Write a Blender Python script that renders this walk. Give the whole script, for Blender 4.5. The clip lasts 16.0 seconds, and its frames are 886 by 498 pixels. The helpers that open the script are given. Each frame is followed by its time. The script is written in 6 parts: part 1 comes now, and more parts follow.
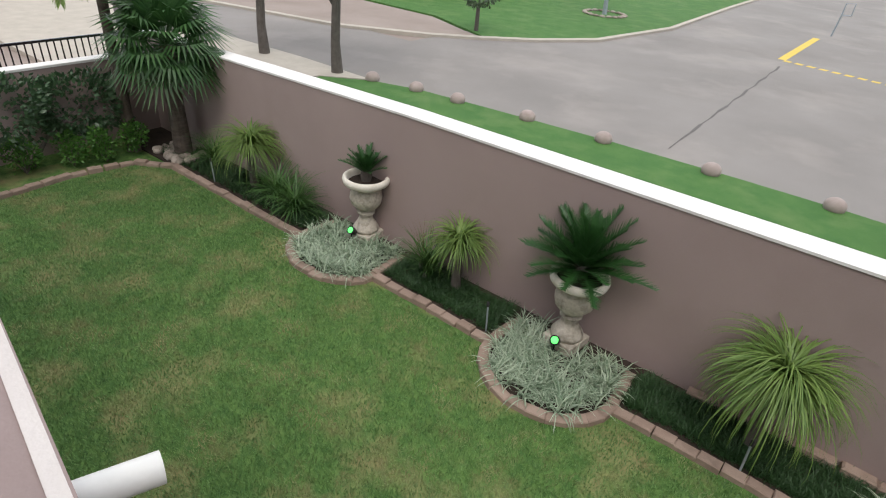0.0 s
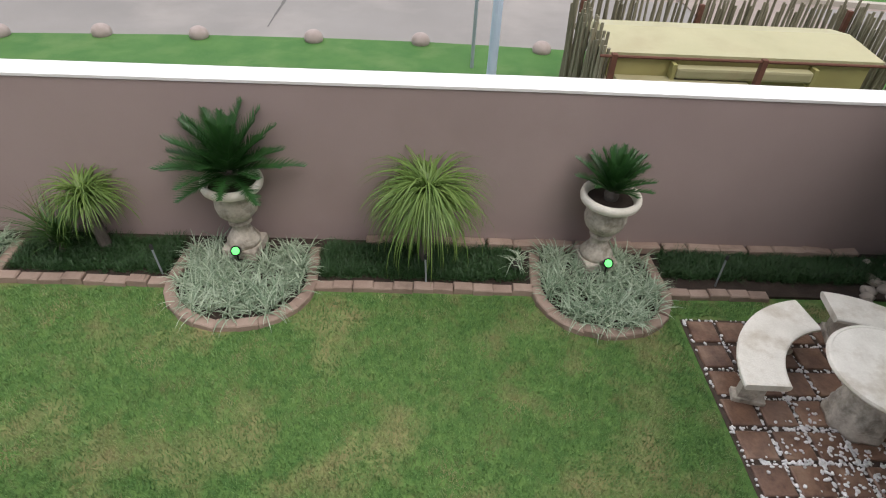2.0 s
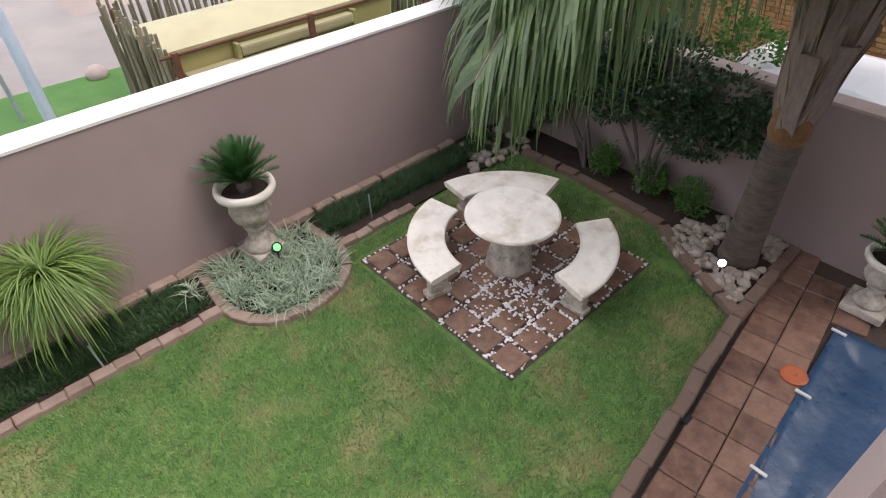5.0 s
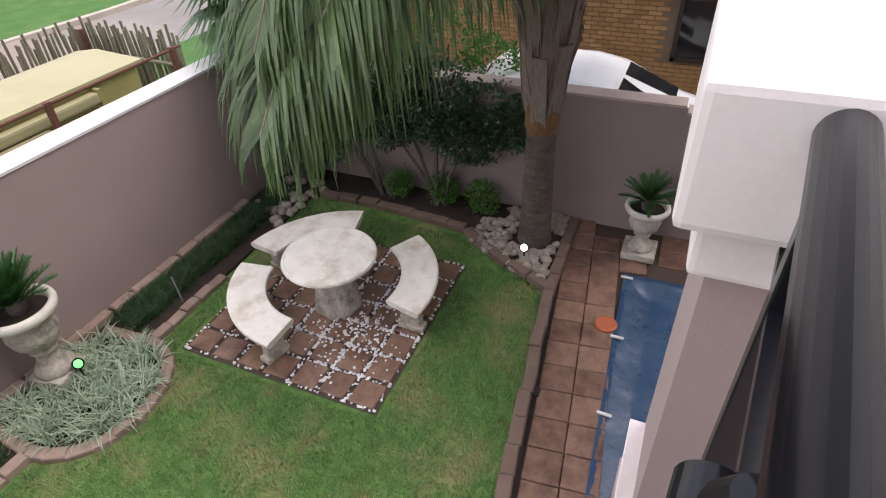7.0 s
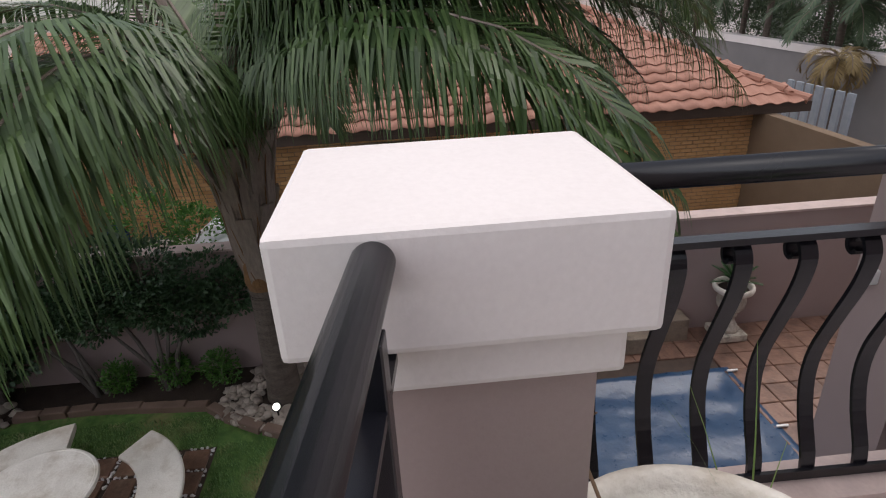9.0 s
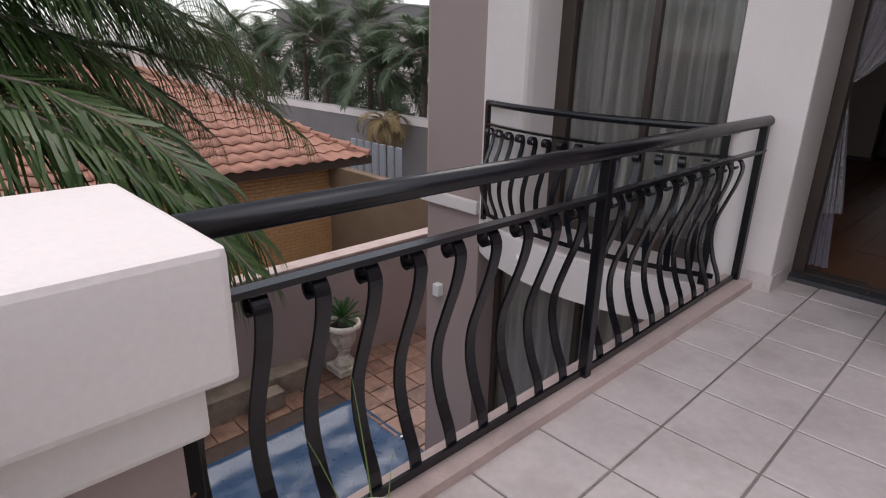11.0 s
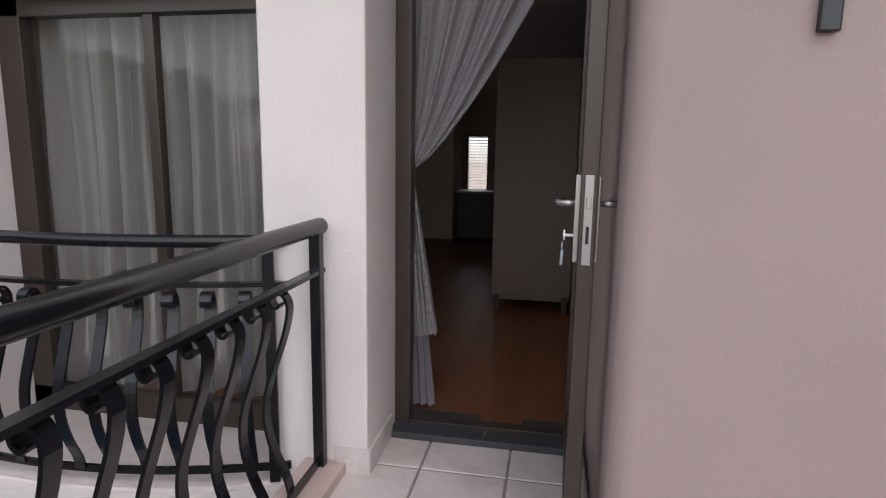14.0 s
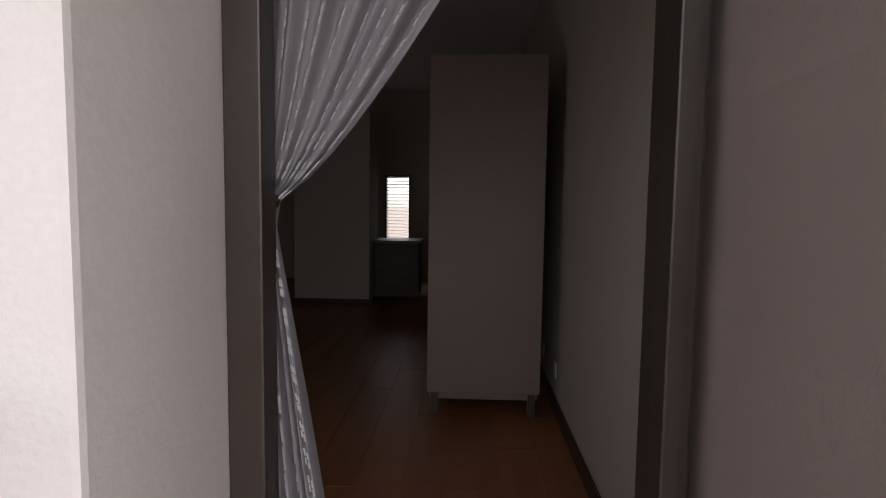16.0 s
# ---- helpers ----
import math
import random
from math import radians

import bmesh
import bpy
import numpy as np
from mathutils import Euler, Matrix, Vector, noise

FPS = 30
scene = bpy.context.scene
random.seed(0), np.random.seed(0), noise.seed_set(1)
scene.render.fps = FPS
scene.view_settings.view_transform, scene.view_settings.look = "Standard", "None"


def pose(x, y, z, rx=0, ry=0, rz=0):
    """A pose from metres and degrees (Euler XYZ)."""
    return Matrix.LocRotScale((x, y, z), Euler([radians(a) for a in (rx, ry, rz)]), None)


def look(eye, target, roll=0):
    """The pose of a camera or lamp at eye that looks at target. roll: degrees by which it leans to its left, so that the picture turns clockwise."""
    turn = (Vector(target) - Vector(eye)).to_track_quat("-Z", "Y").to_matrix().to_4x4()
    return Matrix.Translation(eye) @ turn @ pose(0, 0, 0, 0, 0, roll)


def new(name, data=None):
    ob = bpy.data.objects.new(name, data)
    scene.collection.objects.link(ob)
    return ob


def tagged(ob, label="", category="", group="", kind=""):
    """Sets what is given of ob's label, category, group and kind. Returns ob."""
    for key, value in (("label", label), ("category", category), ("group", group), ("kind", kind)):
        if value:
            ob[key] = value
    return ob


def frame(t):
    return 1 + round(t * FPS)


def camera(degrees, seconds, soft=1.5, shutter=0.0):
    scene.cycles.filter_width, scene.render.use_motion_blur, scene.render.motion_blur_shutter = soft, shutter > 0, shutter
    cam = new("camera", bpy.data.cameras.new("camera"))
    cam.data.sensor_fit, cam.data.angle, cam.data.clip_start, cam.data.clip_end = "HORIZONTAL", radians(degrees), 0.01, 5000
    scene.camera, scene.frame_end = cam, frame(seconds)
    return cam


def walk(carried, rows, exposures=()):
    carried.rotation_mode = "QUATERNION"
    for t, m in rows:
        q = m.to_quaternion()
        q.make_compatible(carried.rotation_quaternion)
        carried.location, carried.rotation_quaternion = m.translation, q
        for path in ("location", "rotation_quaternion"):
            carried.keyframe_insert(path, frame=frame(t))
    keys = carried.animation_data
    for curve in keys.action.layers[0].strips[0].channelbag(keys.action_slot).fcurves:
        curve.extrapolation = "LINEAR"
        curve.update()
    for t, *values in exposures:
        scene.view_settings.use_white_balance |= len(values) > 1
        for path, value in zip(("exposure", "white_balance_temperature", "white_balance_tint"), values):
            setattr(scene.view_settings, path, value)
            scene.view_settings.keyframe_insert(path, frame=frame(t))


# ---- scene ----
cam = camera(75.0, 16.0, soft=1.1)
PATH = [
    (0, (1.246, -3.953, 4.451), (2.247, -5.336, 3.41), 5.0),
    (0.5, (1.174, -3.921, 4.472), (1.895, -5.459, 3.416), 4.7),
    (1, (1.123, -3.922, 4.492), (1.532, -5.508, 3.345), 4.2),
    (1.5, (1.111, -3.9, 4.498), (1.245, -5.475, 3.273), 4.0),
    (2, (1.045, -3.881, 4.492), (0.977, -5.424, 3.221), 3.2),
    (2.5, (0.999, -3.829, 4.5), (0.749, -5.343, 3.217), 2.3),
    (3, (0.973, -3.798, 4.505), (0.539, -5.265, 3.216), 1.4),
    (3.5, (0.948, -3.775, 4.517), (0.346, -5.181, 3.229), 0.7),
    (4, (0.9, -3.758, 4.52), (0.132, -5.078, 3.229), -0.1),
    (4.2, (0.895, -3.759, 4.519), (0.076, -5.049, 3.229), -0.4),
    (6.3, (0.984, -3.766, 4.527), (-0.304, -4.584, 3.235), -2.9),
    (6.5, (0.987, -3.761, 4.542), (-0.337, -4.537, 3.26), -3.1),
    (7, (1.013, -3.741, 4.58), (-0.424, -4.41, 3.36), -3.1),
    (7.5, (1.061, -3.69, 4.627), (-0.519, -4.216, 3.518), -3.0),
    (8, (1.071, -3.644, 4.639), (-0.632, -3.986, 3.647), -3.0),
    (8.5, (1.064, -3.591, 4.634), (-0.713, -3.719, 3.726), -3.1),
    (8.7, (1.059, -3.565, 4.63), (-0.738, -3.6, 3.754), -3.2),
    (10.8, (1.043, -3.494, 4.577), (-0.392, -2.27, 3.91), 1.4),
    (11, (1.043, -3.459, 4.577), (-0.314, -2.145, 3.92), 1.3),
    (11.5, (1.036, -3.305, 4.539), (-0.088, -1.775, 3.911), 1.2),
    (12, (1.031, -3.112, 4.539), (0.085, -1.456, 3.935), 1.0),
    (12.5, (0.996, -2.899, 4.52), (0.218, -1.148, 3.947), 0.9),
    (13, (0.92, -2.609, 4.531), (0.322, -0.773, 4.011), 0.8),
    (13.5, (0.858, -2.279, 4.53), (0.396, -0.376, 4.124), 0.9),
    (14, (0.782, -1.946, 4.513), (0.424, -0.006, 4.182), 0.9),
    (14.5, (0.683, -1.599, 4.506), (0.47, 0.369, 4.221), 0.7),
    (15, (0.627, -1.259, 4.488), (0.505, 0.723, 4.249), 0.9),
    (15.5, (0.599, -0.936, 4.48), (0.504, 1.05, 4.258), 0.8),
    (16, (0.564, -0.595, 4.451), (0.483, 1.397, 4.283), 0.8),
]
walk(cam, [(t, look(eye, target, roll)) for t, eye, target, roll in PATH],
     exposures=[(0, 0.75, 6550, 7), (2, 0.9, 6550, 9), (4, 1.15, 6600, 15), (6.5, 1.3, 6600, 16), (7, 1.17, 6600, 16), (8.5, 0.5, 6550, 13), (11, 0.5, 6500, 15),
                            (12.5, 0.95, 6500, 14), (13.5, 1.1, 6550, 13), (14.5, 1.25, 6650, 13), (16, 1.45, 6800, 13)])

# ---- world and light ----
world = bpy.data.worlds.new("overcast_sky")
scene.world = world
world.use_nodes = True
wn = world.node_tree
sky = wn.nodes.new("ShaderNodeTexSky")
sky.sky_type = 'NISHITA'
sky.sun_disc = False
sky.sun_elevation = radians(58)
sky.sun_rotation = radians(150)
sky.air_density, sky.dust_density, sky.ozone_density = 1.0, 1.2, 1.0
hs = wn.nodes.new("ShaderNodeHueSaturation")
hs.inputs["Saturation"].default_value = 0.32
wn.links.new(sky.outputs[0], hs.inputs["Color"])
wn.links.new(hs.outputs[0], wn.nodes["Background"].inputs[0])
wn.nodes["Background"].inputs[1].default_value = 0.15
sun = new("sun", bpy.data.lights.new("sun", 'SUN'))
sun.data.energy, sun.data.angle, sun.data.color = 1.3, radians(40), (1.0, 0.94, 0.89)
sun.matrix_world = look((0, 0, 30), (9, -14, 0))


# ---- building helpers ----
def mesh_of(name, verts, faces, material=None, smooth=False):
    me = bpy.data.meshes.new(name)
    me.from_pydata([tuple(v) for v in verts], [], [tuple(f) for f in faces])
    if material:
        me.materials.append(material)
    if smooth:
        me.polygons.foreach_set("use_smooth", [True] * len(me.polygons))
    me.update()
    return me


def obj(name, verts, faces, material, parent=None, label="", smooth=False):
    ob = new(name, mesh_of(name, verts, faces, material, smooth))
    if parent:
        ob.parent = parent
    return tagged(ob, label)


def part(name, bm, material, parent=None, label="", smooth=False):
    me = bpy.data.meshes.new(name)
    bm.to_mesh(me)
    bm.free()
    me.materials.append(material)
    if smooth:
        me.polygons.foreach_set("use_smooth", [True] * len(me.polygons))
    ob = new(name, me)
    if parent:
        ob.parent = parent
    return tagged(ob, label)


def thing(name, label, category, m=None, group="", kind=""):
    ob = new(name)
    ob.empty_display_size = 0.1
    if m:
        ob.matrix_world = m
    return tagged(ob, label, category, group, kind)


def add_box(bm, x0, y0, z0, x1, y1, z1, bevel=0.0):
    r = bmesh.ops.create_cube(bm, size=1.0)
    vs = r["verts"]
    for v in vs:
        v.co = Vector((x0 + (v.co.x + .5) * (x1 - x0), y0 + (v.co.y + .5) * (y1 - y0), z0 + (v.co.z + .5) * (z1 - z0)))
    if bevel > 0:
        es = list({e for v in vs for e in v.link_edges})
        bmesh.ops.bevel(bm, geom=es, offset=bevel, segments=2, affect='EDGES', profile=0.6)
    return bm


def box(x0, y0, z0, x1, y1, z1, bevel=0.0):
    return add_box(bmesh.new(), x0, y0, z0, x1, y1, z1, bevel)


def boxes(rows, bevel=0.0):
    bm = bmesh.new()
    for r in rows:
        add_box(bm, *r, bevel)
    return bm


def lathe(profile, seg=32, wob=0.0):
    """Turn a list of (radius, z) round the z axis."""
    vs, fs, n = [], [], len(profile)
    for i in range(seg):
        a = 2 * math.pi * i / seg
        for r, z in profile:
            q = r * (1 + wob * math.sin(8 * a)) if 0.05 < r else r
            vs.append((q * math.cos(a), q * math.sin(a), z))
    for i in range(seg):
        for j in range(n - 1):
            a, b = i * n + j, ((i + 1) % seg) * n + j
            fs.append((a, b, b + 1, a + 1))
    fs.append([i * n for i in range(seg)][::-1])
    fs.append([i * n + n - 1 for i in range(seg)])
    return vs, fs


def tube(path, radius, sides=10, caps=True):
    """A round bar along a path; radius a number or one a point."""
    path = [Vector(p) for p in path]
    rs = radius if isinstance(radius, (list, tuple)) else [radius] * len(path)
    vs, fs = [], []
    up = None
    for i, p in enumerate(path):
        d = (path[min(i + 1, len(path) - 1)] - path[max(i - 1, 0)]).normalized()
        if up is None:
            up = Vector((0, 0, 1)) if abs(d.z) < 0.9 else Vector((1, 0, 0))
        s = d.cross(up).normalized()
        up = s.cross(d).normalized()
        for k in range(sides):
            a = 2 * math.pi * k / sides
            vs.append(p + (s * math.cos(a) + up * math.sin(a)) * rs[i])
    for i in range(len(path) - 1):
        for k in range(sides):
            a, b = i * sides + k, i * sides + (k + 1) % sides
            fs.append((a, b, b + sides, a + sides))
    if caps:
        fs.append(list(range(sides))[::-1])
        fs.append([(len(path) - 1) * sides + k for k in range(sides)])
    return vs, fs


def strap(path, width, thick, side):
    """A flat bar along a path; side is the direction of its width."""
    path = [Vector(p) for p in path]
    s = Vector(side).normalized() * width / 2
    vs, fs = [], []
    for i, p in enumerate(path):
        d = (path[min(i + 1, len(path) - 1)] - path[max(i - 1, 0)]).normalized()
        nrm = d.cross(s).normalized() * thick / 2
        vs += [p - s - nrm, p + s - nrm, p + s + nrm, p - s + nrm]
    for i in range(len(path) - 1):
        for k in range(4):
            a, b = 4 * i + k, 4 * i + (k + 1) % 4
            fs.append((a, b, b + 4, a + 4))
    fs += [(3, 2, 1, 0), tuple(4 * (len(path) - 1) + k for k in range(4))]
    return vs, fs


def merge(*lots):
    vs, fs = [], []
    for v, f in lots:
        o = len(vs)
        vs += list(v)
        fs += [tuple(i + o for i in q) for q in f]
    return vs, fs


def moved(lot, m):
    return [m @ Vector(v) for v in lot[0]], lot[1]


def pieces(parent, name, datas, places, limit=300, rest="field"):
    """Place pieces of shared meshes as parts of a thing; past the limit the others are one joined mesh."""
    for i, m in enumerate(places[:limit]):
        ob = new(name, datas[i % len(datas)])
        ob.parent = parent
        ob.matrix_local = m
    if len(places) > limit:
        vs, fs = [], []
        for i, m in enumerate(places[limit:]):
            d = datas[i % len(datas)]
            o = len(vs)
            vs += [m @ v.co for v in d.vertices]
            fs += [tuple(k + o for k in p.vertices) for p in d.polygons]
        ob = obj(name + "_" + rest, vs, fs, datas[0].materials[0], parent)
        tagged(ob, kind="stuff")


def brick_mesh(name, sx, sy, sz, material, bevel=0.006):
    """A block with its top edges chamfered, its underside at z 0."""
    x, y, b = sx / 2, sy / 2, bevel
    vs = [(-x, -y, 0), (x, -y, 0), (x, y, 0), (-x, y, 0), (-x, -y, sz - b), (x, -y, sz - b), (x, y, sz - b), (-x, y, sz - b),
          (-x + b, -y + b, sz), (x - b, -y + b, sz), (x - b, y - b, sz), (-x + b, y - b, sz)]
    fs = [(0, 1, 5, 4), (1, 2, 6, 5), (2, 3, 7, 6), (3, 0, 4, 7), (4, 5, 9, 8), (5, 6, 10, 9), (6, 7, 11, 10), (7, 4, 8, 11), (8, 9, 10, 11), (3, 2, 1, 0)]
    return mesh_of(name, vs, fs, material)


def stone_mesh(name, material, seed, flat=0.65, sub=2):
    bm = bmesh.new()
    bmesh.ops.create_icosphere(bm, subdivisions=sub, radius=1.0)
    for v in bm.verts:
        n = noise.noise(v.co * 1.1 + Vector((seed * 7.3, 0, 0)))
        v.co = v.co * (1 + 0.35 * n)
        v.co.z *= flat
    me = bpy.data.meshes.new(name)
    bm.to_mesh(me)
    bm.free()
    me.materials.append(material)
    me.polygons.foreach_set("use_smooth", [True] * len(me.polygons))
    return me


# ---- materials ----
def surface(name, dark, light, scale=4.0, rough=0.7, bump=0.2, fine=60.0, stain=None, stain_scale=0.8, stain_amount=0.5, spots=None, spot_scale=2.0, spot_amount=0.6,
            metal=0.0, piece=0.0, island=False, world_space=True, grain=0.35, spec=0.5, sheen=0.0, stretch=None):
    """A surface that varies in large patches and in fine grain, with stains of their own shape."""
    m = bpy.data.materials.new(name)
    m.use_nodes = True
    t = m.node_tree
    bsdf = t.nodes["Principled BSDF"]
    geo = t.nodes.new("ShaderNodeNewGeometry")
    src = geo.outputs["Position"]
    if not world_space:
        src = t.nodes.new("ShaderNodeTexCoord").outputs["Object"]
    if stretch:
        mp = t.nodes.new("ShaderNodeMapping")
        mp.inputs["Scale"].default_value = stretch
        t.links.new(src, mp.inputs["Vector"])
        src = mp.outputs[0]

    def cloud(s, detail=5.0, r=0.55):
        n = t.nodes.new("ShaderNodeTexNoise")
        n.inputs["Scale"].default_value, n.inputs["Detail"].default_value, n.inputs["Roughness"].default_value = s, detail, r
        t.links.new(src, n.inputs["Vector"])
        return n.outputs["Fac"]

    def calc(op, a, b):
        n = t.nodes.new("ShaderNodeMath")
        n.operation = op
        for k, v in enumerate((a, b)):
            if isinstance(v, (int, float)):
                n.inputs[k].default_value = v
            else:
                t.links.new(v, n.inputs[k])
        return n.outputs[0]

    def mixed(f, a, b):
        n = t.nodes.new("ShaderNodeMix")
        n.data_type = 'RGBA'
        for k, v in ((0, f), (6, a), (7, b)):
            if isinstance(v, tuple):
                n.inputs[k].default_value = (*v, 1)
            elif isinstance(v, (int, float)):
                n.inputs[k].default_value = v
            else:
                t.links.new(v, n.inputs[k])
        return n.outputs[2]

    def ramp(f, lo, hi):
        n = t.nodes.new("ShaderNodeMapRange")
        n.inputs["From Min"].default_value, n.inputs["From Max"].default_value = lo, hi
        t.links.new(f, n.inputs["Value"])
        return n.outputs[0]

    big, small = cloud(scale), cloud(fine, 3.0)
    f = calc('ADD', calc('MULTIPLY', big, 1 - grain), calc('MULTIPLY', small, grain))
    f = ramp(f, 0.3, 0.7)
    if piece or island:
        rnd = t.nodes.new("ShaderNodeObjectInfo").outputs["Random"] if piece and not island else geo.outputs["Random Per Island"]
        w = piece or 0.5
        f = calc('ADD', calc('MULTIPLY', f, 1 - w), calc('MULTIPLY', rnd, w))
    col = mixed(f, dark, light)
    if stain:
        s = ramp(cloud(stain_scale, 6.0, 0.6), 0.5, 0.72)
        col = mixed(calc('MULTIPLY', s, stain_amount), col, stain)
    if spots:
        s = ramp(cloud(spot_scale, 8.0, 0.7), 0.53, 0.68)
        col = mixed(calc('MULTIPLY', s, spot_amount), col, spots)
    t.links.new(col, bsdf.inputs["Base Color"])
    t.links.new(calc('ADD', calc('MULTIPLY', small, 0.18), rough - 0.09), bsdf.inputs["Roughness"])
    bsdf.inputs["Metallic"].default_value = metal
    bsdf.inputs["Specular IOR Level"].default_value = spec
    if sheen:
        bsdf.inputs["Sheen Weight"].default_value = sheen
    if bump:
        bp = t.nodes.new("ShaderNodeBump")
        bp.inputs["Strength"].default_value, bp.inputs["Distance"].default_value = bump, 0.01
        t.links.new(f if not (piece or island) else small, bp.inputs["Height"])
        t.links.new(bp.outputs[0], bsdf.inputs["Normal"])
    return m


def leaf_material(name, dark, light, rough=0.5, through_light=0.25, **more):
    """Leaves that differ one by one and let a little light through."""
    m = surface(name, dark, light, scale=1.5, rough=rough, bump=0.0, fine=25.0, island=True, piece=0.6, **more)
    t = m.node_tree
    bsdf = t.nodes["Principled BSDF"]
    out = t.nodes["Material Output"]
    tr = t.nodes.new("ShaderNodeBsdfTranslucent")
    mix = t.nodes.new("ShaderNodeMixShader")
    mix.inputs[0].default_value = through_light
    src = bsdf.inputs["Base Color"].links[0].from_socket
    t.links.new(src, tr.inputs["Color"])
    t.links.new(bsdf.outputs[0], mix.inputs[1])
    t.links.new(tr.outputs[0], mix.inputs[2])
    t.links.new(mix.outputs[0], out.inputs["Surface"])
    return m


def glass_material(name, tint=(0.94, 0.94, 0.93), top=0.35):
    """A thin pane: clear, with gloss that grows at a glancing angle."""
    m = bpy.data.materials.new(name)
    m.use_nodes = True
    t = m.node_tree
    t.nodes.remove(t.nodes["Principled BSDF"])
    clear, gloss, mix, lw = (t.nodes.new("ShaderNode" + k) for k in ("BsdfTransparent", "BsdfGlossy", "MixShader", "LayerWeight"))
    clear.inputs["Color"].default_value = (*tint, 1)
    gloss.inputs["Roughness"].default_value = 0.01
    lw.inputs["Blend"].default_value = 0.5
    power, scale = t.nodes.new("ShaderNodeMath"), t.nodes.new("ShaderNodeMath")
    power.operation, scale.operation = 'POWER', 'MULTIPLY_ADD'
    power.inputs[1].default_value = 4.0
    scale.inputs[1].default_value, scale.inputs[2].default_value = top, 0.03
    t.links.new(lw.outputs["Facing"], power.inputs[0])
    t.links.new(power.outputs[0], scale.inputs[0])
    t.links.new(scale.outputs[0], mix.inputs[0])
    t.links.new(clear.outputs[0], mix.inputs[1])
    t.links.new(gloss.outputs[0], mix.inputs[2])
    t.links.new(mix.outputs[0], t.nodes["Material Output"].inputs["Surface"])
    return m


def gloss_material(name, color, rough, metal=0.0, spec=0.5):
    """Even paint or metal with a faint wear in its gloss."""
    m = bpy.data.materials.new(name)
    m.use_nodes = True
    t = m.node_tree
    p = t.nodes["Principled BSDF"]
    p.inputs["Base Color"].default_value = (*color, 1)
    p.inputs["Metallic"].default_value = metal
    p.inputs["Specular IOR Level"].default_value = spec
    co, nz, ramp = t.nodes.new("ShaderNodeTexCoord"), t.nodes.new("ShaderNodeTexNoise"), t.nodes.new("ShaderNodeMapRange")
    nz.inputs["Scale"].default_value = 7.0
    ramp.inputs["To Min"].default_value, ramp.inputs["To Max"].default_value = rough - 0.05, rough + 0.07
    t.links.new(co.outputs["Object"], nz.inputs["Vector"])
    t.links.new(nz.outputs["Fac"], ramp.inputs["Value"])
    t.links.new(ramp.outputs[0], p.inputs["Roughness"])
    return m


def glow_material(name, color, strength):
    m = bpy.data.materials.new(name)
    m.use_nodes = True
    b = m.node_tree.nodes["Principled BSDF"]
    b.inputs["Base Color"].default_value = (*color, 1)
    b.inputs["Emission Color"].default_value = (*color, 1)
    b.inputs["Emission Strength"].default_value = strength
    return m


def cloth_material(name, dark, light):
    m = leaf_material(name, dark, light, rough=0.9, through_light=0.45)
    return m


TAUPE = surface("taupe_plaster", (0.315, 0.237, 0.226), (0.37, 0.285, 0.272), 0.7, 0.85, 0.16, 90, stain=(0.26, 0.195, 0.185), stain_scale=0.5, stain_amount=0.4)
CREAM = surface("cream_plaster", (0.68, 0.62, 0.595), (0.78, 0.72, 0.695), 1.2, 0.8, 0.14, 80, stain=(0.58, 0.525, 0.49), stain_scale=0.9, stain_amount=0.35)
WHITE = surface("white_wall_top", (0.74, 0.71, 0.69), (0.84, 0.81, 0.8), 2.0, 0.75, 0.12, 60, stain=(0.5, 0.46, 0.43), stain_scale=1.4, stain_amount=0.35)
SCREED = surface("pink_screed", (0.48, 0.37, 0.335), (0.6, 0.475, 0.435), 3.0, 0.8, 0.25, 70, stain=(0.26, 0.205, 0.185), stain_scale=4.0, stain_amount=0.45)
LAWN = surface("lawn_turf", (0.035, 0.1, 0.025), (0.15, 0.255, 0.07), 9.0, 0.9, 0.9, 120, stain=(0.36, 0.29, 0.15), stain_scale=1.3, stain_amount=0.8, spots=(0.11, 0.075, 0.035), spot_scale=2.6, spot_amount=0.3, spec=0.2)
VERGE = surface("verge_turf", (0.05, 0.135, 0.036), (0.095, 0.195, 0.055), 1.6, 0.9, 0.8, 90, stain=(0.14, 0.21, 0.08), stain_scale=0.8, stain_amount=0.5, spec=0.2)
SOIL = surface("dark_soil", (0.022, 0.014, 0.01), (0.05, 0.033, 0.024), 6.0, 0.95, 0.9, 70)
DIRT = surface("pale_dirt", (0.24, 0.19, 0.165), (0.34, 0.28, 0.25), 0.5, 0.95, 0.4, 40)
ASPHALT = surface("worn_asphalt", (0.19, 0.173, 0.163), (0.275, 0.252, 0.238), 0.25, 0.9, 0.35, 70, stain=(0.35, 0.31, 0.285), stain_scale=0.3, stain_amount=0.6)
KERB = surface("concrete_kerb", (0.38, 0.34, 0.29), (0.5, 0.45, 0.39), 2.0, 0.9, 0.3, 60)
YELLOW = surface("yellow_road_paint", (0.6, 0.42, 0.06), (0.72, 0.52, 0.1), 3.0, 0.8, 0.2, 50)
EDGE_BRICK = surface("edging_brick", (0.24, 0.165, 0.13), (0.4, 0.3, 0.245), 5.0, 0.9, 0.6, 70, stain=(0.15, 0.11, 0.085), stain_scale=4.0, stain_amount=0.5, piece=0.35)
PAVE = surface("brown_paver", (0.07, 0.035, 0.025), (0.31, 0.18, 0.12), 7.0, 0.36, 0.5, 40, stain=(0.4, 0.27, 0.19), stain_scale=3.4, stain_amount=0.6, piece=0.35)
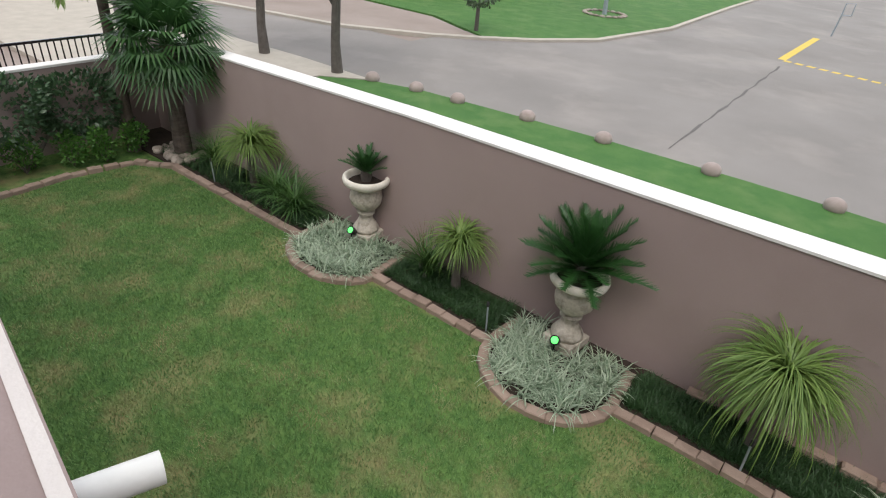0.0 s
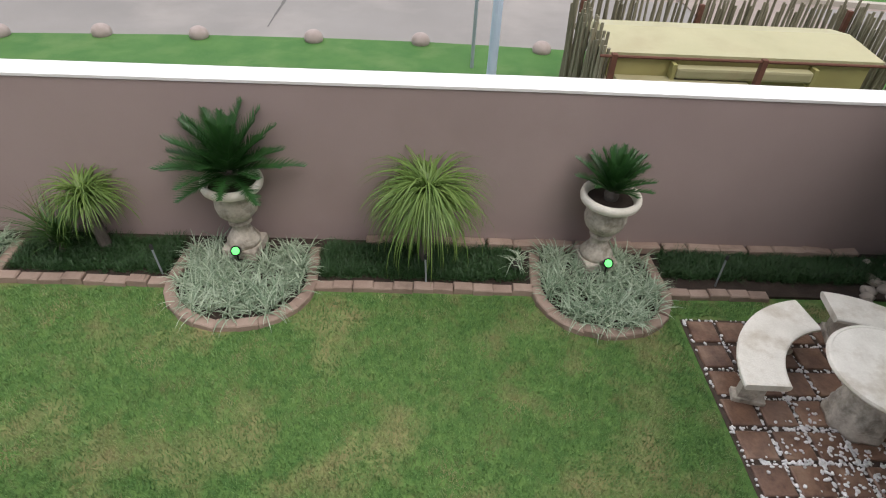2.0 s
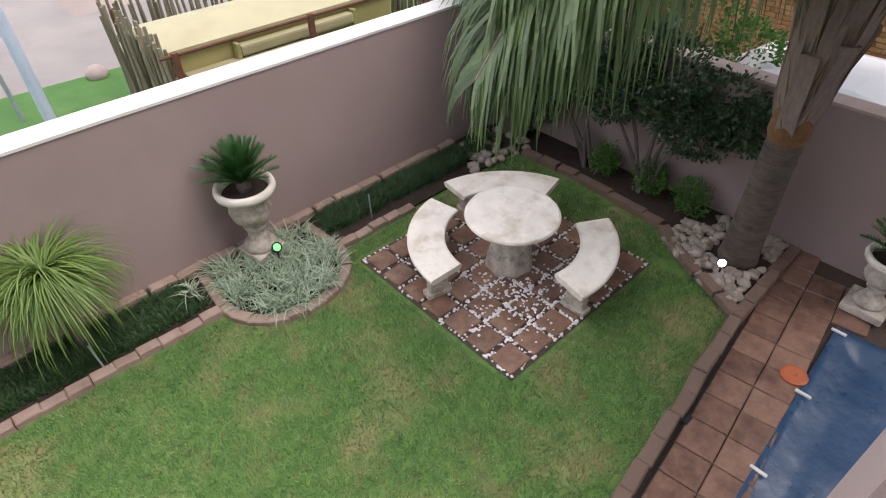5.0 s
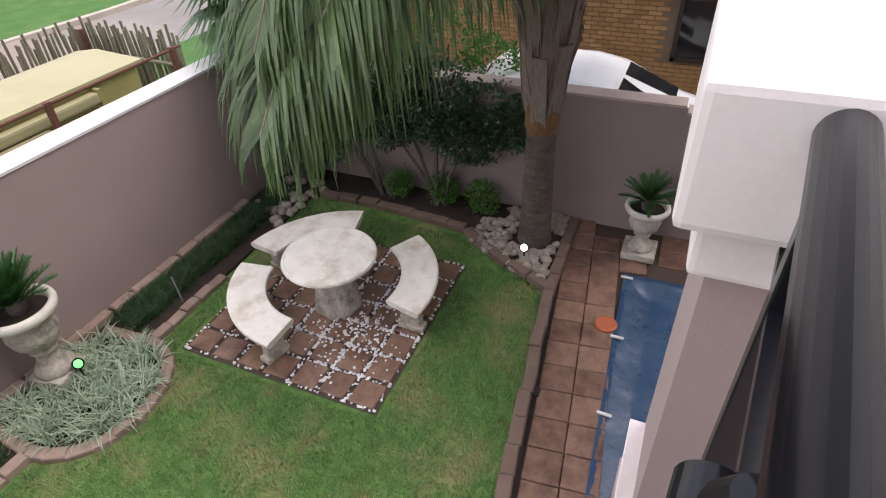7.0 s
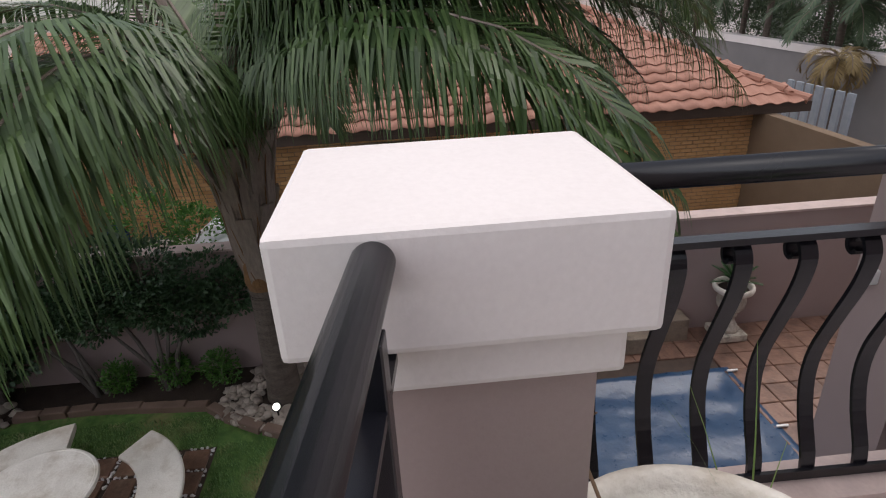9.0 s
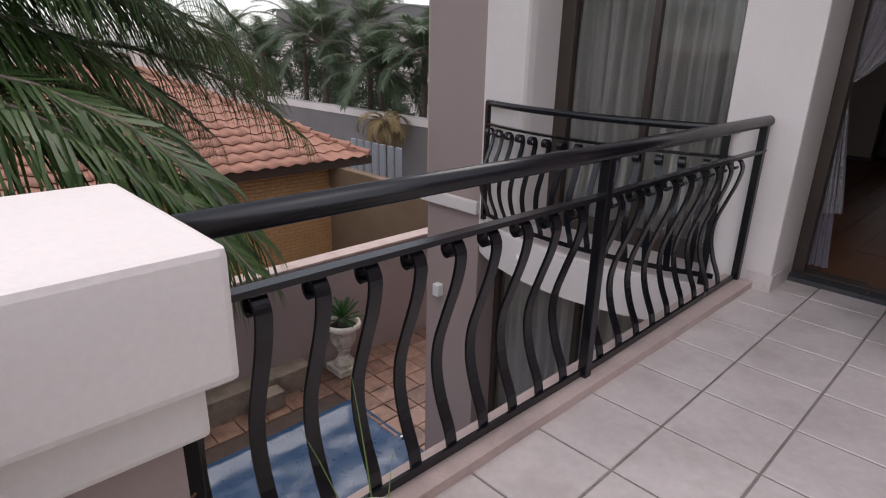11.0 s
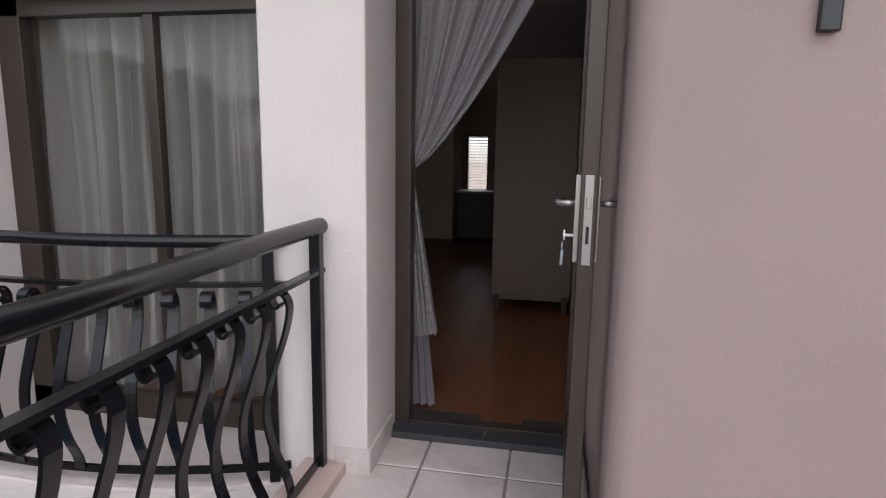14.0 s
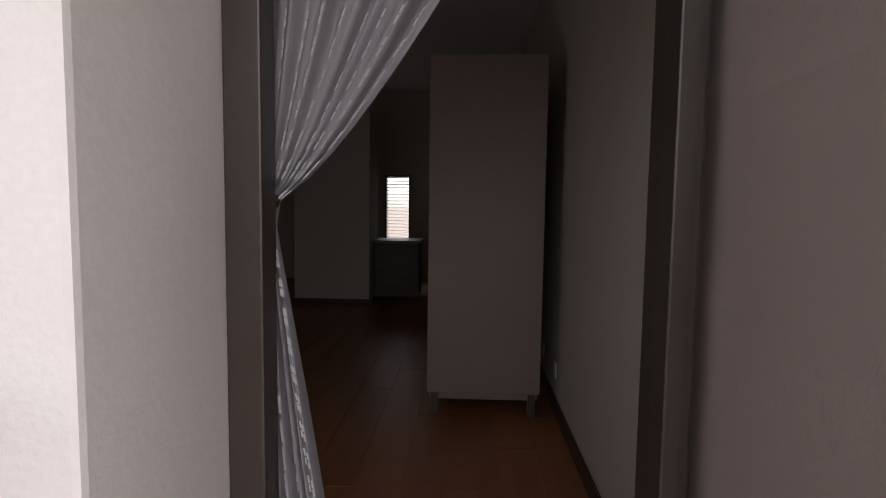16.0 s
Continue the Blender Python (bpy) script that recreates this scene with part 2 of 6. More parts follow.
DECK = surface("terracotta_paver", (0.1, 0.052, 0.038), (0.36, 0.215, 0.155), 7.0, 0.33, 0.6, 30, stain=(0.05, 0.027, 0.021), stain_scale=3.0, stain_amount=0.7, piece=0.4)
JOINT = surface("sandy_joint", (0.05, 0.034, 0.026), (0.09, 0.062, 0.048), 9.0, 0.95, 0.5, 80)
TILE = surface("balcony_tile", (0.54, 0.475, 0.455), (0.74, 0.665, 0.645), 3.2, 0.36, 0.1, 30, stain=(0.4, 0.34, 0.315), stain_scale=3.4, stain_amount=0.6, piece=0.12)
GROUT = surface("grey_grout", (0.17, 0.145, 0.13), (0.34, 0.295, 0.275), 9.0, 0.95, 0.3, 80)
SLATE = surface("slate_sill", (0.035, 0.038, 0.045), (0.065, 0.068, 0.078), 5.0, 0.45, 0.2, 60)
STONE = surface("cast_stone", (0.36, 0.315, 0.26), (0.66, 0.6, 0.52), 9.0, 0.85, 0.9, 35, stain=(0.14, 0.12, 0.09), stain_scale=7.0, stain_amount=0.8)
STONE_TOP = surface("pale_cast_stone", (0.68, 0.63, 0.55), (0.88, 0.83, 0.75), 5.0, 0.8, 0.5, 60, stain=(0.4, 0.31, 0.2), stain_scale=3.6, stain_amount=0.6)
ROCK = surface("river_rock", (0.2, 0.165, 0.135), (0.46, 0.395, 0.34), 7.0, 0.8, 0.5, 50, piece=0.6)
PEBBLE = surface("white_pebble", (0.62, 0.6, 0.6), (0.92, 0.9, 0.9), 6.0, 0.5, 0.2, 60, island=True, piece=0.5)
BLACK = gloss_material("black_painted_steel", (0.006, 0.006, 0.009), 0.24, 0.0, 0.5)
BRONZE = surface("bronze_aluminium", (0.05, 0.038, 0.031), (0.07, 0.054, 0.045), 3.0, 0.35, 0.03, 90, metal=0.3)
STEEL = gloss_material("brushed_steel", (0.42, 0.41, 0.4), 0.36, 1.0)
GALV = surface("galvanised_steel", (0.3, 0.34, 0.38), (0.4, 0.44, 0.48), 6.0, 0.55, 0.1, 60, metal=0.4)
POLE_BLUE = surface("pale_blue_pole", (0.42, 0.5, 0.62), (0.52, 0.6, 0.72), 3.0, 0.55, 0.08, 60)
RUST = surface("rusty_pipe", (0.09, 0.035, 0.022), (0.16, 0.065, 0.04), 12.0, 0.85, 0.5, 80)
BOX_GREEN = surface("khaki_enamel", (0.3, 0.27, 0.1), (0.4, 0.365, 0.155), 1.2, 0.5, 0.08, 60, stain=(0.25, 0.2, 0.1), stain_scale=1.6, stain_amount=0.35)
BOX_TOP = surface("pale_khaki_enamel", (0.36, 0.33, 0.185), (0.45, 0.41, 0.24), 1.0, 0.5, 0.08, 60, stain=(0.3, 0.23, 0.13), stain_scale=1.2, stain_amount=0.4)
LATTE = surface("weathered_pole_wood", (0.13, 0.115, 0.075), (0.3, 0.27, 0.19), 4.0, 0.9, 0.6, 60, piece=0.5)
BARK = surface("palm_bark", (0.06, 0.046, 0.038), (0.17, 0.135, 0.11), 5.0, 0.95, 1.0, 40, stretch=(1, 1, 3))
BOOT = surface("palm_leaf_base", (0.12, 0.088, 0.072), (0.34, 0.275, 0.23), 8.0, 0.9, 0.8, 50, stretch=(4, 4, 1), island=True, piece=0.45)
FIBRE = surface("palm_fibre", (0.12, 0.06, 0.025), (0.24, 0.125, 0.05), 14.0, 0.95, 1.0, 60)
WOOD_BARK = surface("tree_bark", (0.07, 0.06, 0.052), (0.15, 0.13, 0.115), 6.0, 0.95, 0.9, 40)
BRICK = surface("golden_face_brick", (0.33, 0.17, 0.065), (0.62, 0.38, 0.18), 3.0, 0.9, 0.4, 50, piece=0.6)
MORTAR = surface("brick_mortar", (0.2, 0.15, 0.1), (0.29, 0.22, 0.16), 6.0, 0.95, 0.3, 60)
ROOF = surface("terracotta_roof_tile", (0.27, 0.12, 0.08), (0.42, 0.21, 0.145), 1.2, 0.75, 0.3, 40, stain=(0.2, 0.1, 0.075), stain_scale=1.3, stain_amount=0.5, piece=0.3)
CAR = surface("white_car_paint", (0.72, 0.73, 0.75), (0.77, 0.78, 0.8), 0.6, 0.2, 0.0, 20)
DARK_GLASS = surface("dark_tinted_glass", (0.012, 0.013, 0.015), (0.02, 0.021, 0.024), 1.0, 0.08, 0.0, 20, spec=0.8)
RUBBER = surface("black_rubber", (0.015, 0.015, 0.015), (0.03, 0.03, 0.03), 8.0, 0.85, 0.2, 60)
POOL_BLUE = surface("blue_pool_cover", (0.016, 0.048, 0.11), (0.038, 0.085, 0.165), 1.6, 0.3, 0.5, 12, stain=(0.085, 0.135, 0.21), stain_scale=2.4, stain_amount=0.45)
FLOOR_WOOD = surface("laminate_plank", (0.13, 0.042, 0.016), (0.25, 0.095, 0.04), 2.5, 0.4, 0.06, 30, piece=0.25, stretch=(6, 0.7, 1))
WARDROBE = surface("taupe_melamine", (0.15, 0.108, 0.09), (0.175, 0.13, 0.11), 1.0, 0.5, 0.02, 60)
INNER_WALL = surface("greige_paint", (0.38, 0.33, 0.285), (0.44, 0.385, 0.335), 0.8, 0.8, 0.06, 90)
CEIL = surface("white_ceiling_paint", (0.55, 0.53, 0.5), (0.62, 0.6, 0.57), 0.8, 0.9, 0.04, 60)
SKIRT = surface("dark_skirting_wood", (0.03, 0.018, 0.012), (0.06, 0.036, 0.024), 3.0, 0.5, 0.05, 40, stretch=(1, 1, 8))
PLASTIC = surface("white_plastic", (0.7, 0.69, 0.67), (0.78, 0.77, 0.75), 3.0, 0.4, 0.02, 50)
ORANGE = surface("orange_plastic_lid", (0.42, 0.1, 0.04), (0.5, 0.14, 0.06), 5.0, 0.55, 0.1, 50)
BROWNWALL = surface("brown_yard_plaster", (0.13, 0.085, 0.05), (0.2, 0.135, 0.085), 1.0, 0.9, 0.3, 50)
SANDSTONE = surface("wet_sandstone", (0.17, 0.13, 0.1), (0.33, 0.265, 0.2), 5.0, 0.7, 0.8, 35, stain=(0.09, 0.07, 0.055), stain_scale=4.0, stain_amount=0.7)
GREYWALL = surface("grey_boundary_plaster", (0.16, 0.15, 0.15), (0.23, 0.215, 0.21), 0.6, 0.9, 0.2, 40)
CURTAIN = cloth_material("grey_sheer_curtain", (0.36, 0.35, 0.34), (0.64, 0.62, 0.6))
SHEER = cloth_material("striped_sheer_curtain", (0.33, 0.305, 0.32), (0.45, 0.425, 0.445))
LINING = cloth_material("lilac_lining", (0.3, 0.275, 0.31), (0.4, 0.37, 0.41))
STITCH = surface("white_stitching", (0.45, 0.44, 0.44), (0.55, 0.54, 0.54), 6.0, 0.9, 0.1, 80)
GLASS = glass_material("window_glass")
DOOR_GLASS = glass_material("door_glass", (0.97, 0.97, 0.96), 0.12)
BULB_GREEN = glow_material("green_spot_lens", (0.12, 1.0, 0.16), 0.9)
BULB_WHITE = glow_material("white_spot_lens", (1.0, 0.95, 0.78), 2.5)
DAY = glow_material("bright_daylight_pane", (0.93, 0.96, 1.0), 1.3)
PALM_LEAF = leaf_material("palm_leaflet", (0.024, 0.056, 0.016), (0.125, 0.195, 0.064), rough=0.4)
FAN_LEAF = leaf_material("fan_palm_leaf", (0.025, 0.075, 0.022), (0.07, 0.16, 0.045), rough=0.45)
CYCAD_LEAF = leaf_material("cycad_leaflet", (0.018, 0.062, 0.016), (0.05, 0.145, 0.036), rough=0.4)
STRAP_LEAF = leaf_material("lime_strap_leaf", (0.07, 0.15, 0.028), (0.24, 0.34, 0.085), rough=0.5)
DARK_STRAP = leaf_material("green_strap_leaf", (0.03, 0.09, 0.02), (0.1, 0.2, 0.05), rough=0.5)
MONDO_LEAF = leaf_material("mondo_grass_blade", (0.014, 0.042, 0.012), (0.04, 0.1, 0.028), rough=0.55, through_light=0.1)
VARIEG_LEAF = leaf_material("variegated_blade", (0.07, 0.16, 0.07), (0.66, 0.74, 0.58), rough=0.55)
LAWN_LEAF = leaf_material("lawn_blade", (0.035, 0.115, 0.03), (0.27, 0.43, 0.145), rough=0.6, stain=(0.5, 0.41, 0.23), stain_scale=1.9, stain_amount=0.8, spots=(0.14, 0.095, 0.045), spot_scale=2.6, spot_amount=0.28)
DRY_LEAF = leaf_material("dry_grass_stalk", (0.13, 0.07, 0.04), (0.25, 0.16, 0.1), rough=0.8)
SHRUB_LEAF = leaf_material("dark_shrub_leaf", (0.022, 0.056, 0.024), (0.085, 0.155, 0.07), rough=0.4)
BUSH_LEAF = leaf_material("bright_bush_leaf", (0.035, 0.12, 0.02), (0.13, 0.29, 0.05), rough=0.5)
SUCC_LEAF = leaf_material("succulent_leaf", (0.15, 0.3, 0.06), (0.33, 0.5, 0.15), rough=0.35, through_light=0.15)
DRY_PALM = leaf_material("dry_palm_leaf", (0.2, 0.14, 0.06), (0.38, 0.28, 0.13), rough=0.7)
FAR_LEAF = leaf_material("distant_leaf", (0.036, 0.068, 0.038), (0.125, 0.17, 0.09), rough=0.5)

F = 3.3      # level of the balcony floor
WALL_Y = -9.42   # inner face of the street wall
WALL_H = 2.02
SIDE_X = -5.62   # inner face of the side wall by the pool
SIDE_H = 1.78
LEFT_X = 12.5    # inner face of the far side wall

# ---- ground, road, street ----
tagged(part("ground", box(-300, -300, -0.6, 300, 300, -0.16), DIRT), "pale bare dirt reaching the horizon", "ground", kind="structure")
tagged(part("road", boxes([(-80, -20.4, -0.3, 80, -15.5, -0.1), (-2.2, -90, -0.3, 15.4, -20.4, -0.1)]), ASPHALT), "worn grey asphalt road at a junction", "road", kind="structure")


def sheet(name, outline, z0, z1, material, label, category, kind="structure"):
    """A flat slab over an outline."""
    n = len(outline)
    vs = [(x, y, z0) for x, y in outline] + [(x, y, z1) for x, y in outline]
    fs = [tuple(range(n, 2 * n)), tuple(range(n))[::-1]] + [(i, (i + 1) % n, n + (i + 1) % n, n + i) for i in range(n)]
    return tagged(obj(name, vs, fs, material), label, category, kind=kind)


def arc(cx, cy, rx, ry, a0, a1, n):
    return [(cx + rx * math.cos(radians(a0 + (a1 - a0) * i / n)), cy + ry * math.sin(radians(a0 + (a1 - a0) * i / n))) for i in range(n + 1)]


# corner lots beyond the road
sheet("lawn_verge", [(11.1, -60), (10.9, -45), (10.5, -33), (11.4, -27.2), (12.8, -24.9), (14.25, -23.3), (18, -25), (50, -26.2), (50, -60)], -0.3, -0.03, VERGE, "bright green lawn on the far street corner", "lawn")
kerb_pts = [(60, -14.4), (28, -17.6), (23.3, -18.7), (18.5, -19.8), (15.5, -21.6), (14.05, -22.9), (12.6, -24.5), (11.1, -27), (10.2, -33), (10.6, -45), (10.8, -60)]
sheet("driveway", [(60, -14.7), (28, -17.8), (23.3, -18.9), (18.5, -20.0), (15.5, -21.8), (14.2, -23.1), (18, -24.8), (60, -26.4)], -0.3, -0.06, DIRT, "pale pink paved driveway across the road", "driveway")
kv = [(x, y, z) for x, y in kerb_pts for z in (-0.2, -0.01)] + [(x + 0.25, y - 0.22, z) for x, y in kerb_pts for z in (-0.2, -0.01)]
n = len(kerb_pts)
kf = []
for i in range(n - 1):
    a, b, c, d = 2 * i, 2 * i + 2, 2 * n + 2 * i, 2 * n + 2 * i + 2
    kf += [(a, b, b + 1, a + 1), (a + 1, b + 1, d + 1, c + 1), (c, c + 1, d + 1, d)]
tagged(obj("kerb", kv, kf, KERB), "pale concrete kerb round the far corner", "kerb", kind="structure")
kerb2 = [(-1.1, -60), (-0.9, -34), (-0.75, -27.5), (-0.95, -25.6), (-1.7, -24.0), (-2.85, -22.7), (-4.4, -22.0), (-6.0, -21.6), (-12, -21.0), (-40, -20.4)]
sheet("lawn_verge", kerb2 + [(-40, -60)], -0.3, -0.05, VERGE, "bright green lawn on the street corner", "lawn")
kv = [(x, y, z) for x, y in kerb2 for z in (-0.2, -0.02)] + [(x + 0.1, y + 0.24, z) for x, y in kerb2 for z in (-0.2, -0.02)]
n = len(kerb2)
kf = []
for i in range(n - 1):
    a, b, c, d = 2 * i, 2 * i + 2, 2 * n + 2 * i, 2 * n + 2 * i + 2
    kf += [(a, b, b + 1, a + 1), (a + 1, b + 1, d + 1, c + 1), (c, c + 1, d + 1, d)]
tagged(obj("kerb", kv, kf, KERB), "pale concrete kerb round the street corner", "kerb", kind="structure")
# verge on this side
sheet("grass_verge", [(-30, WALL_Y - 0.32), (11.2, WALL_Y - 0.32), (12.6, -12.2), (13.6, -13.4), (13.6, -14.6), (12.4, -15.45), (11.1, -15.85), (9, -16.05), (5.9, -16.3), (3, -16.4), (1, -16.4), (-3, -16.2), (-30, -15.9)], -0.3, -0.02, VERGE,
      "strip of bright green mown grass along the wall", "grass verge")
sheet("pavement", [(11.3, WALL_Y - 0.32), (60, WALL_Y - 0.32), (60, -13.4), (28, -15.0), (15.5, -15.6), (12.6, -15.55), (13.75, -14.65), (13.75, -13.4), (12.75, -12.2)], -0.3, -0.04, KERB, "pale dusty pavement beyond the grass", "pavement")
# yellow road marks
mk = thing("road_marking", "yellow painted corner line with dashes", "road marking", kind="structure")


def stripe(p, q, w):
    p, q = Vector((*p, 0)), Vector((*q, 0))
    s = (q - p).normalized().cross(Vector((0, 0, 1))) * w / 2
    vs = [p - s, p + s, q + s, q - s]
    return [(v.x, v.y, -0.1) for v in vs] + [(v.x, v.y, -0.094) for v in vs], [(4, 5, 6, 7), (0, 1, 5, 4), (1, 2, 6, 5), (2, 3, 7, 6), (3, 0, 4, 7)]


obj("solid_line", *stripe((5.05, -31.0), (4.95, -38.4), 0.3), YELLOW, mk)
for i in range(9):
    x = 4.95 - i * 0.44
    obj("dash", *stripe((x, -30.85 + 0.09 * i), (x - 0.28, -30.8 + 0.09 * i), 0.26), YELLOW, mk)
crack = []
for i in range(15):
    a, b = i / 15, (i + 1) / 15
    crack.append(stripe((4.7 + 0.12 * a + 0.03 * math.sin(i * 3), -17.2 - 12.3 * a), (4.7 + 0.12 * b + 0.03 * math.sin((i + 1) * 3), -17.2 - 12.3 * b), 0.03 + 0.025 * (i % 3)))
tagged(obj("road_crack", *merge(*crack), surface("tar_seam", (0.09, 0.08, 0.078), (0.13, 0.115, 0.11), 6, 0.8, 0.3, 60)), "dark tar seam across the asphalt", "road seam", kind="structure")

# stone ball bollards
ball = stone_mesh("ball", surface("bollard_concrete", (0.3, 0.24, 0.22), (0.42, 0.345, 0.32), 6.0, 0.9, 0.4, 50), 3, 0.93, 3)
for v in ball.vertices:
    d = v.co.normalized()
    v.co = Vector((d.x, d.y, d.z * 0.85)) * 0.2 * (1 + 0.02 * noise.noise(d * 3))
for k, (x, y) in enumerate(((-1.36, -16.09), (1.23, -16.31), (3.5, -16.23), (5.89, -16.17), (7.86, -16.09), (9.8, -15.84), (11.11, -15.74), (12.5, -15.5), (-3.9, -16.0))):
    b = new("ball_bollard", ball)
    b.location = (x, y, 0.04)
    tagged(b, "round pinkish concrete ball bollard on the verge", "bollard", "bollards along the verge")

# street sign
sg = thing("street_sign", "white street name plate on a grey steel post", "street sign", pose(0.18, -15.1, -0.02))
obj("post", *tube([(0, 0, 0), (0, 0, 2.24)], 0.035, 12), GALV, sg)
plate = part("name_plate", box(0.02, -0.012, 2.03, 0.86, 0.012, 2.2, 0.004), PLASTIC, sg)
part("bracket", box(-0.07, -0.05, 2.02, 0.08, 0.05, 2.21, 0.008), RUBBER, sg, "black plate bracket")
obj("post_cap", *moved(lathe([(0.001, 0), (0.04, 0), (0.04, 0.03), (0.02, 0.05), (0.001, 0.05)], 12), pose(0, 0, 2.24)), GALV, sg)
INK = surface("black_sign_paint", (0.02, 0.02, 0.02), (0.035, 0.035, 0.035), 6, 0.6, 0.0, 50)
for txt, sz, x in (("CONSTANTIA", 0.125, 0.82), ("STR", 0.07, 0.22)):
    fc = bpy.data.curves.new("lettering", 'FONT')
    fc.body, fc.size, fc.extrude = txt, sz, 0.001
    fc.materials.append(INK)
    ft = new("lettering", fc)
    ft.parent = plate
    ft.matrix_local = pose(x, 0.0145, 2.075, 90, 0, 180)
lp = thing("street_lamp", "tall pale blue painted street lamp pole", "street lamp", pose(-0.02, -13.3, -0.02))
obj("pole", *tube([(0, 0, 0), (0, 0, 3), (0, 0, 6.5)], [0.085, 0.075, 0.055], 14), POLE_BLUE, lp)
obj("base_flange", *lathe([(0.001, 0), (0.15, 0), (0.15, 0.03), (0.09, 0.05), (0.001, 0.05)], 14), GALV, lp)
obj("arm", *tube([(0, 0, 6.4), (0, -0.5, 6.75), (0, -1.3, 6.85)], 0.035, 8), POLE_BLUE, lp)
part("lantern", box(-0.12, -1.75, 6.8, 0.12, -1.2, 6.92, 0.03), GALV, lp)
# far sign posts
fs2 = thing("road_sign", "round road sign seen from behind on a post", "road sign", pose(-7.8, -24.2, -0.05))
obj("post", *tube([(0, 0, 0), (0, 0, 2.6)], 0.04, 10), GALV, fs2)
obj("sign_disc", *moved(lathe([(0.001, -0.01), (0.34, -0.01), (0.34, 0.01), (0.001, 0.01)], 8), pose(0, 0.05, 2.5, 90, 0, 10)), GALV, fs2)
fs3 = thing("road_sign", "bent grey sign frame beside the road", "road sign", pose(4.55, -40.0, -0.1))
obj("post", *tube([(0, 0, 0), (-0.1, 0.1, 1.1)], 0.04, 8), GALV, fs3)
obj("sign_frame", *tube([(-0.1, 0.1, 1.0), (-0.5, 0.1, 1.05), (-0.5, 0.1, 1.6), (-0.1, 0.1, 1.55), (-0.1, 0.1, 1.0)], 0.03, 8), GALV, fs3)

# pole fence enclosure with a khaki utility box
fence = thing("pole_fence", "weathered wooden pole fence round a utility box", "fence", pose(0, 0, -0.02))
rnd = random.Random(4)
pole_meshes = []
for k in range(6):
    h = 1.72 + 0.05 * k * (-1) ** k * 0.6
    pole_meshes.append(mesh_of("fence_pole", *tube([(0, 0, 0), (rnd.uniform(-.02, .02), rnd.uniform(-.02, .02), h * 0.5), (rnd.uniform(-.02, .02), rnd.uniform(-.02, .02), h)], [0.03, 0.028, 0.024], 6), LATTE))
pl = []
for i in range(44):
    pl.append(pose(-1.42 + rnd.uniform(-.02, .02), -11.75 - i * 0.057, 0, rnd.uniform(-2, 2), rnd.uniform(-2, 2), rnd.uniform(0, 360)))
for i in range(86):
    pl.append(pose(-1.42 - i * 0.057, -14.26 + rnd.uniform(-.02, .02), 0, rnd.uniform(-2, 2), rnd.uniform(-2, 2), rnd.uniform(0, 360)))
for i in range(40):
    pl.append(pose(-6.32 + rnd.uniform(-.02, .02), -14.2 + i * 0.057, 0, rnd.uniform(-2, 2), rnd.uniform(-2, 2), rnd.uniform(0, 360)))
pieces(fence, "fence_pole", pole_meshes, pl)
for a, b in (((-1.5, -14.18, 1.2), (-6.25, -14.18, 1.2)), ((-1.5, -14.18, 0.5), (-6.25, -14.18, 0.5)), ((-1.5, -11.8, 1.2), (-1.5, -14.2, 1.2)), ((-6.24, -12.0, 1.2), (-6.24, -14.2, 1.2))):
    obj("cross_rail", *tube([a, ((a[0] + b[0]) / 2, (a[1] + b[1]) / 2, a[2] + 0.03), b], 0.035, 7), LATTE, fence)
for x, y in ((-1.5, -11.65), (-3.6, -11.65), (-5.9, -11.65), (-3.6, -14.1), (-6.2, -14.1), (-1.56, -14.1)):
    part("steel_post", box(x - 0.04, y - 0.04, 0, x + 0.04, y + 0.04, 1.66, 0.006), RUST, fence, "rusty steel post")
obj("steel_rail", *tube([(-1.3, -11.65, 1.62), (-6.1, -11.65, 1.62)], 0.022, 8), RUST, fence, "rusty pipe rail")
ub = thing("utility_box", "khaki steel utility box with a sloping lid", "utility box", pose(0, 0, -0.02))
part("body", box(-5.4, -13.3, 0, -1.55, -12.0, 1.5, 0.015), BOX_GREEN, ub)
obj("lid", [(-5.5, -13.4, 1.5), (-1.45, -13.4, 1.5), (-1.45, -11.92, 1.52), (-5.5, -11.92, 1.52), (-5.5, -13.4, 1.56), (-1.45, -13.4, 1.56), (-1.55, -12.75, 1.69), (-5.4, -12.75, 1.69), (-1.45, -11.92, 1.58), (-5.5, -11.92, 1.58)],
    [(3, 2, 1, 0), (4, 5, 6, 7), (7, 6, 8, 9), (9, 8, 2, 3), (0, 1, 5, 4), (1, 2, 8, 6, 5), (3, 0, 4, 7, 9)], BOX_TOP, ub, "pale sloping lid")
vent = part("vent_hood", box(-4.5, -12.0, 1.26, -2.5, -11.82, 1.42, 0.04), BOX_TOP, ub)
part("vent_hood", box(-3.6, -12.0, 1.08, -1.65, -11.8, 1.24, 0.04), BOX_TOP, ub)
for x in (-4.56, -2.5):
    part("bracket", box(x, -11.99, 1.2, x + 0.06, -11.84, 1.46, 0.01), BOX_GREEN, vent)

# ---- garden walls and ground ----
XS = (-30, -4, 0, 6, LEFT_X + 0.3)
ZS = (2.05, 2.055, 2.065, 2.03, 1.85)


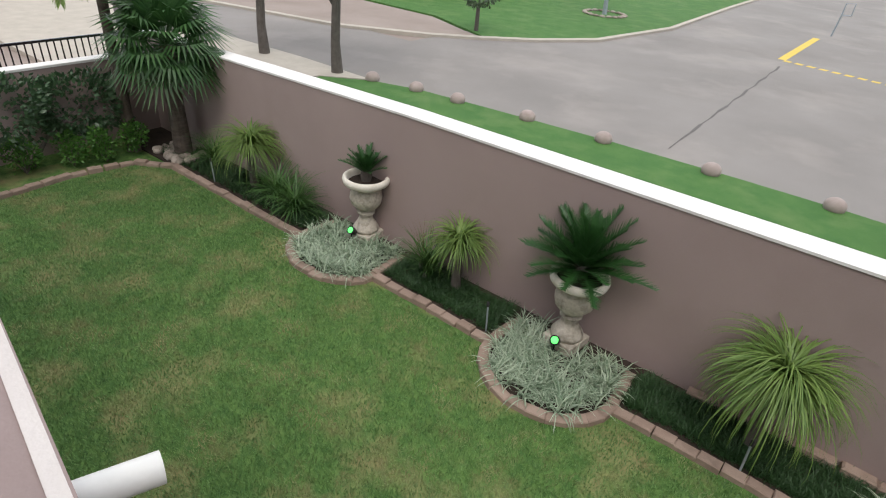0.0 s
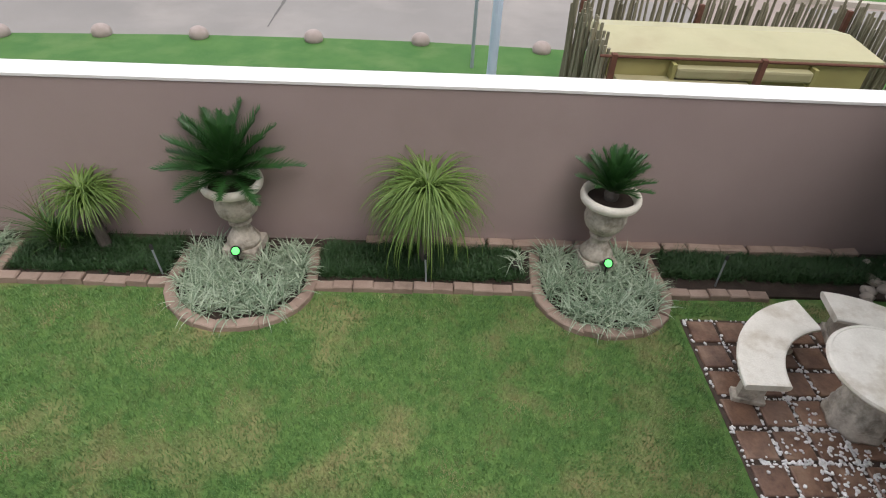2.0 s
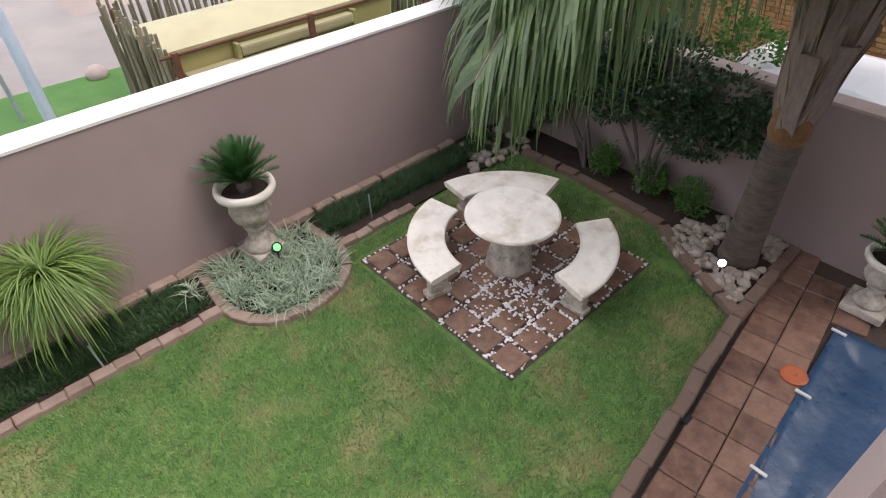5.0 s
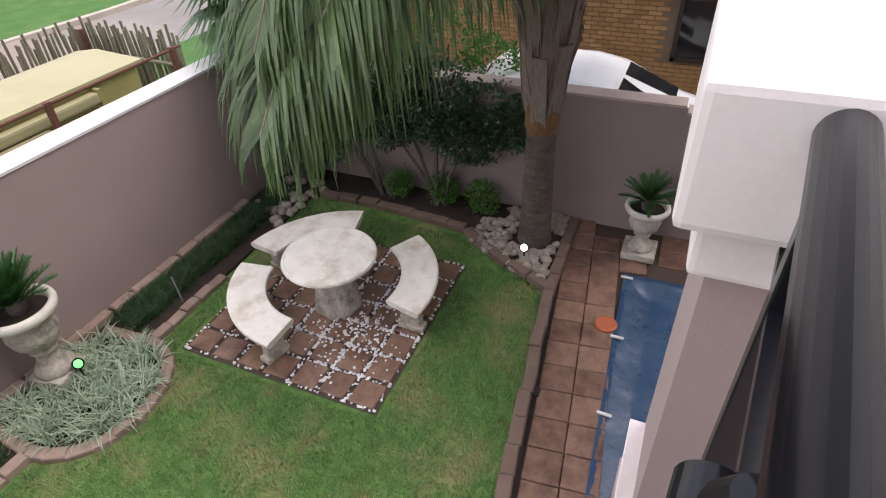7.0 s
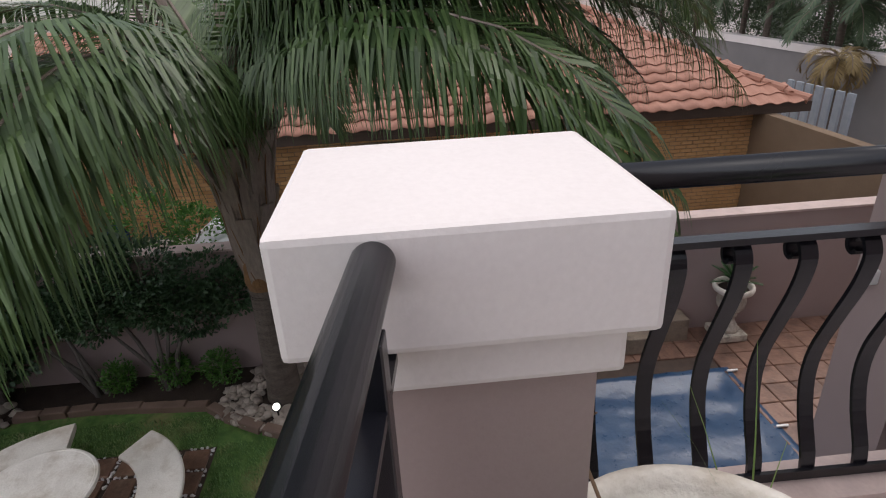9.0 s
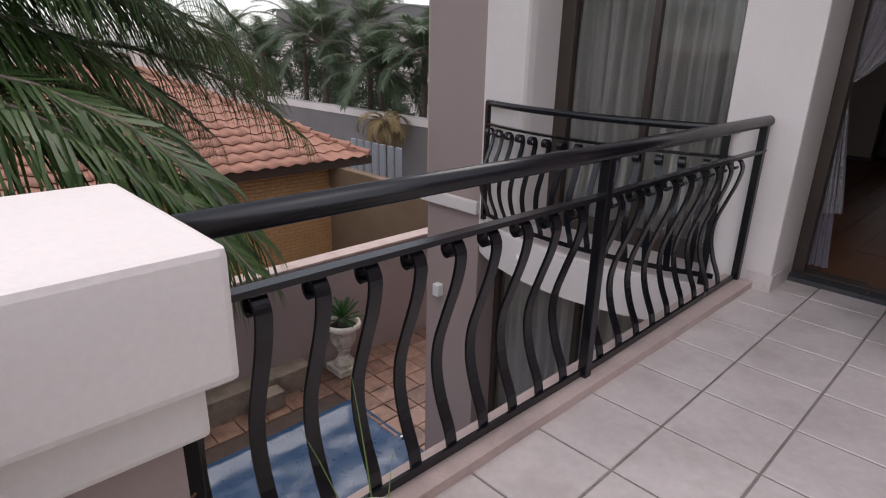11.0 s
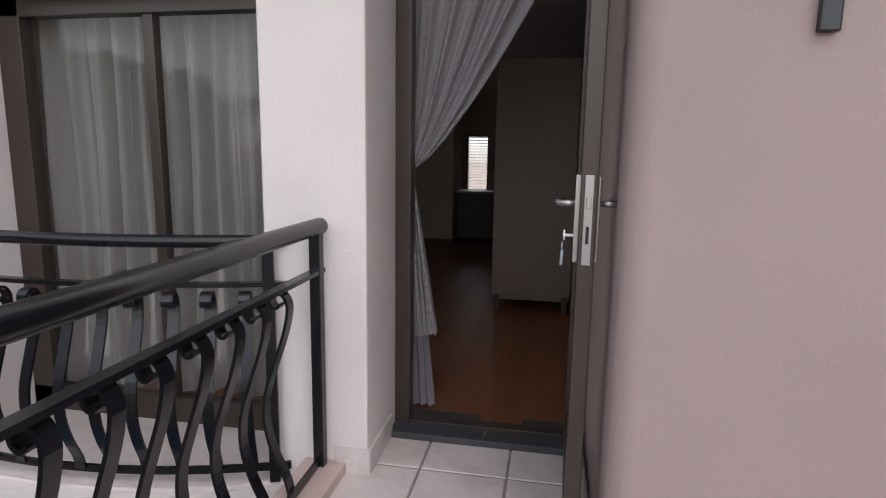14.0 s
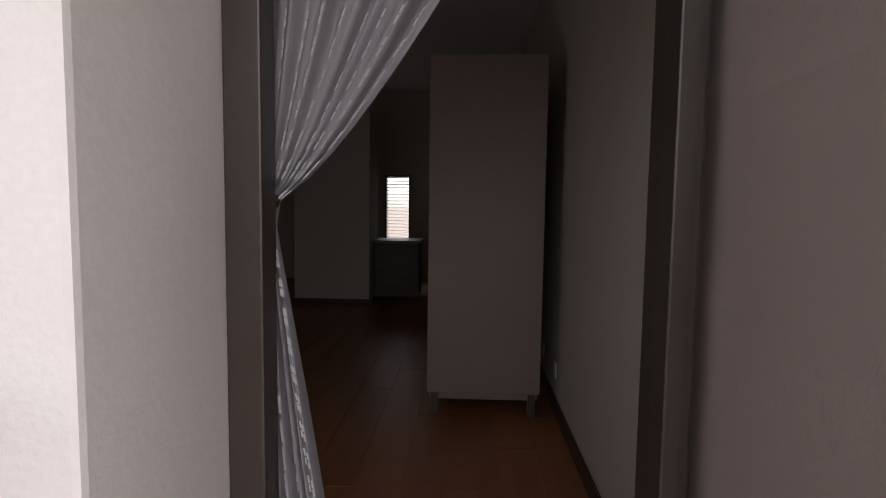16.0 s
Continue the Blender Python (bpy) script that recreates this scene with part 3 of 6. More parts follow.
def ridge(name, y0, y1, drop0, drop1, material, label, category):
    """A long wall whose top falls gently towards the far end."""
    vs, fs = [], []
    for x, z in zip(XS, ZS):
        lo = -0.3 if drop0 is None else z - drop0
        vs += [(x, y0, lo), (x, y1, lo), (x, y1, z - drop1), (x, y0, z - drop1)]
    for k in range(len(XS) - 1):
        for j in range(4):
            p, q = 4 * k + j, 4 * k + (j + 1) % 4
            fs.append((p, q, q + 4, p + 4))
    fs += [(3, 2, 1, 0), tuple(4 * (len(XS) - 1) + j for j in range(4))]
    return tagged(obj(name, vs, fs, material), label, category, kind="structure")


ridge("wall_street", WALL_Y - 0.3, WALL_Y, None, 0.03, TAUPE, "long taupe plastered garden wall along the street", "wall")
ridge("wall_coping", WALL_Y - 0.325, WALL_Y + 0.012, 0.03, 0.0, WHITE, "white painted flat wall top", "coping")
tagged(part("wall_side", boxes([(SIDE_X - 0.22, WALL_Y, -0.3, SIDE_X, -3.72, SIDE_H - 0.02), (SIDE_X - 0.22, -3.72, -0.3, SIDE_X, 12, SIDE_H - 0.1)]), TAUPE), "taupe plastered boundary wall by the pool", "wall", kind="structure")
tagged(part("side_coping", boxes([(SIDE_X - 0.24, WALL_Y + 0.02, SIDE_H - 0.02, SIDE_X + 0.012, -3.72, SIDE_H + 0.01), (SIDE_X - 0.24, -3.70, SIDE_H - 0.1, SIDE_X + 0.012, 12, SIDE_H - 0.07)]), SCREED), "pale cement top of the boundary wall", "coping", kind="structure")
tagged(part("wall_left", box(LEFT_X, WALL_Y, -0.3, LEFT_X + 0.22, 8, 1.48), TAUPE), "taupe garden wall at the far end", "wall", kind="structure")
tagged(part("left_coping", box(LEFT_X - 0.012, WALL_Y + 0.02, 1.48, LEFT_X + 0.24, 8, 1.52), WHITE), "white painted wall top", "coping", kind="structure")
tagged(part("wall_back", box(SIDE_X, 11.6, -0.3, LEFT_X, 12, 2.4), TAUPE), "taupe rear garden wall", "wall", kind="structure")
lawn = sheet("lawn", [(SIDE_X, WALL_Y), (LEFT_X, WALL_Y), (LEFT_X, -3.0), (1.2, -3.0), (1.2, -4.12), (-4.0, -4.75), (SIDE_X, -4.76)], -0.3, 0.0, LAWN, "green lawn with dry brownish patches", "lawn")

# beds along the street wall: soil, edging, planting
BEDS = ((6.47, 0.74, 0.52), (3.04, 0.76, 0.64), (-0.97, 0.73, 0.64))   # centre x, half width, depth past the straight edging
EDGE_Y = -8.6
soil = [(-5.2, WALL_Y), (12.6, WALL_Y), (12.6, EDGE_Y), (-5.2, EDGE_Y)]
sheet("flower_bed", soil, -0.1, 0.035, SOIL, "strip of dark soil along the wall", "flower bed")
for k, (cx, hw, dp) in enumerate(BEDS):
    sheet("flower_bed", arc(cx, EDGE_Y + 0.001, hw, dp, 0, 180, 20), -0.1, 0.034, SOIL, "rounded bed of dark soil before an urn", "flower bed")
edging = thing("bed_edging", "low edging of worn pinkish-brown bricks round the beds", "edging", kind="structure")
eb = [brick_mesh("edging_brick", 0.224 - 0.004 * k, 0.125, 0.075 + 0.008 * k, EDGE_BRICK, 0.012) for k in range(3)]
rnd = random.Random(9)
pl = []


def lay(p, q, step=0.225):
    L = math.dist(p, q)
    c = max(1, round(L / step))
    for i in range(c):
        u = (i + .5) / c
        pl.append(pose(p[0] + (q[0] - p[0]) * u, p[1] + (q[1] - p[1]) * u + rnd.uniform(-.008, .008), -0.01 + rnd.uniform(-.008, .012), rnd.uniform(-3, 3), rnd.uniform(-3, 3),
                       math.degrees(math.atan2(q[1] - p[1], q[0] - p[0])) + rnd.uniform(-3, 3)))


xs = [-2.9, BEDS[2][0] - 0.78, BEDS[2][0] + 0.78, BEDS[1][0] - 0.78, BEDS[1][0] + 0.78, BEDS[0][0] - 0.78, BEDS[0][0] + 0.78, 10.6]
for a, b in ((0, 1), (2, 3), (4, 5), (6, 7)):
    lay((xs[a], EDGE_Y), (xs[b], EDGE_Y))
for cx, hw, dp in BEDS:
    rim = arc(cx, EDGE_Y, hw, dp, 0, 180, 11)
    for a, b in zip(rim, rim[1:]):
        lay(a, b)
    for s in (-1, 1):
        lay((cx + s * hw, EDGE_Y - 0.05), (cx + s * (hw - 0.05), WALL_Y + 0.2))
lay((10.6, EDGE_Y), (11.2, -8.2))
lay((11.2, -8.2), (11.35, -7.2))
lay((11.35, -7.2), (11.1, -4.5))
pieces(edging, "edging_brick", eb, pl)
# raised stone course at the wall's foot
foot = thing("wall_footing", "row of rough flat stones at the wall's foot", "footing", kind="structure")
fm = [brick_mesh("footing_stone", 0.3 + 0.05 * k, 0.12, 0.1, EDGE_BRICK, 0.02) for k in range(3)]
pieces(foot, "footing_stone", fm, [pose(-4.2 + 0.36 * i, WALL_Y + 0.06, 0.04, rnd.uniform(-4, 4), rnd.uniform(-4, 4), rnd.uniform(-4, 4)) for i in range(17)])


# ---- plants ----
def blades(spots, length, width, droop, segs, seed, lean=(0.2, 0.9), curl=0.5):
    """Many narrow arching blades; spots give the foot, the way and a size factor."""
    r = random.Random(seed)
    vs, fs = [], []
    for (x, y, z), a, k in spots:
        L = length * k * r.uniform(0.7, 1.1)
        ln = r.uniform(*lean)
        dx, dy = math.cos(a), math.sin(a)
        px, py = -dy, dx
        o = len(vs)
        d, h = 0.0, 0.0
        ang = ln
        tw = r.uniform(-.35, .35)
        for i in range(segs + 1):
            u = i / segs
            w = width * 0.5 * (1 - u) ** 0.7 if i < segs else 0.0006
            cx, cy, cz = x + dx * d, y + dy * d, z + h
            tx, ty = px * math.cos(tw) + dx * math.sin(tw) * 0.3, py * math.cos(tw) + dy * math.sin(tw) * 0.3
            vs.append((cx - tx * w, cy - ty * w, cz))
            vs.append((cx + tx * w, cy + ty * w, cz))
            st = L / segs
            d += math.sin(ang) * st
            h += math.cos(ang) * st
            ang += (droop + r.uniform(-.1, .1) * curl) / segs
        for i in range(segs):
            a0 = o + 2 * i
            fs.append((a0, a0 + 1, a0 + 3, a0 + 2))
    return vs, fs


def on_bed(cx, hw, dp, count, seed):
    r = random.Random(seed)
    out = []
    while len(out) < count:
        x, y = r.uniform(cx - hw, cx + hw), r.uniform(WALL_Y + 0.2, EDGE_Y + dp)
        inside = abs(x - cx) < hw - 0.1 if y < EDGE_Y else ((x - cx) / (hw - 0.08)) ** 2 + ((y - EDGE_Y) / (dp - 0.06)) ** 2 < 1
        if inside and math.hypot(x - cx - 0.02, y + 9.12) > 0.24:
            out.append(((x, y, 0.03), r.uniform(0, 6.283), r.uniform(0.7, 1.15)))
    return out


for k, (cx, hw, dp) in enumerate(BEDS):
    spots = []
    for (p, a, s) in on_bed(cx, hw, dp, 230, 20 + k):
        spots += [(p, a + random.Random(int(p[0] * 1e5) + j).uniform(-3.1, 3.1), s) for j in range(9)]
    tagged(obj("variegated_grass", *blades(spots, 0.32, 0.019, 1.5, 4, 31 + k, (0.1, 1.0)), VARIEG_LEAF), "dense cream-striped variegated grass filling a bed", "grass plant", "variegated beds", "stuff")


def strip(x0, x1, count, seed, y0=-9.3, y1=-8.74, length=0.2, name="mondo_grass"):
    r = random.Random(seed)
    spots = []
    for i in range(count):
        x, y = r.uniform(x0, x1), r.uniform(y0, y1)
        hgt = 0.75 + 0.5 * noise.noise(Vector((x * 2.2, y * 2.2, 1.7)))
        for j in range(8):
            spots.append(((x + r.uniform(-.03, .03), y + r.uniform(-.03, .03), 0.03), r.uniform(0, 6.283), hgt * r.uniform(.7, 1.2)))
    tagged(obj(name, *blades(spots, length, 0.011, 1.3, 3, seed + 1, (0.05, 0.9)), MONDO_LEAF), "dark green clumps of low mondo grass", "grass plant", "mondo grass strips", "stuff")


strip(-4.9, BEDS[2][0] - 0.85, 1500, 41, y1=-8.86)
strip(BEDS[2][0] + 0.85, BEDS[1][0] - 0.85, 1300, 43)
strip(BEDS[1][0] + 0.85, BEDS[0][0] - 0.85, 900, 45)
strip(BEDS[0][0] + 0.85, 11.3, 900, 47)


def fountain(name, x, y, height, radius, count, seed, material, label, trunk=0.25, width=0.022, droop=2.2, lean=(0.05, 1.25)):
    p = thing(name, label, "ornamental grass", pose(x, y, 0.03))
    obj("stem", *tube([(0, 0, 0), (0.02, 0, trunk), (0, 0.01, trunk + 0.12)], [0.07, 0.06, 0.04], 9), WOOD_BARK, p)
    r = random.Random(seed)
    spots = [((r.uniform(-.05, .05), r.uniform(-.05, .05), trunk + r.uniform(0, .15)), r.uniform(0, 6.283), r.uniform(.75, 1.1)) for _ in range(count)]
    obj("foliage", *blades(spots, radius * 1.45, width, droop, 7, seed + 1, lean), material, p)
    return p


fountain("strap_leaf_plant", 1.02, -9.02, 1.2, 0.68, 760, 51, STRAP_LEAF, "lime green fountain of arching strap leaves by the wall", trunk=0.78, droop=2.5)
fountain("strap_leaf_plant", 4.75, -9.15, 0.9, 0.45, 320, 53, STRAP_LEAF, "small lime green fountain of strap leaves by the wall", trunk=0.6)
fountain("strap_leaf_plant", 8.98, -9.1, 1.25, 0.62, 460, 55, STRAP_LEAF, "tall yellow-green strap-leaved plant by the wall", trunk=0.6, droop=2.2)
fountain("flax_plant", 5.15, -9.05, 0.7, 0.5, 170, 57, DARK_STRAP, "upright green flax clump in the bed", trunk=0.05, droop=1.0, lean=(0.05, 0.6))
fountain("flax_plant", 8.2, -9.0, 0.7, 0.55, 230, 59, DARK_STRAP, "spreading green strap-leaved clump in the bed", trunk=0.05, droop=1.4, lean=(0.1, 0.9))
fountain("flax_plant", 7.75, -8.95, 0.6, 0.5, 180, 60, DARK_STRAP, "spreading green strap-leaved clump in the bed", trunk=0.05, droop=1.5, lean=(0.1, 1.0))
fountain("flax_plant", 10.1, -9.1, 0.6, 0.5, 160, 61, DARK_STRAP, "dark green strap-leaved clump by the wall", trunk=0.05, droop=1.3, lean=(0.1, 0.9))
fountain("dry_grass", 5.35, -9.2, 0.7, 0.5, 34, 63, DRY_LEAF, "sparse reddish dry grass stalks by the wall", trunk=0.05, width=0.012, droop=0.4, lean=(0.02, 0.4))
sp = fountain("spider_plant", -0.05, -8.95, 0.3, 0.2, 36, 65, VARIEG_LEAF, "small pale striped tuft in the dark grass", trunk=0.02, width=0.016, droop=1.6)


def frond_set(count, length, leaf, pairs, seed, elev=(0.2, 1.2), droop=1.2, leaf_w=0.012, vee=0.5, sag=0.2, leaf_segs=1, stem=0.012, spec=None, start=0.12, lift=0.0):
    """Feather leaves that spring from one point. Returns the leaflets and the rib of each leaf."""
    r = random.Random(seed)
    out = []
    for k in range(count):
        lv, lf = [], []
        a = 2.399963 * k + r.uniform(-.2, .2)
        u0 = (k + .5) / count
        el = elev[0] + (elev[1] - elev[0]) * u0 + r.uniform(-.08, .08)
        L, bend = length * r.uniform(.88, 1.08), droop
        if spec:
            a, el, L, bend = spec[k]
        n = 10
        pts, p, e = [], Vector((0, 0, lift)), el
        for i in range(n + 1):
            pts.append(p.copy())
            p = p + Vector((math.cos(a) * math.cos(e), math.sin(a) * math.cos(e), math.sin(e))) * L / n
            e -= bend / n * (0.4 + 1.2 * i / n)
        rib = (tube(pts, [stem * (1 - 0.8 * i / n) for i in range(n + 1)], 5, False))
        for j in range(pairs):
            u = start + (1 - start) * (j + .5) / pairs
            f = u * n
            i = min(int(f), n - 1)
            q = pts[i].lerp(pts[i + 1], f - i)
            d = (pts[i + 1] - pts[i]).normalized()
            side = d.cross(Vector((0, 0, 1)))
            side = side.normalized() if side.length > 1e-3 else Vector((1, 0, 0))
            nrm = side.cross(d)
            ll = leaf * math.sin(math.pi * (0.12 + 0.83 * u)) ** 0.6 * r.uniform(.85, 1.1)
            for s in (-1, 1):
                w = (side * s * (1 - 0.45 * u) + d * (0.55 + 0.4 * u) + nrm * vee * r.uniform(.5, 1.3)).normalized()
                o, b, cur = len(lv), q.copy(), w.copy()
                half = d.cross(w).normalized().cross(w).normalized() * leaf_w / 2
                for m in range(leaf_segs + 1):
                    v = m / leaf_segs
                    ww = 1.0 if m == 0 and leaf_segs == 1 else (0.5 if m == 0 else (1 - v) ** 0.6 if m < leaf_segs else 0.06)
                    lv.append(b - half * ww)
                    lv.append(b + half * ww)
                    b = b + cur * ll / leaf_segs
                    cur = (cur + Vector((0.12 * sag * r.uniform(-1, 1), 0.12 * sag * r.uniform(-1, 1), -sag * (0.35 + v)))).normalized()
                for m in range(leaf_segs):
                    c0 = o + 2 * m
                    lf.append((c0, c0 + 1, c0 + 3, c0 + 2))
        out.append(((lv, lf), rib))
    return out


def urn_parts(p, scale=1.0, rim=0.33, height=1.0):
    """A turned stone urn on a square foot."""
    k = height / 0.78
    part("foot", box(-0.2, -0.2, 0, 0.2, 0.2, 0.1 * k, 0.02), STONE, p)
    prof = [(0.001, 0.1), (0.185, 0.1), (0.19, 0.14), (0.15, 0.19), (0.11, 0.24), (0.095, 0.3), (0.13, 0.325), (0.13, 0.345), (0.1, 0.36), (0.15, 0.39), (0.215, 0.45), (0.235, 0.52), (0.225, 0.58), (0.2, 0.63), (0.205, 0.66)]
    prof = [(r * rim / 0.33, z * k) for r, z in prof]
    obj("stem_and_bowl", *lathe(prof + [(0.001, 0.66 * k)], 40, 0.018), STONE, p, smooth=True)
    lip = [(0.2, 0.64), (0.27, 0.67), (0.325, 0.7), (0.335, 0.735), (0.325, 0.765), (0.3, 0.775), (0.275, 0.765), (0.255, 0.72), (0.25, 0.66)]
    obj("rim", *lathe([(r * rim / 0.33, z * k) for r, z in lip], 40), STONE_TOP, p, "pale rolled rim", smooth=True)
    obj("soil", *lathe([(0.001, 0.69 * k), (0.256 * rim / 0.33, 0.69 * k), (0.256 * rim / 0.33, 0.7 * k), (0.001, 0.72 * k)], 24), SOIL, p)


def urn(x, y, z, label, rim=0.33, height=1.0, turn=0):
    p = thing("stone_urn", label, "urn", pose(x, y, z, 0, 0, turn), "stone urns in the garden")
    urn_parts(p, 1, rim, height)
    return p


def cycad(x, y, z, length, count, seed, label, elev=(0.15, 1.4), pairs=32):
    p = thing("cycad", label, "cycad", pose(x, y, z), "cycads in the urns")
    obj("stem", *lathe([(0.001, -0.06), (0.07, -0.06), (0.085, 0.03), (0.06, 0.1), (0.001, 0.12)], 12), WOOD_BARK, p)
    for leaf, rib in frond_set(count, length, length * 0.24, pairs, seed, elev, 0.4, 0.014, 0.35, 0.02, 1, 0.008, lift=0.05):
        fr = tagged(obj("frond", *leaf, CYCAD_LEAF, p), kind="stuff")
        obj("rib", *rib, CYCAD_LEAF, fr)


urn(-0.99, -9.1, 0.06, "weathered stone urn on a square foot holding a cycad", turn=12)
cycad(-0.99, -9.1, 1.0, 0.52, 34, 71, "dark green cycad growing in a stone urn", elev=(0.5, 1.45))
urn(3.13, -9.16, 0.06, "weathered stone urn hidden below a large cycad", turn=-8)
cycad(3.13, -9.16, 1.06, 0.74, 46, 73, "large dark green cycad growing in a stone urn", elev=(0.1, 1.45), pairs=42)
urn(6.5, -9.24, 0.06, "weathered stone urn on a square foot with a small cycad", turn=5)
cycad(6.5, -9.24, 1.03, 0.4, 26, 75, "small dark green cycad growing in a stone urn", elev=(0.5, 1.4), pairs=24)
urn(-5.12, -3.9, 0.03, "weathered stone urn standing on the pool paving", rim=0.26, height=0.72)
cycad(-5.12, -3.9, 0.73, 0.37, 26, 77, "small dark green cycad growing in a stone urn", pairs=24)
urn(-5.35, 0.75, 0.03, "weathered stone urn by the boundary wall", rim=0.26, height=0.8)
cycad(-5.35, 0.75, 0.8, 0.34, 20, 79, "small green cycad growing in a stone urn", pairs=18)


# garden spotlights
def spot(x, y, z, aim, bulb, label):
    p = thing("garden_spotlight", label, "garden light", pose(x, y, z, 0, 0, aim), "garden spotlights")
    obj("spike", *tube([(0, 0, -0.02), (0, 0, 0.12)], 0.012, 8), BLACK, p)
    h = pose(0, 0, 0.15, 50, 0, 0)
    obj("housing", *moved(lathe([(0.001, -0.1), (0.04, -0.09), (0.055, -0.02), (0.06, 0.03), (0.05, 0.03)], 16), h), BLACK, p)
    obj("lens", *moved(lathe([(0.001, 0.028), (0.05, 0.024), (0.03, 0.045), (0.001, 0.05)], 16), h), bulb, p)


spot(3.13, -8.86, 0.13, 180, BULB_GREEN, "small spotlight with a bright green lens")
spot(-1.05, -8.82, 0.13, 180, BULB_GREEN, "small spotlight with a bright green lens")
spot(6.5, -8.95, 0.13, 180, BULB_GREEN, "small spotlight with a bright green lens")
spot(-4.5, -5.2, 0.06, 90, BULB_WHITE, "small white spotlight lit at the palm's foot")

# irrigation risers
for x, y, h in ((3.95, -8.72, 0.4), (1.0, -8.66, 0.42), (-2.35, -8.75, 0.45), (9.6, -8.75, 0.4)):
    p = thing("sprinkler_riser", "thin grey sprinkler pipe standing by the edging", "sprinkler", pose(x, y, 0), "sprinkler risers")
    obj("pipe", *tube([(0, 0, -0.03), (0.02, 0.01, h)], 0.011, 8), GALV, p)
    obj("head", *moved(lathe([(0.001, 0), (0.018, 0), (0.018, 0.05), (0.012, 0.06), (0.001, 0.06)], 10), pose(0.02, 0.01, h)), RUBBER, p)

# lawn blades over the turf
r = np.random.default_rng(5)
nb = 270000
gx, gy = r.uniform(SIDE_X + 0.9, 11.2, nb), r.uniform(-8.5, -4.3, nb)
edge_line = np.where(gx < -4.0, -4.86, -4.84 + .12 * (gx + 4.0))
keep = ~((gx < -1.72) & (gx > -4.15) & (gy < -5.8) & (gy > -8.28))
for cx, hw, dp in BEDS:
    keep &= ((gx - cx) / (hw + .08)) ** 2 + ((gy - EDGE_Y) / (dp + .08)) ** 2 > 1
keep &= ~((gx < -4.2) & (gy > -5.9)) & ~((gx < -4.75)) & (gy < edge_line)
gx, gy = gx[keep], gy[keep]
nb = len(gx)
ga, gh, gl = r.uniform(0, 6.283, nb), r.uniform(.018, .042, nb), r.uniform(.005, .03, nb)
c, s = np.cos(ga), np.sin(ga)
V = np.empty((nb, 3, 3))
V[:, 0] = np.stack([gx - s * .0045, gy + c * .0045, np.zeros(nb)], 1)
V[:, 1] = np.stack([gx + s * .0045, gy - c * .0045, np.zeros(nb)], 1)
V[:, 2] = np.stack([gx + c * gl, gy + s * gl, gh], 1)
me = bpy.data.meshes.new("lawn_grass")
me.from_pydata(V.reshape(-1, 3).tolist(), [], np.arange(nb * 3).reshape(-1, 3).tolist())
me.materials.append(LAWN_LEAF)
tagged(new("lawn_grass", me), "short mown grass blades of the lawn", "grass", kind="stuff")

# ---- seating place ----
PX, PY, PP = -1.79, -5.86, 0.336
bedding = sheet("paving_bed", [(PX + 0.02, PY + 0.02), (PX - 7 * PP - 0.02, PY + 0.02), (PX - 7 * PP - 0.02, PY - 7 * PP - 0.02), (PX + 0.02, PY - 7 * PP - 0.02)], -0.05, 0.006, JOINT, "dark gravel bed under the pavers", "paving")
paving = thing("garden_paving", "square of brown stone pavers with pebbles in the joints", "paving", kind="structure")
rnd = random.Random(12)
pm = [brick_mesh("paver", 0.285 + 0.006 * k, 0.285 - 0.004 * k, 0.03, PAVE, 0.01) for k in range(3)]
pieces(paving, "paver", pm, [pose(PX - (i + .5) * PP + rnd.uniform(-.005, .005), PY - (j + .5) * PP + rnd.uniform(-.005, .005), 0.004, rnd.uniform(-.8, .8), rnd.uniform(-.8, .8), rnd.uniform(-1.5, 1.5)) for i in range(7) for j in range(7)])
pv, pf = [], []
base_ico = bmesh.new()
bmesh.ops.create_icosphere(base_ico, subdivisions=1, radius=1.0)
ico = ([v.co.copy() for v in base_ico.verts], [tuple(v.index for v in f.verts) for f in base_ico.faces])
base_ico.free()


def pebble(x, y, z, s):
    o = len(pv)
    m = pose(x, y, z, rnd.uniform(-20, 20), rnd.uniform(-20, 20), rnd.uniform(0, 360))
    sx, sy = rnd.uniform(.8, 1.4), rnd.uniform(.7, 1.0)
    pv.extend(m @ Vector((v.x * s * sx, v.y * s * sy, v.z * s * .55)) for v in ico[0])
    pf.extend(tuple(i + o for i in f) for f in ico[1])


for k in range(2600):
    i, j = rnd.randint(0, 7), rnd.uniform(0, 7)
    x, y = (i, j) if rnd.random() < .5 else (j, i)
    x, y = (x + rnd.gauss(0, .035), y) if x == i else (x, y + rnd.gauss(0, .035))
    dens = math.exp(-((x - 2.6) ** 2 + (y - 2.0) ** 2) / 4.0)
    if 0 <= x <= 7 and 0 <= y <= 7 and rnd.random() < 0.35 + dens:
        pebble(PX - x * PP, PY - y * PP, 0.02, rnd.uniform(.011, .023))
for k in range(230):
    pebble(PX - rnd.gauss(2.6, .9) * PP, PY - rnd.gauss(2.0, .8) * PP, 0.045, rnd.uniform(.01, .022))
tagged(obj("pebbles", pv, pf, PEBBLE, smooth=True), "white pebbles scattered in the paver joints", "pebbles", kind="stuff")

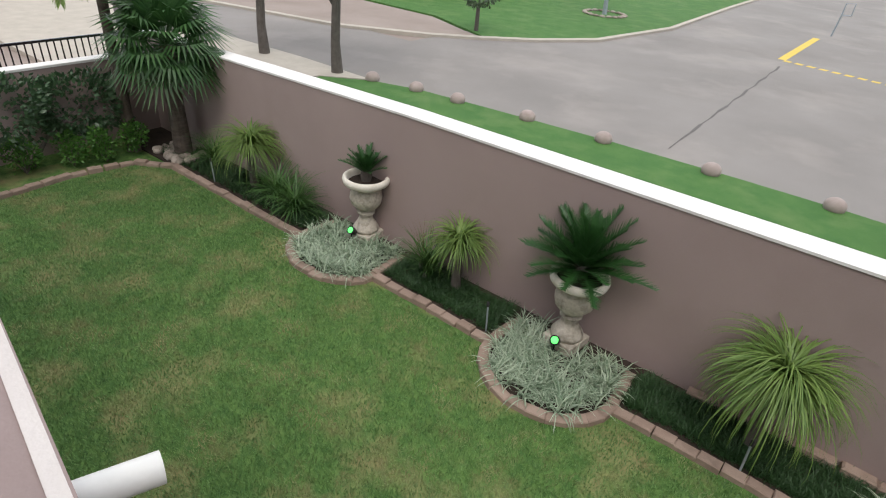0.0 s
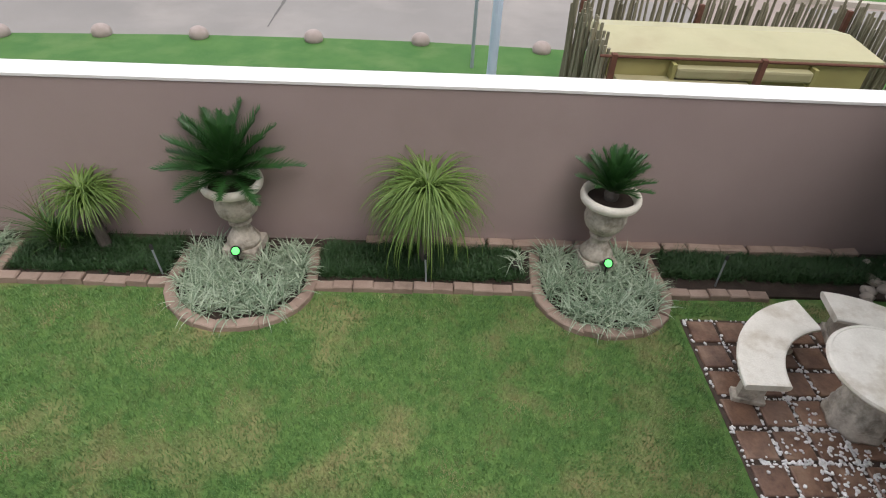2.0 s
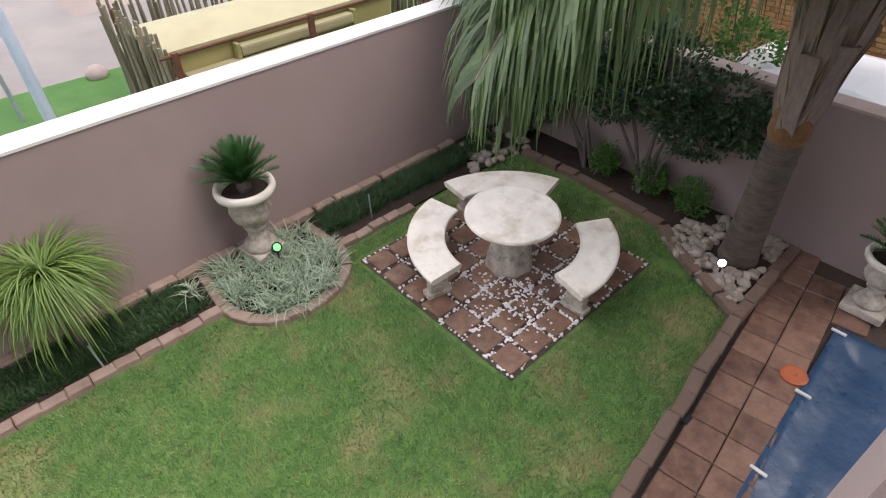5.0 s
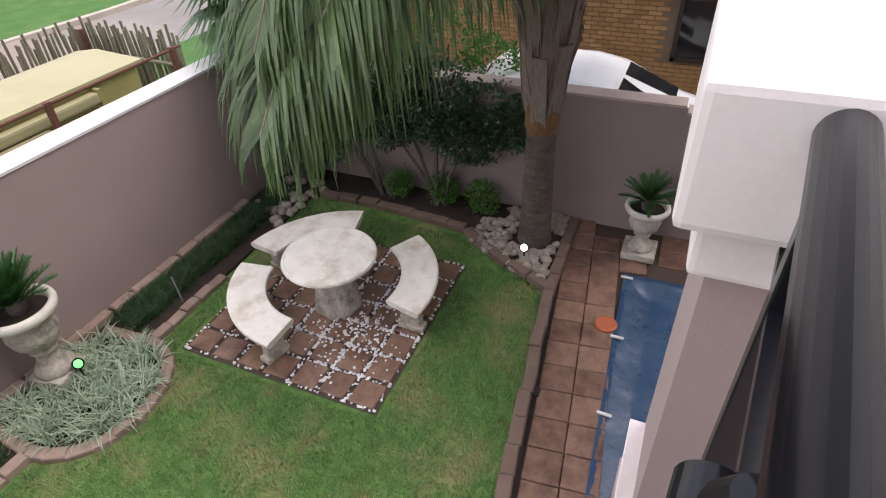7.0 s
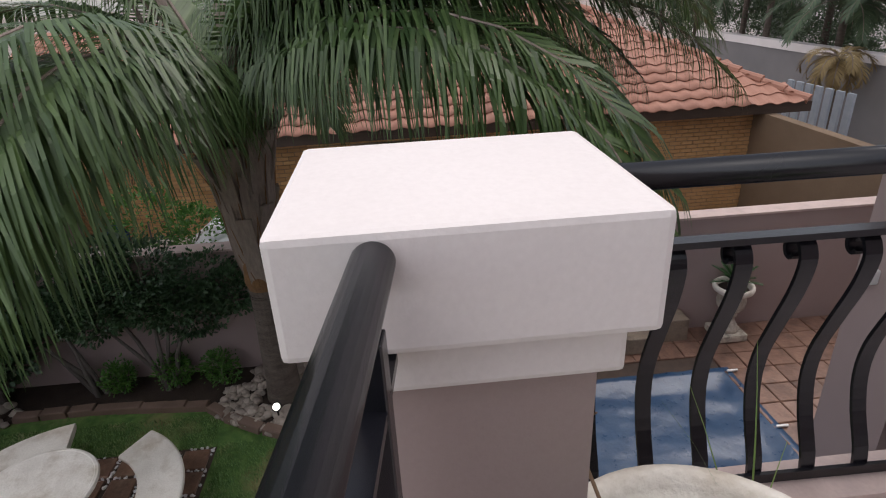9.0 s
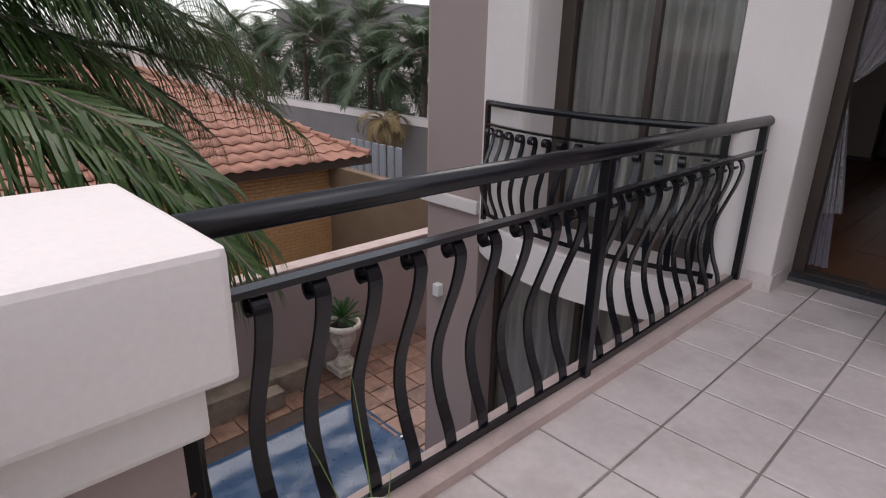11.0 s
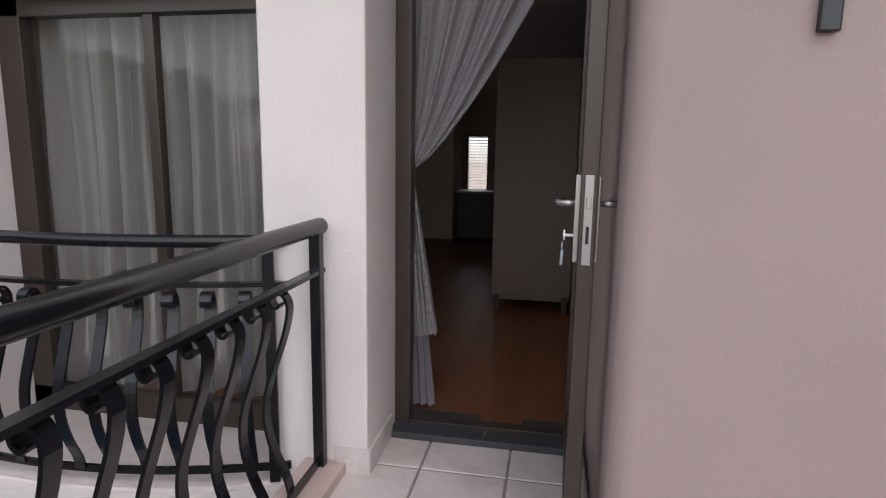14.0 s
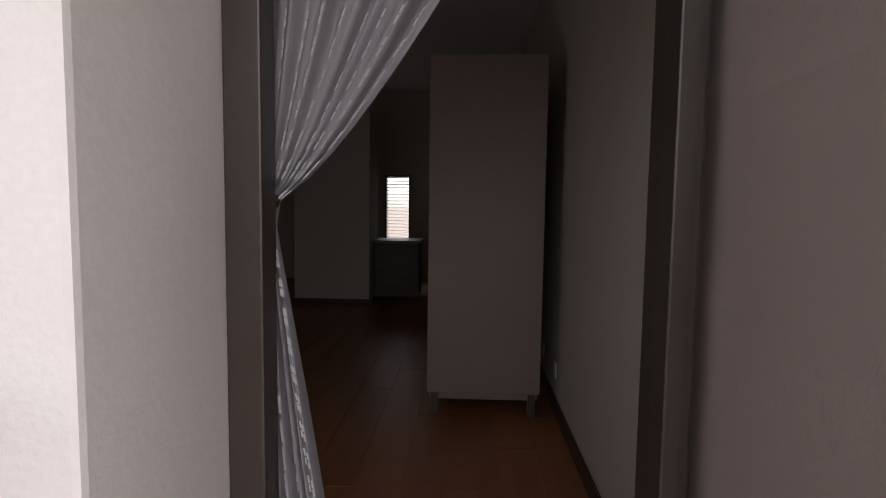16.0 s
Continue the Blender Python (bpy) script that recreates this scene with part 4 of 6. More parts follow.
TX, TY = -2.98, -6.97
tb = thing("garden_table", "round pale cast-stone table on a carved pedestal", "table", pose(TX, TY, 0.034))
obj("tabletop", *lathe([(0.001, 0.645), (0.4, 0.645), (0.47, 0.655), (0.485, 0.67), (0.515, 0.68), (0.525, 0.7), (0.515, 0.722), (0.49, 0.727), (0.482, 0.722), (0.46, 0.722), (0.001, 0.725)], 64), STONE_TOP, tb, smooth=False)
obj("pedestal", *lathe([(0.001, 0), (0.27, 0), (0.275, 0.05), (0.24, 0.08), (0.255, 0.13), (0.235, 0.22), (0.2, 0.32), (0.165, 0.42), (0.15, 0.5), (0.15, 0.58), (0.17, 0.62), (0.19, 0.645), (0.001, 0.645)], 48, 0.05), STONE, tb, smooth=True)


def bench(a0, a1, label, r0=0.74, r1=1.16):
    b = thing("stone_bench", label, "bench", pose(TX, TY, 0.034), "curved benches round the table")
    n = 18
    prof = [(r0 + .03, .36), (r1 - .03, .36), (r1 - .01, .375), (r1, .395), (r1, .42), (r1 - .012, .43), (r1 - .03, .434), (r0 + .03, .434), (r0 + .012, .43), (r0, .42), (r0, .395), (r0 + .01, .375)]
    vs, fs, q = [], [], len(prof)
    for i in range(n + 1):
        a = radians(a0 + (a1 - a0) * i / n)
        vs += [(rr * math.cos(a), rr * math.sin(a), z) for rr, z in prof]
    for i in range(n):
        for j in range(q):
            k = (j + 1) % q
            fs.append((i * q + j, i * q + k, (i + 1) * q + k, (i + 1) * q + j))
    fs += [tuple(range(q))[::-1], tuple(n * q + j for j in range(q))]
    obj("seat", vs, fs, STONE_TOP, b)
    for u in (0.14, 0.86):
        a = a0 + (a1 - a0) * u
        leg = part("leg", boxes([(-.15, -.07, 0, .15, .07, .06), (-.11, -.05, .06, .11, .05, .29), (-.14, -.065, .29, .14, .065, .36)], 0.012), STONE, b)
        leg.matrix_local = Matrix.Rotation(radians(a), 4, 'Z') @ Matrix.Translation(((r0 + r1) / 2, 0, 0))


bench(78, 150, "curved pale cast-stone bench on two carved legs", 0.76, 1.18)
bench(279, 358, "curved pale cast-stone bench with a brown stain")
bench(194, 262, "curved pale cast-stone bench on two carved legs", 0.88, 1.3)

# ---- bed by the side wall ----
sheet("flower_bed", [(SIDE_X, WALL_Y + 0.05), (-4.7, WALL_Y + 0.05), (-4.95, -8.4), (-5.0, -7.5), (-4.86, -6.1), (-4.55, -5.75), (-4.33, -5.35), (-4.1, -4.86), (SIDE_X, -4.86)], -0.1, 0.03, SOIL, "dark soil bed under the shrubs", "flower bed")
side_edge = thing("bed_edging", "curved edging of smooth brown cement blocks", "edging", kind="structure")
sb = [brick_mesh("edging_block", 0.3, 0.13, 0.1, surface("cement_edging", (0.13, 0.085, 0.065), (0.2, 0.135, 0.105), 5, 0.9, 0.4, 60, piece=0.2), 0.012)]
pl = []
pts = [(-4.98, -8.5), (-5.0, -7.5), (-4.86, -6.12), (-4.6, -5.8), (-4.36, -5.4), (-4.18, -5.0), (-4.08, -4.8)]
for a, b in zip(pts, pts[1:]):
    lay(a, b, 0.3)
lay((-5.55, -4.8), (-4.0, -4.76), 0.3)
lay((-4.0, -4.76), (1.1, -4.15), 0.3)
pieces(side_edge, "edging_block", sb, pl)
rocks = thing("rock_bed", "heap of pale rounded river rocks at the palm's foot", "rocks")
rms = [stone_mesh("rock", ROCK, k) for k in range(7)]
rnd = random.Random(17)
pl = []
while len(pl) < 280:
    x, y = rnd.uniform(-5.55, -4.15), rnd.uniform(-6.0, -4.88)
    if x > -4.2 - 0.5 * max(0, -5.1 - y) or math.hypot(x + 4.97, y + 5.2) < 0.3 or (y < -5.7 and x < -5.2):
        continue
    s = rnd.uniform(.032, .066)
    pl.append(pose(x, y, 0.03 + s * .35, rnd.uniform(-25, 25), rnd.uniform(-25, 25), rnd.uniform(0, 360)) @ Matrix.Diagonal((s * 1.25, s, s, 1)))
pieces(rocks, "rock", rms, pl)
rocks2 = thing("rock_bed", "loose tan rocks in the wall corner", "rocks")
pieces(rocks2, "rock", rms, [pose(rnd.uniform(-5.3, -3.9), rnd.uniform(-9.3, -8.5), 0.05, rnd.uniform(-25, 25), rnd.uniform(-25, 25), rnd.uniform(0, 360)) @ Matrix.Diagonal((s := rnd.uniform(.05, .1), s * .8, s, 1)) for _ in range(45)])
rocks3 = thing("rock_bed", "pale rocks heaped in the far bed corner", "rocks")
pieces(rocks3, "rock", rms, [pose(rnd.uniform(10.6, 11.5), rnd.uniform(-9.3, -8.65), 0.07, rnd.uniform(-25, 25), rnd.uniform(-25, 25), rnd.uniform(0, 360)) @ Matrix.Diagonal((s := rnd.uniform(.06, .12), s * .8, s, 1)) for _ in range(50)])


def leaf_cloud(blobs, count, size, seed, rough=0.35):
    """Many small leaves on the outside of uneven blobs (x, y, z, rx, ry, rz)."""
    r = random.Random(seed)
    vs, fs = [], []
    for k in range(count):
        bx, by, bz, rx, ry, rz = blobs[k % len(blobs)]
        d = Vector((r.gauss(0, 1), r.gauss(0, 1), r.gauss(0, 1))).normalized()
        q = (0.72 + 0.28 * r.random() ** 0.5) * (1 + rough * noise.noise(d * 2.3 + Vector((bx, by, seed))))
        c = Vector((bx + d.x * rx * q, by + d.y * ry * q, bz + d.z * rz * q))
        t = (d + Vector((r.uniform(-.8, .8), r.uniform(-.8, .8), r.uniform(-.5, .8)))).normalized()
        w = t.cross(Vector((r.uniform(-1, 1), r.uniform(-1, 1), r.uniform(-1, 1)))).normalized()
        L = size * r.uniform(.7, 1.3)
        o = len(vs)
        vs += [c, c + t * L * .5 + w * L * .28, c + t * L, c + t * L * .5 - w * L * .28]
        fs.append((o, o + 1, o + 2, o + 3))
    return vs, fs


def bush(x, y, r0, h, seed, material, label, count=900, size=0.045, group="round bushes"):
    p = thing("bush", label, "bush", pose(x, y, 0.02), group)
    for a in (0.3, 1.6, 2.9, 4.1, 5.2):
        obj("stem", *tube([(0, 0, 0), (math.cos(a) * r0 * .3, math.sin(a) * r0 * .3, h * .3), (math.cos(a) * r0 * .6, math.sin(a) * r0 * .6, h * .7)], [.012, .009, .004], 5), WOOD_BARK, p)
    rr = random.Random(seed)
    blobs = [(0, 0, h * .55, r0 * .85, r0 * .85, h * .45)] + [(rr.uniform(-.4, .4) * r0, rr.uniform(-.4, .4) * r0, h * rr.uniform(.4, .75), r0 * .5, r0 * .5, h * .3) for _ in range(5)]
    obj("foliage", *leaf_cloud(blobs, count, size, seed), material, p)


for k, (x, y, r0) in enumerate(((-5.3, -7.3, .24), (-5.32, -6.62, .27), (-5.28, -6.02, .29))):
    bush(x, y, r0, 0.5, 81 + k, BUSH_LEAF, "small rounded bright green bush in the bed", 1000)
for k, (x, y, r0) in enumerate(((11.6, -8.45, .27), (11.55, -7.9, .27), (11.7, -7.42, .27), (11.85, -6.75, .32), (11.85, -6.0, .34), (11.8, -5.2, .36))):
    bush(x, y, r0, 0.6, 91 + k, BUSH_LEAF, "small rounded green bush along the far wall", 700, 0.06)


def shrub_tree(x, y, h, blobs, seed, label, count=5200, size=0.09, stems=5, material=None):
    p = thing("shrub", label, "shrub", pose(x, y, 0.02))
    rr = random.Random(seed)
    for k in range(stems):
        bx, by, bz = blobs[k % len(blobs)][:3]
        a = rr.uniform(0, 6.28)
        obj("trunk", *tube([(.08 * math.cos(a), .08 * math.sin(a), 0), (bx * .4 + .05, by * .4, bz * .5), (bx, by, bz)], [.035, .025, .01], 7), WOOD_BARK, p)
    obj("crown", *leaf_cloud(blobs, count, size, seed, 0.5), material or SHRUB_LEAF, p)


shrub_tree(-5.35, -6.7, 2.3, [(.05, -.7, 1.15, .3, .4, .3), (.1, .5, 1.12, .3, .4, .28), (0, -.6, 1.5, .36, .45, .34), (.1, .05, 1.75, .38, .45, .4), (0, .65, 1.5, .36, .45, .34), (.16, .3, 1.32, .34, .5, .26), (.1, -.3, 1.36, .34, .5, .28), (.05, -.95, 1.3, .3, .35, .3), (0, 1.0, 1.35, .28, .3, .28), (.05, -.35, 1.95, .28, .3, .22)], 101,
           "dark green loose shrub standing against the wall", 13000, 0.06, 6)
shrub_tree(-5.35, -7.6, 1.9, [(0, -.3, 1.5, .35, .5, .6), (0, -.8, 1.2, .35, .5, .5)], 103, "dark green shrub in the wall corner", 2600, 0.08)
shrub_tree(12.1, -6.9, 1.7, [(0, -1, .9, .5, .8, .5), (0, .3, 1.0, .55, .9, .55), (0, 1.6, .9, .5, .9, .5)], 105, "dark green shrub along the far garden wall", 5000, 0.1)
shrub_tree(-7.0, -7.2, 2.6, [(0, 0, 1.7, .4, .6, .5), (0, .7, 1.5, .35, .4, .4)], 107, "light green bushy plant behind the wall", 2200, 0.07, material=BUSH_LEAF)


# ---- palms ----
def feather_palm(x, y, z_crown, r_base, label, count, length, seed, spec=None, pairs=95, leaf=0.62, droop=2.3, boots=True, sag=0.42, material=None, leaf_w=0.026, stem_lean=(0, 0), elev=(0.4, 1.4), far=False):
    p = thing("palm_tree", label, "palm tree", pose(x, y, 0.0))
    k = r_base
    lx, ly = stem_lean
    pts = [(0, 0, -0.05), (lx * .1, ly * .1, 0.25), (lx * .3, ly * .3, z_crown * .35), (lx * .6, ly * .6, z_crown * .6), (lx, ly, z_crown)]
    obj("trunk", *tube(pts, [k * 1.15, k, k * .88, k * .8, k * .75], 20), BARK, p)
    rings = []
    for i in range(int(z_crown * .5 / 0.16)):
        z = 0.2 + i * 0.16
        rings.append(moved(lathe([(k * .9, -.012), (k * 1.0 - .006 * i, 0), (k * .9, .02)], 20), pose(lx * z / z_crown, ly * z / z_crown, z)))
    if rings:
        tagged(obj("scar_texture", *merge(*rings), BARK, p), kind="stuff")
    r = random.Random(seed)
    if boots:
        for i in range(46):
            a, z = 2.399963 * i, z_crown * .5 + i * (z_crown * .5) / 46
            rr = k * .9
            c, s = math.cos(a), math.sin(a)
            out = 0.1 + 0.42 * (i / 46)
            path = [(c * rr * .8, s * rr * .8, z - .1), (c * (rr + .03), s * (rr + .03), z + .15), (c * (rr + out * .5), s * (rr + out * .5), z + .45), (c * (rr + out), s * (rr + out), z + .75 + .3 * (i % 3))]
            obj("leaf_base", *strap([(px + lx * pz / z_crown, py + ly * pz / z_crown, pz) for px, py, pz in path], .17 - .06 * (i / 46), .04, (-s, c, 0)), BOOT, p)
            for w in (-1, 1):
                q = [(px - s * w * .05 * j, py + c * w * .05 * j, pz + .06 * w) for j, (px, py, pz) in enumerate(path)]
                obj("fibre_strand", *tube([(px + lx * pz / z_crown, py + ly * pz / z_crown, pz) for px, py, pz in q], [.012, .01, .007, .002], 4), FIBRE if (i + w) % 3 else BOOT, p)
        obj("fibre", *moved(lathe([(k * .82, -.2), (k * .98, -.1), (k * .95, .25), (k * .8, .4)], 20), pose(lx * .5, ly * .5, z_crown * .5)), FIBRE, p)
    m = pose(lx, ly, z_crown)
    fronds = frond_set(count, length, leaf, pairs, seed, elev, droop, leaf_w, 0.12, sag, 4, 0.03, spec, 0.14)
    if far:
        tagged(obj("foliage", *merge(*[moved(a, m) for a, _ in fronds]), material or PALM_LEAF, p), kind="stuff")
        tagged(obj("midrib", *merge(*[moved(a, m) for _, a in fronds]), BOOT, p), kind="stuff")
        return p
    for leaflets, rib in fronds:
        fr = obj("frond", *moved(leaflets, m), material or PALM_LEAF, p)
        obj("rib", *moved(rib, m), BOOT, fr)
    return p


# the long fronds that hang towards the balcony, then the rest of the crown
FRONDS = [(-9, .5, 4.3, 1.8), (-13, .55, 4.2, 1.95), (-6, .62, 4.2, 2.05), (-11, .72, 4.3, 2.2), (-8, .4, 4.0, 1.55),
          (48, .6, 4.9, 1.9), (44, .55, 4.9, 1.8), (58, .8, 4.2, 1.9), (53, .5, 4.4, 1.7), (64, .62, 4.3, 1.8), (60, 1.05, 4.6, 2.2), (52, 1.1, 4.4, 2.3), (70, .95, 4.5, 2.1), (74, .7, 4.4, 1.9), (76, .6, 5.2, 1.7), (71, .8, 5.0, 1.9), (80, .75, 5.2, 1.9), (66, 1.0, 5.2, 2.3), (84, .9, 4.8, 2.0)]
FRONDS += [(-48 - 29 * k, .35 + .5 * ((k * 7) % 5) / 4, 3.4, 1.9) for k in range(8)]
FRONDS += [(95 + 67 * k, 1.0 + .08 * k, 3.4, 1.9) for k in range(4)]
feather_palm(-4.97, -5.2, 3.5, 0.2, "tall feather palm with a rough trunk and drooping fronds", len(FRONDS), 4.0, 111, [(radians(a), e, L, d) for a, e, L, d in FRONDS], pairs=125, leaf=1.2, sag=1.3, leaf_w=0.034)


def fan_palm(x, y, h, count, size, seed, label):
    p = thing("fan_palm", label, "palm tree", pose(x, y, 0))
    obj("trunk", *tube([(0, 0, 0), (0.02, 0, h * .5), (0, 0, h)], [.16, .14, .12], 14), BARK, p)
    r = random.Random(seed)
    vs, fs, st = [], [], []
    for k in range(count):
        a = 2.399963 * k
        e = -0.7 + 1.9 * (k + .5) / count
        d = Vector((math.cos(a) * math.cos(e), math.sin(a) * math.cos(e), math.sin(e)))
        base = Vector((0, 0, h))
        hub = base + d * size * .8
        st.append(tube([base, base + d * size * .4 + Vector((0, 0, .03)), hub], .012, 5))
        side = d.cross(Vector((0, 0, 1))).normalized()
        up = side.cross(d)
        for j in range(26):
            t = -2.1 + 4.2 * j / 25
            q = (d * math.cos(t) + side * math.sin(t)).normalized()
            L = size * (.75 + .25 * math.cos(t)) * r.uniform(.9, 1.05)
            tip = hub + q * L + Vector((0, 0, -.22 * size * r.uniform(.6, 1.4)))
            mid = hub + q * L * .55 + up * .05
            wv = q.cross(up).normalized() * size * .035
            o = len(vs)
            vs += [hub, mid - wv, mid + wv, tip]
            fs += [(o, o + 1, o + 3, o + 2)]
    obj("fronds", vs, fs, FAN_LEAF, p)
    obj("frond_stalks", *merge(*st), FAN_LEAF, p)


fan_palm(10.95, -9.0, 2.0, 40, 0.7, 121, "fan palm with hanging fans in the far corner")
feather_palm(11.8, -8.5, 3.0, 0.11, "slender palm with thin hanging leaves in the far corner", 14, 1.7, 123, pairs=70, leaf=0.35, droop=2.5, boots=False, material=STRAP_LEAF, leaf_w=0.02)
shrub_tree(-5.2, -8.75, 2.2, [(0, -.1, 1.2, .35, .4, .5), (.1, .3, .9, .3, .35, .4), (0, 0, 1.75, .3, .35, .4)], 126, "dark green shrub in the shaded wall corner", 4200, .08)
fan_palm(-5.3, -9.0, 2.7, 40, 0.75, 125, "dark fan palm in the wall corner")
# street trees
for x, y, s in ((13.7, -15.3, 1), (16.6, -15.0, 2)):
    p = thing("street_tree", "street tree with a dark rough trunk on the verge", "tree", pose(x, y, -0.05), "street trees")
    obj("trunk", *tube([(0, 0, 0), (0.03, 0.02, 0.8), (-0.02, 0, 1.9), (0.1, 0.05, 3.2)], [.17, .13, .12, .09], 12), WOOD_BARK, p)
    for k in range(4):
        a = 1.57 * k + s
        obj("limb", *tube([(0, 0, 1.7 + .2 * k), (math.cos(a) * .4, math.sin(a) * .4, 2.4 + .2 * k), (math.cos(a) * 1.0, math.sin(a) * 1.0, 3.4)], [.06, .05, .02], 7), WOOD_BARK, p)
    obj("crown", *leaf_cloud([(math.cos(1.57 * k + s), math.sin(1.57 * k + s), 3.9, 1.1, 1.1, .8) for k in range(4)] + [(0, 0, 4.4, 1.2, 1.2, .8)], 2600, .16, 130 + s), FAR_LEAF, p)
p = thing("street_tree", "small green tree on the far verge", "tree", pose(15.0, -23.9, -0.03))
obj("trunk", *tube([(0, 0, 0), (0, 0, 1.0)], [.09, .07], 9), WOOD_BARK, p)
obj("crown", *leaf_cloud([(0, 0, 1.6, .8, .8, .7)], 1200, .13, 140), FAR_LEAF, p)
for x, y in ((13.9, -33.5), (-5.6, -26.8)):
    p = thing("tree_ring", "small lawn tree in a ring of stones", "tree", pose(x, y, -0.04))
    obj("trunk", *tube([(0, 0, 0), (0.1, 0, 1.4), (0.1, 0.1, 3.0)], [.12, .1, .06], 9), GALV, p)
    for k in range(20):
        a = k * .314
        st = new("ring_stone", rms[k % 7])
        st.parent = p
        st.matrix_local = pose(math.cos(a) * 1.0, math.sin(a) * 1.0, 0.05) @ Matrix.Diagonal((.16, .12, .1, 1))
    obj("crown", *leaf_cloud([(0, 0, 3.6, 1.2, 1.2, 1.0)], 1500, .16, 141), FAR_LEAF, p)

# neighbour's gate beyond the far wall
gp = thing("driveway_gate", "black wrought iron gate between low walls", "gate", pose(15.5, -9.0, -0.04))
part("gate_frame", boxes([(-.03, -2.0, .15, .03, 1.2, .2), (-.03, -2.0, 1.25, .03, 1.2, 1.3), (-.03, -2.0, 0, .03, -1.94, 1.3), (-.03, 1.14, 0, .03, 1.2, 1.3)]), BLACK, gp)
for k in range(22):
    part("bar", box(-.012, -1.9 + .14 * k, .2, .012, -1.876 + .14 * k, 1.25), BLACK, gp)
tagged(part("wall_neighbour", boxes([(16.6, -6.0, -.2, 16.85, 12, 1.6), (16.6, -11.6, -.2, 16.85, -10.9, 1.9)]), GREYWALL), "grey painted street wall of a neighbour", "wall", kind="structure")
hb = thing("house", "pale rendered house beyond the street wall", "house", pose(0, 0, -0.1))
part("wall", box(26, -8, 0, 36, 10, 4.4), TAUPE, hb)
part("roof", boxes([(25.5, -8.5, 4.4, 36.5, 10.5, 4.8), (27.5, -6, 4.8, 34.5, 8, 5.6)], 0.2), ROOF, hb)
hb2 = thing("house", "brick house with a driveway across the road", "house", pose(0, 0, -0.1))
part("wall", box(22, -42, 0, 36, -31, 3.2), BRICK, hb2)
part("roof", boxes([(21.5, -42.5, 3.2, 36.5, -30.5, 3.5), (24, -40, 3.5, 34, -33, 4.8)], 0.2), ROOF, hb2)
hb3 = thing("house", "brick house behind the street corner lawn", "house", pose(0, 0, -0.1))
part("wall", box(-26, -42, 0, -10, -31, 3.2), BRICK, hb3)
part("roof", boxes([(-26.5, -42.5, 3.2, -9.5, -30.5, 3.5), (-24, -40, 3.5, -12, -33, 4.8)], 0.2), ROOF, hb3)

# ---- pool terrace ----
tagged(part("terrace_base", boxes([(SIDE_X, -4.7, -.3, -4.6, 3.0, -.008), (-4.6, -4.7, -.3, -.5, -3.93, -.008), (-4.6, .33, -.3, -.5, 3.0, -.008), (-.5, -4.7, -.3, 1.0, 3.0, -.008)]), JOINT), "sandy bed under the terrace pavers", "terrace", kind="structure")
terrace = thing("pool_terrace", "terrace of wet brown terracotta pavers round the pool", "paving", kind="structure")
rnd = random.Random(23)
dm = [brick_mesh("terrace_paver", .322, .322, .03, DECK, .008)]
pl = []
for j in range(23):
    for i in range(17):
        x, y = -5.45 + i * .332, -4.49 + j * .332
        if j < 3:
            # the strip between lawn and pool runs askew to the house
            x, y = -4.0 + (x + 4.0) * .993 - (y + 4.66) * .118, -4.66 + (x + 4.0) * .118 + (y + 4.66) * .993
        if x < SIDE_X + .16 or -4.8 < x < -.4 and -3.98 + (x + 4.6) * .06 < y < .42 or (x > -0.2 and y > -3.6):
            continue
        if j >= 3 and x < -4.7 and y < -3.6:
            continue
        pl.append(pose(x, y, -.012, rnd.uniform(-1.2, 1.2), rnd.uniform(-1.2, 1.2), rnd.uniform(-1.6, 1.6) + (6.8 if j < 3 else 0)))
pieces(terrace, "terrace_paver", dm, pl)
drain = thing("channel_drain", "narrow dark drain channel along the lawn", "drain", kind="structure")
obj("channel", *strap([(-4.0, -4.675, -.004), (1.0, -4.07, -.004)], .02, .016, (0, 1, 0)), RUBBER, drain)
part("grate", box(-2.62, -4.55, .012, -2.52, -4.46, .03, .004), RUBBER, drain, "round-cornered drain grate")
pool = thing("swimming_pool", "swimming pool under a wet blue cover", "pool")
n, mrows = 60, 60
vs = []
for i in range(n + 1):
    for j in range(mrows + 1):
        x, y = -4.66 + 4.24 * i / n, -4.0 + 4.4 * j / mrows + .24 * (i / n) * (1 - j / mrows)
        edge = min(i, n - i, j, mrows - j) / 4
        z = .028 - .075 * min(1, edge) * (i not in (0, n)) + .022 * noise.noise(Vector((x * 3.2, y * 2.1, 0))) * min(1, edge + .3) + .012 * noise.noise(Vector((x * 9, y * 7, 3)))
        vs.append((x, y, max(z, -.07)))
fs = [(i * (mrows + 1) + j, (i + 1) * (mrows + 1) + j, (i + 1) * (mrows + 1) + j + 1, i * (mrows + 1) + j + 1) for i in range(n) for j in range(mrows)]
cov = obj("pool_cover", vs, fs, POOL_BLUE, pool, "creased wet blue pool cover", smooth=True)
md = cov.modifiers.new("thickness", 'SOLIDIFY')
md.thickness = 0.006
part("pool_basin", boxes([(-4.6, -3.93, -.35, -.5, .33, -.25)]), GROUT, pool)
for x in (-4.58, -3.57, -2.55, -1.5):
    for y in (-4.03 + .057 * (x + 4.66), .34):
        part("cover_toggle", box(x, y, .03, x + .03, y + .14, .055, .008), PLASTIC, pool, "white cover toggle")
lid = thing("drain_cover", "round orange plastic drain cover in the paving", "drain cover", pose(-3.72, -4.04, .018))
obj("lid", *lathe([(.001, 0), (.12, 0), (.12, .02), (.1, .028), (.03, .028), (.001, .02)], 24), ORANGE, lid)
led = thing("pool_step", "rough sandstone ledge and blocks beside the pool", "steps")
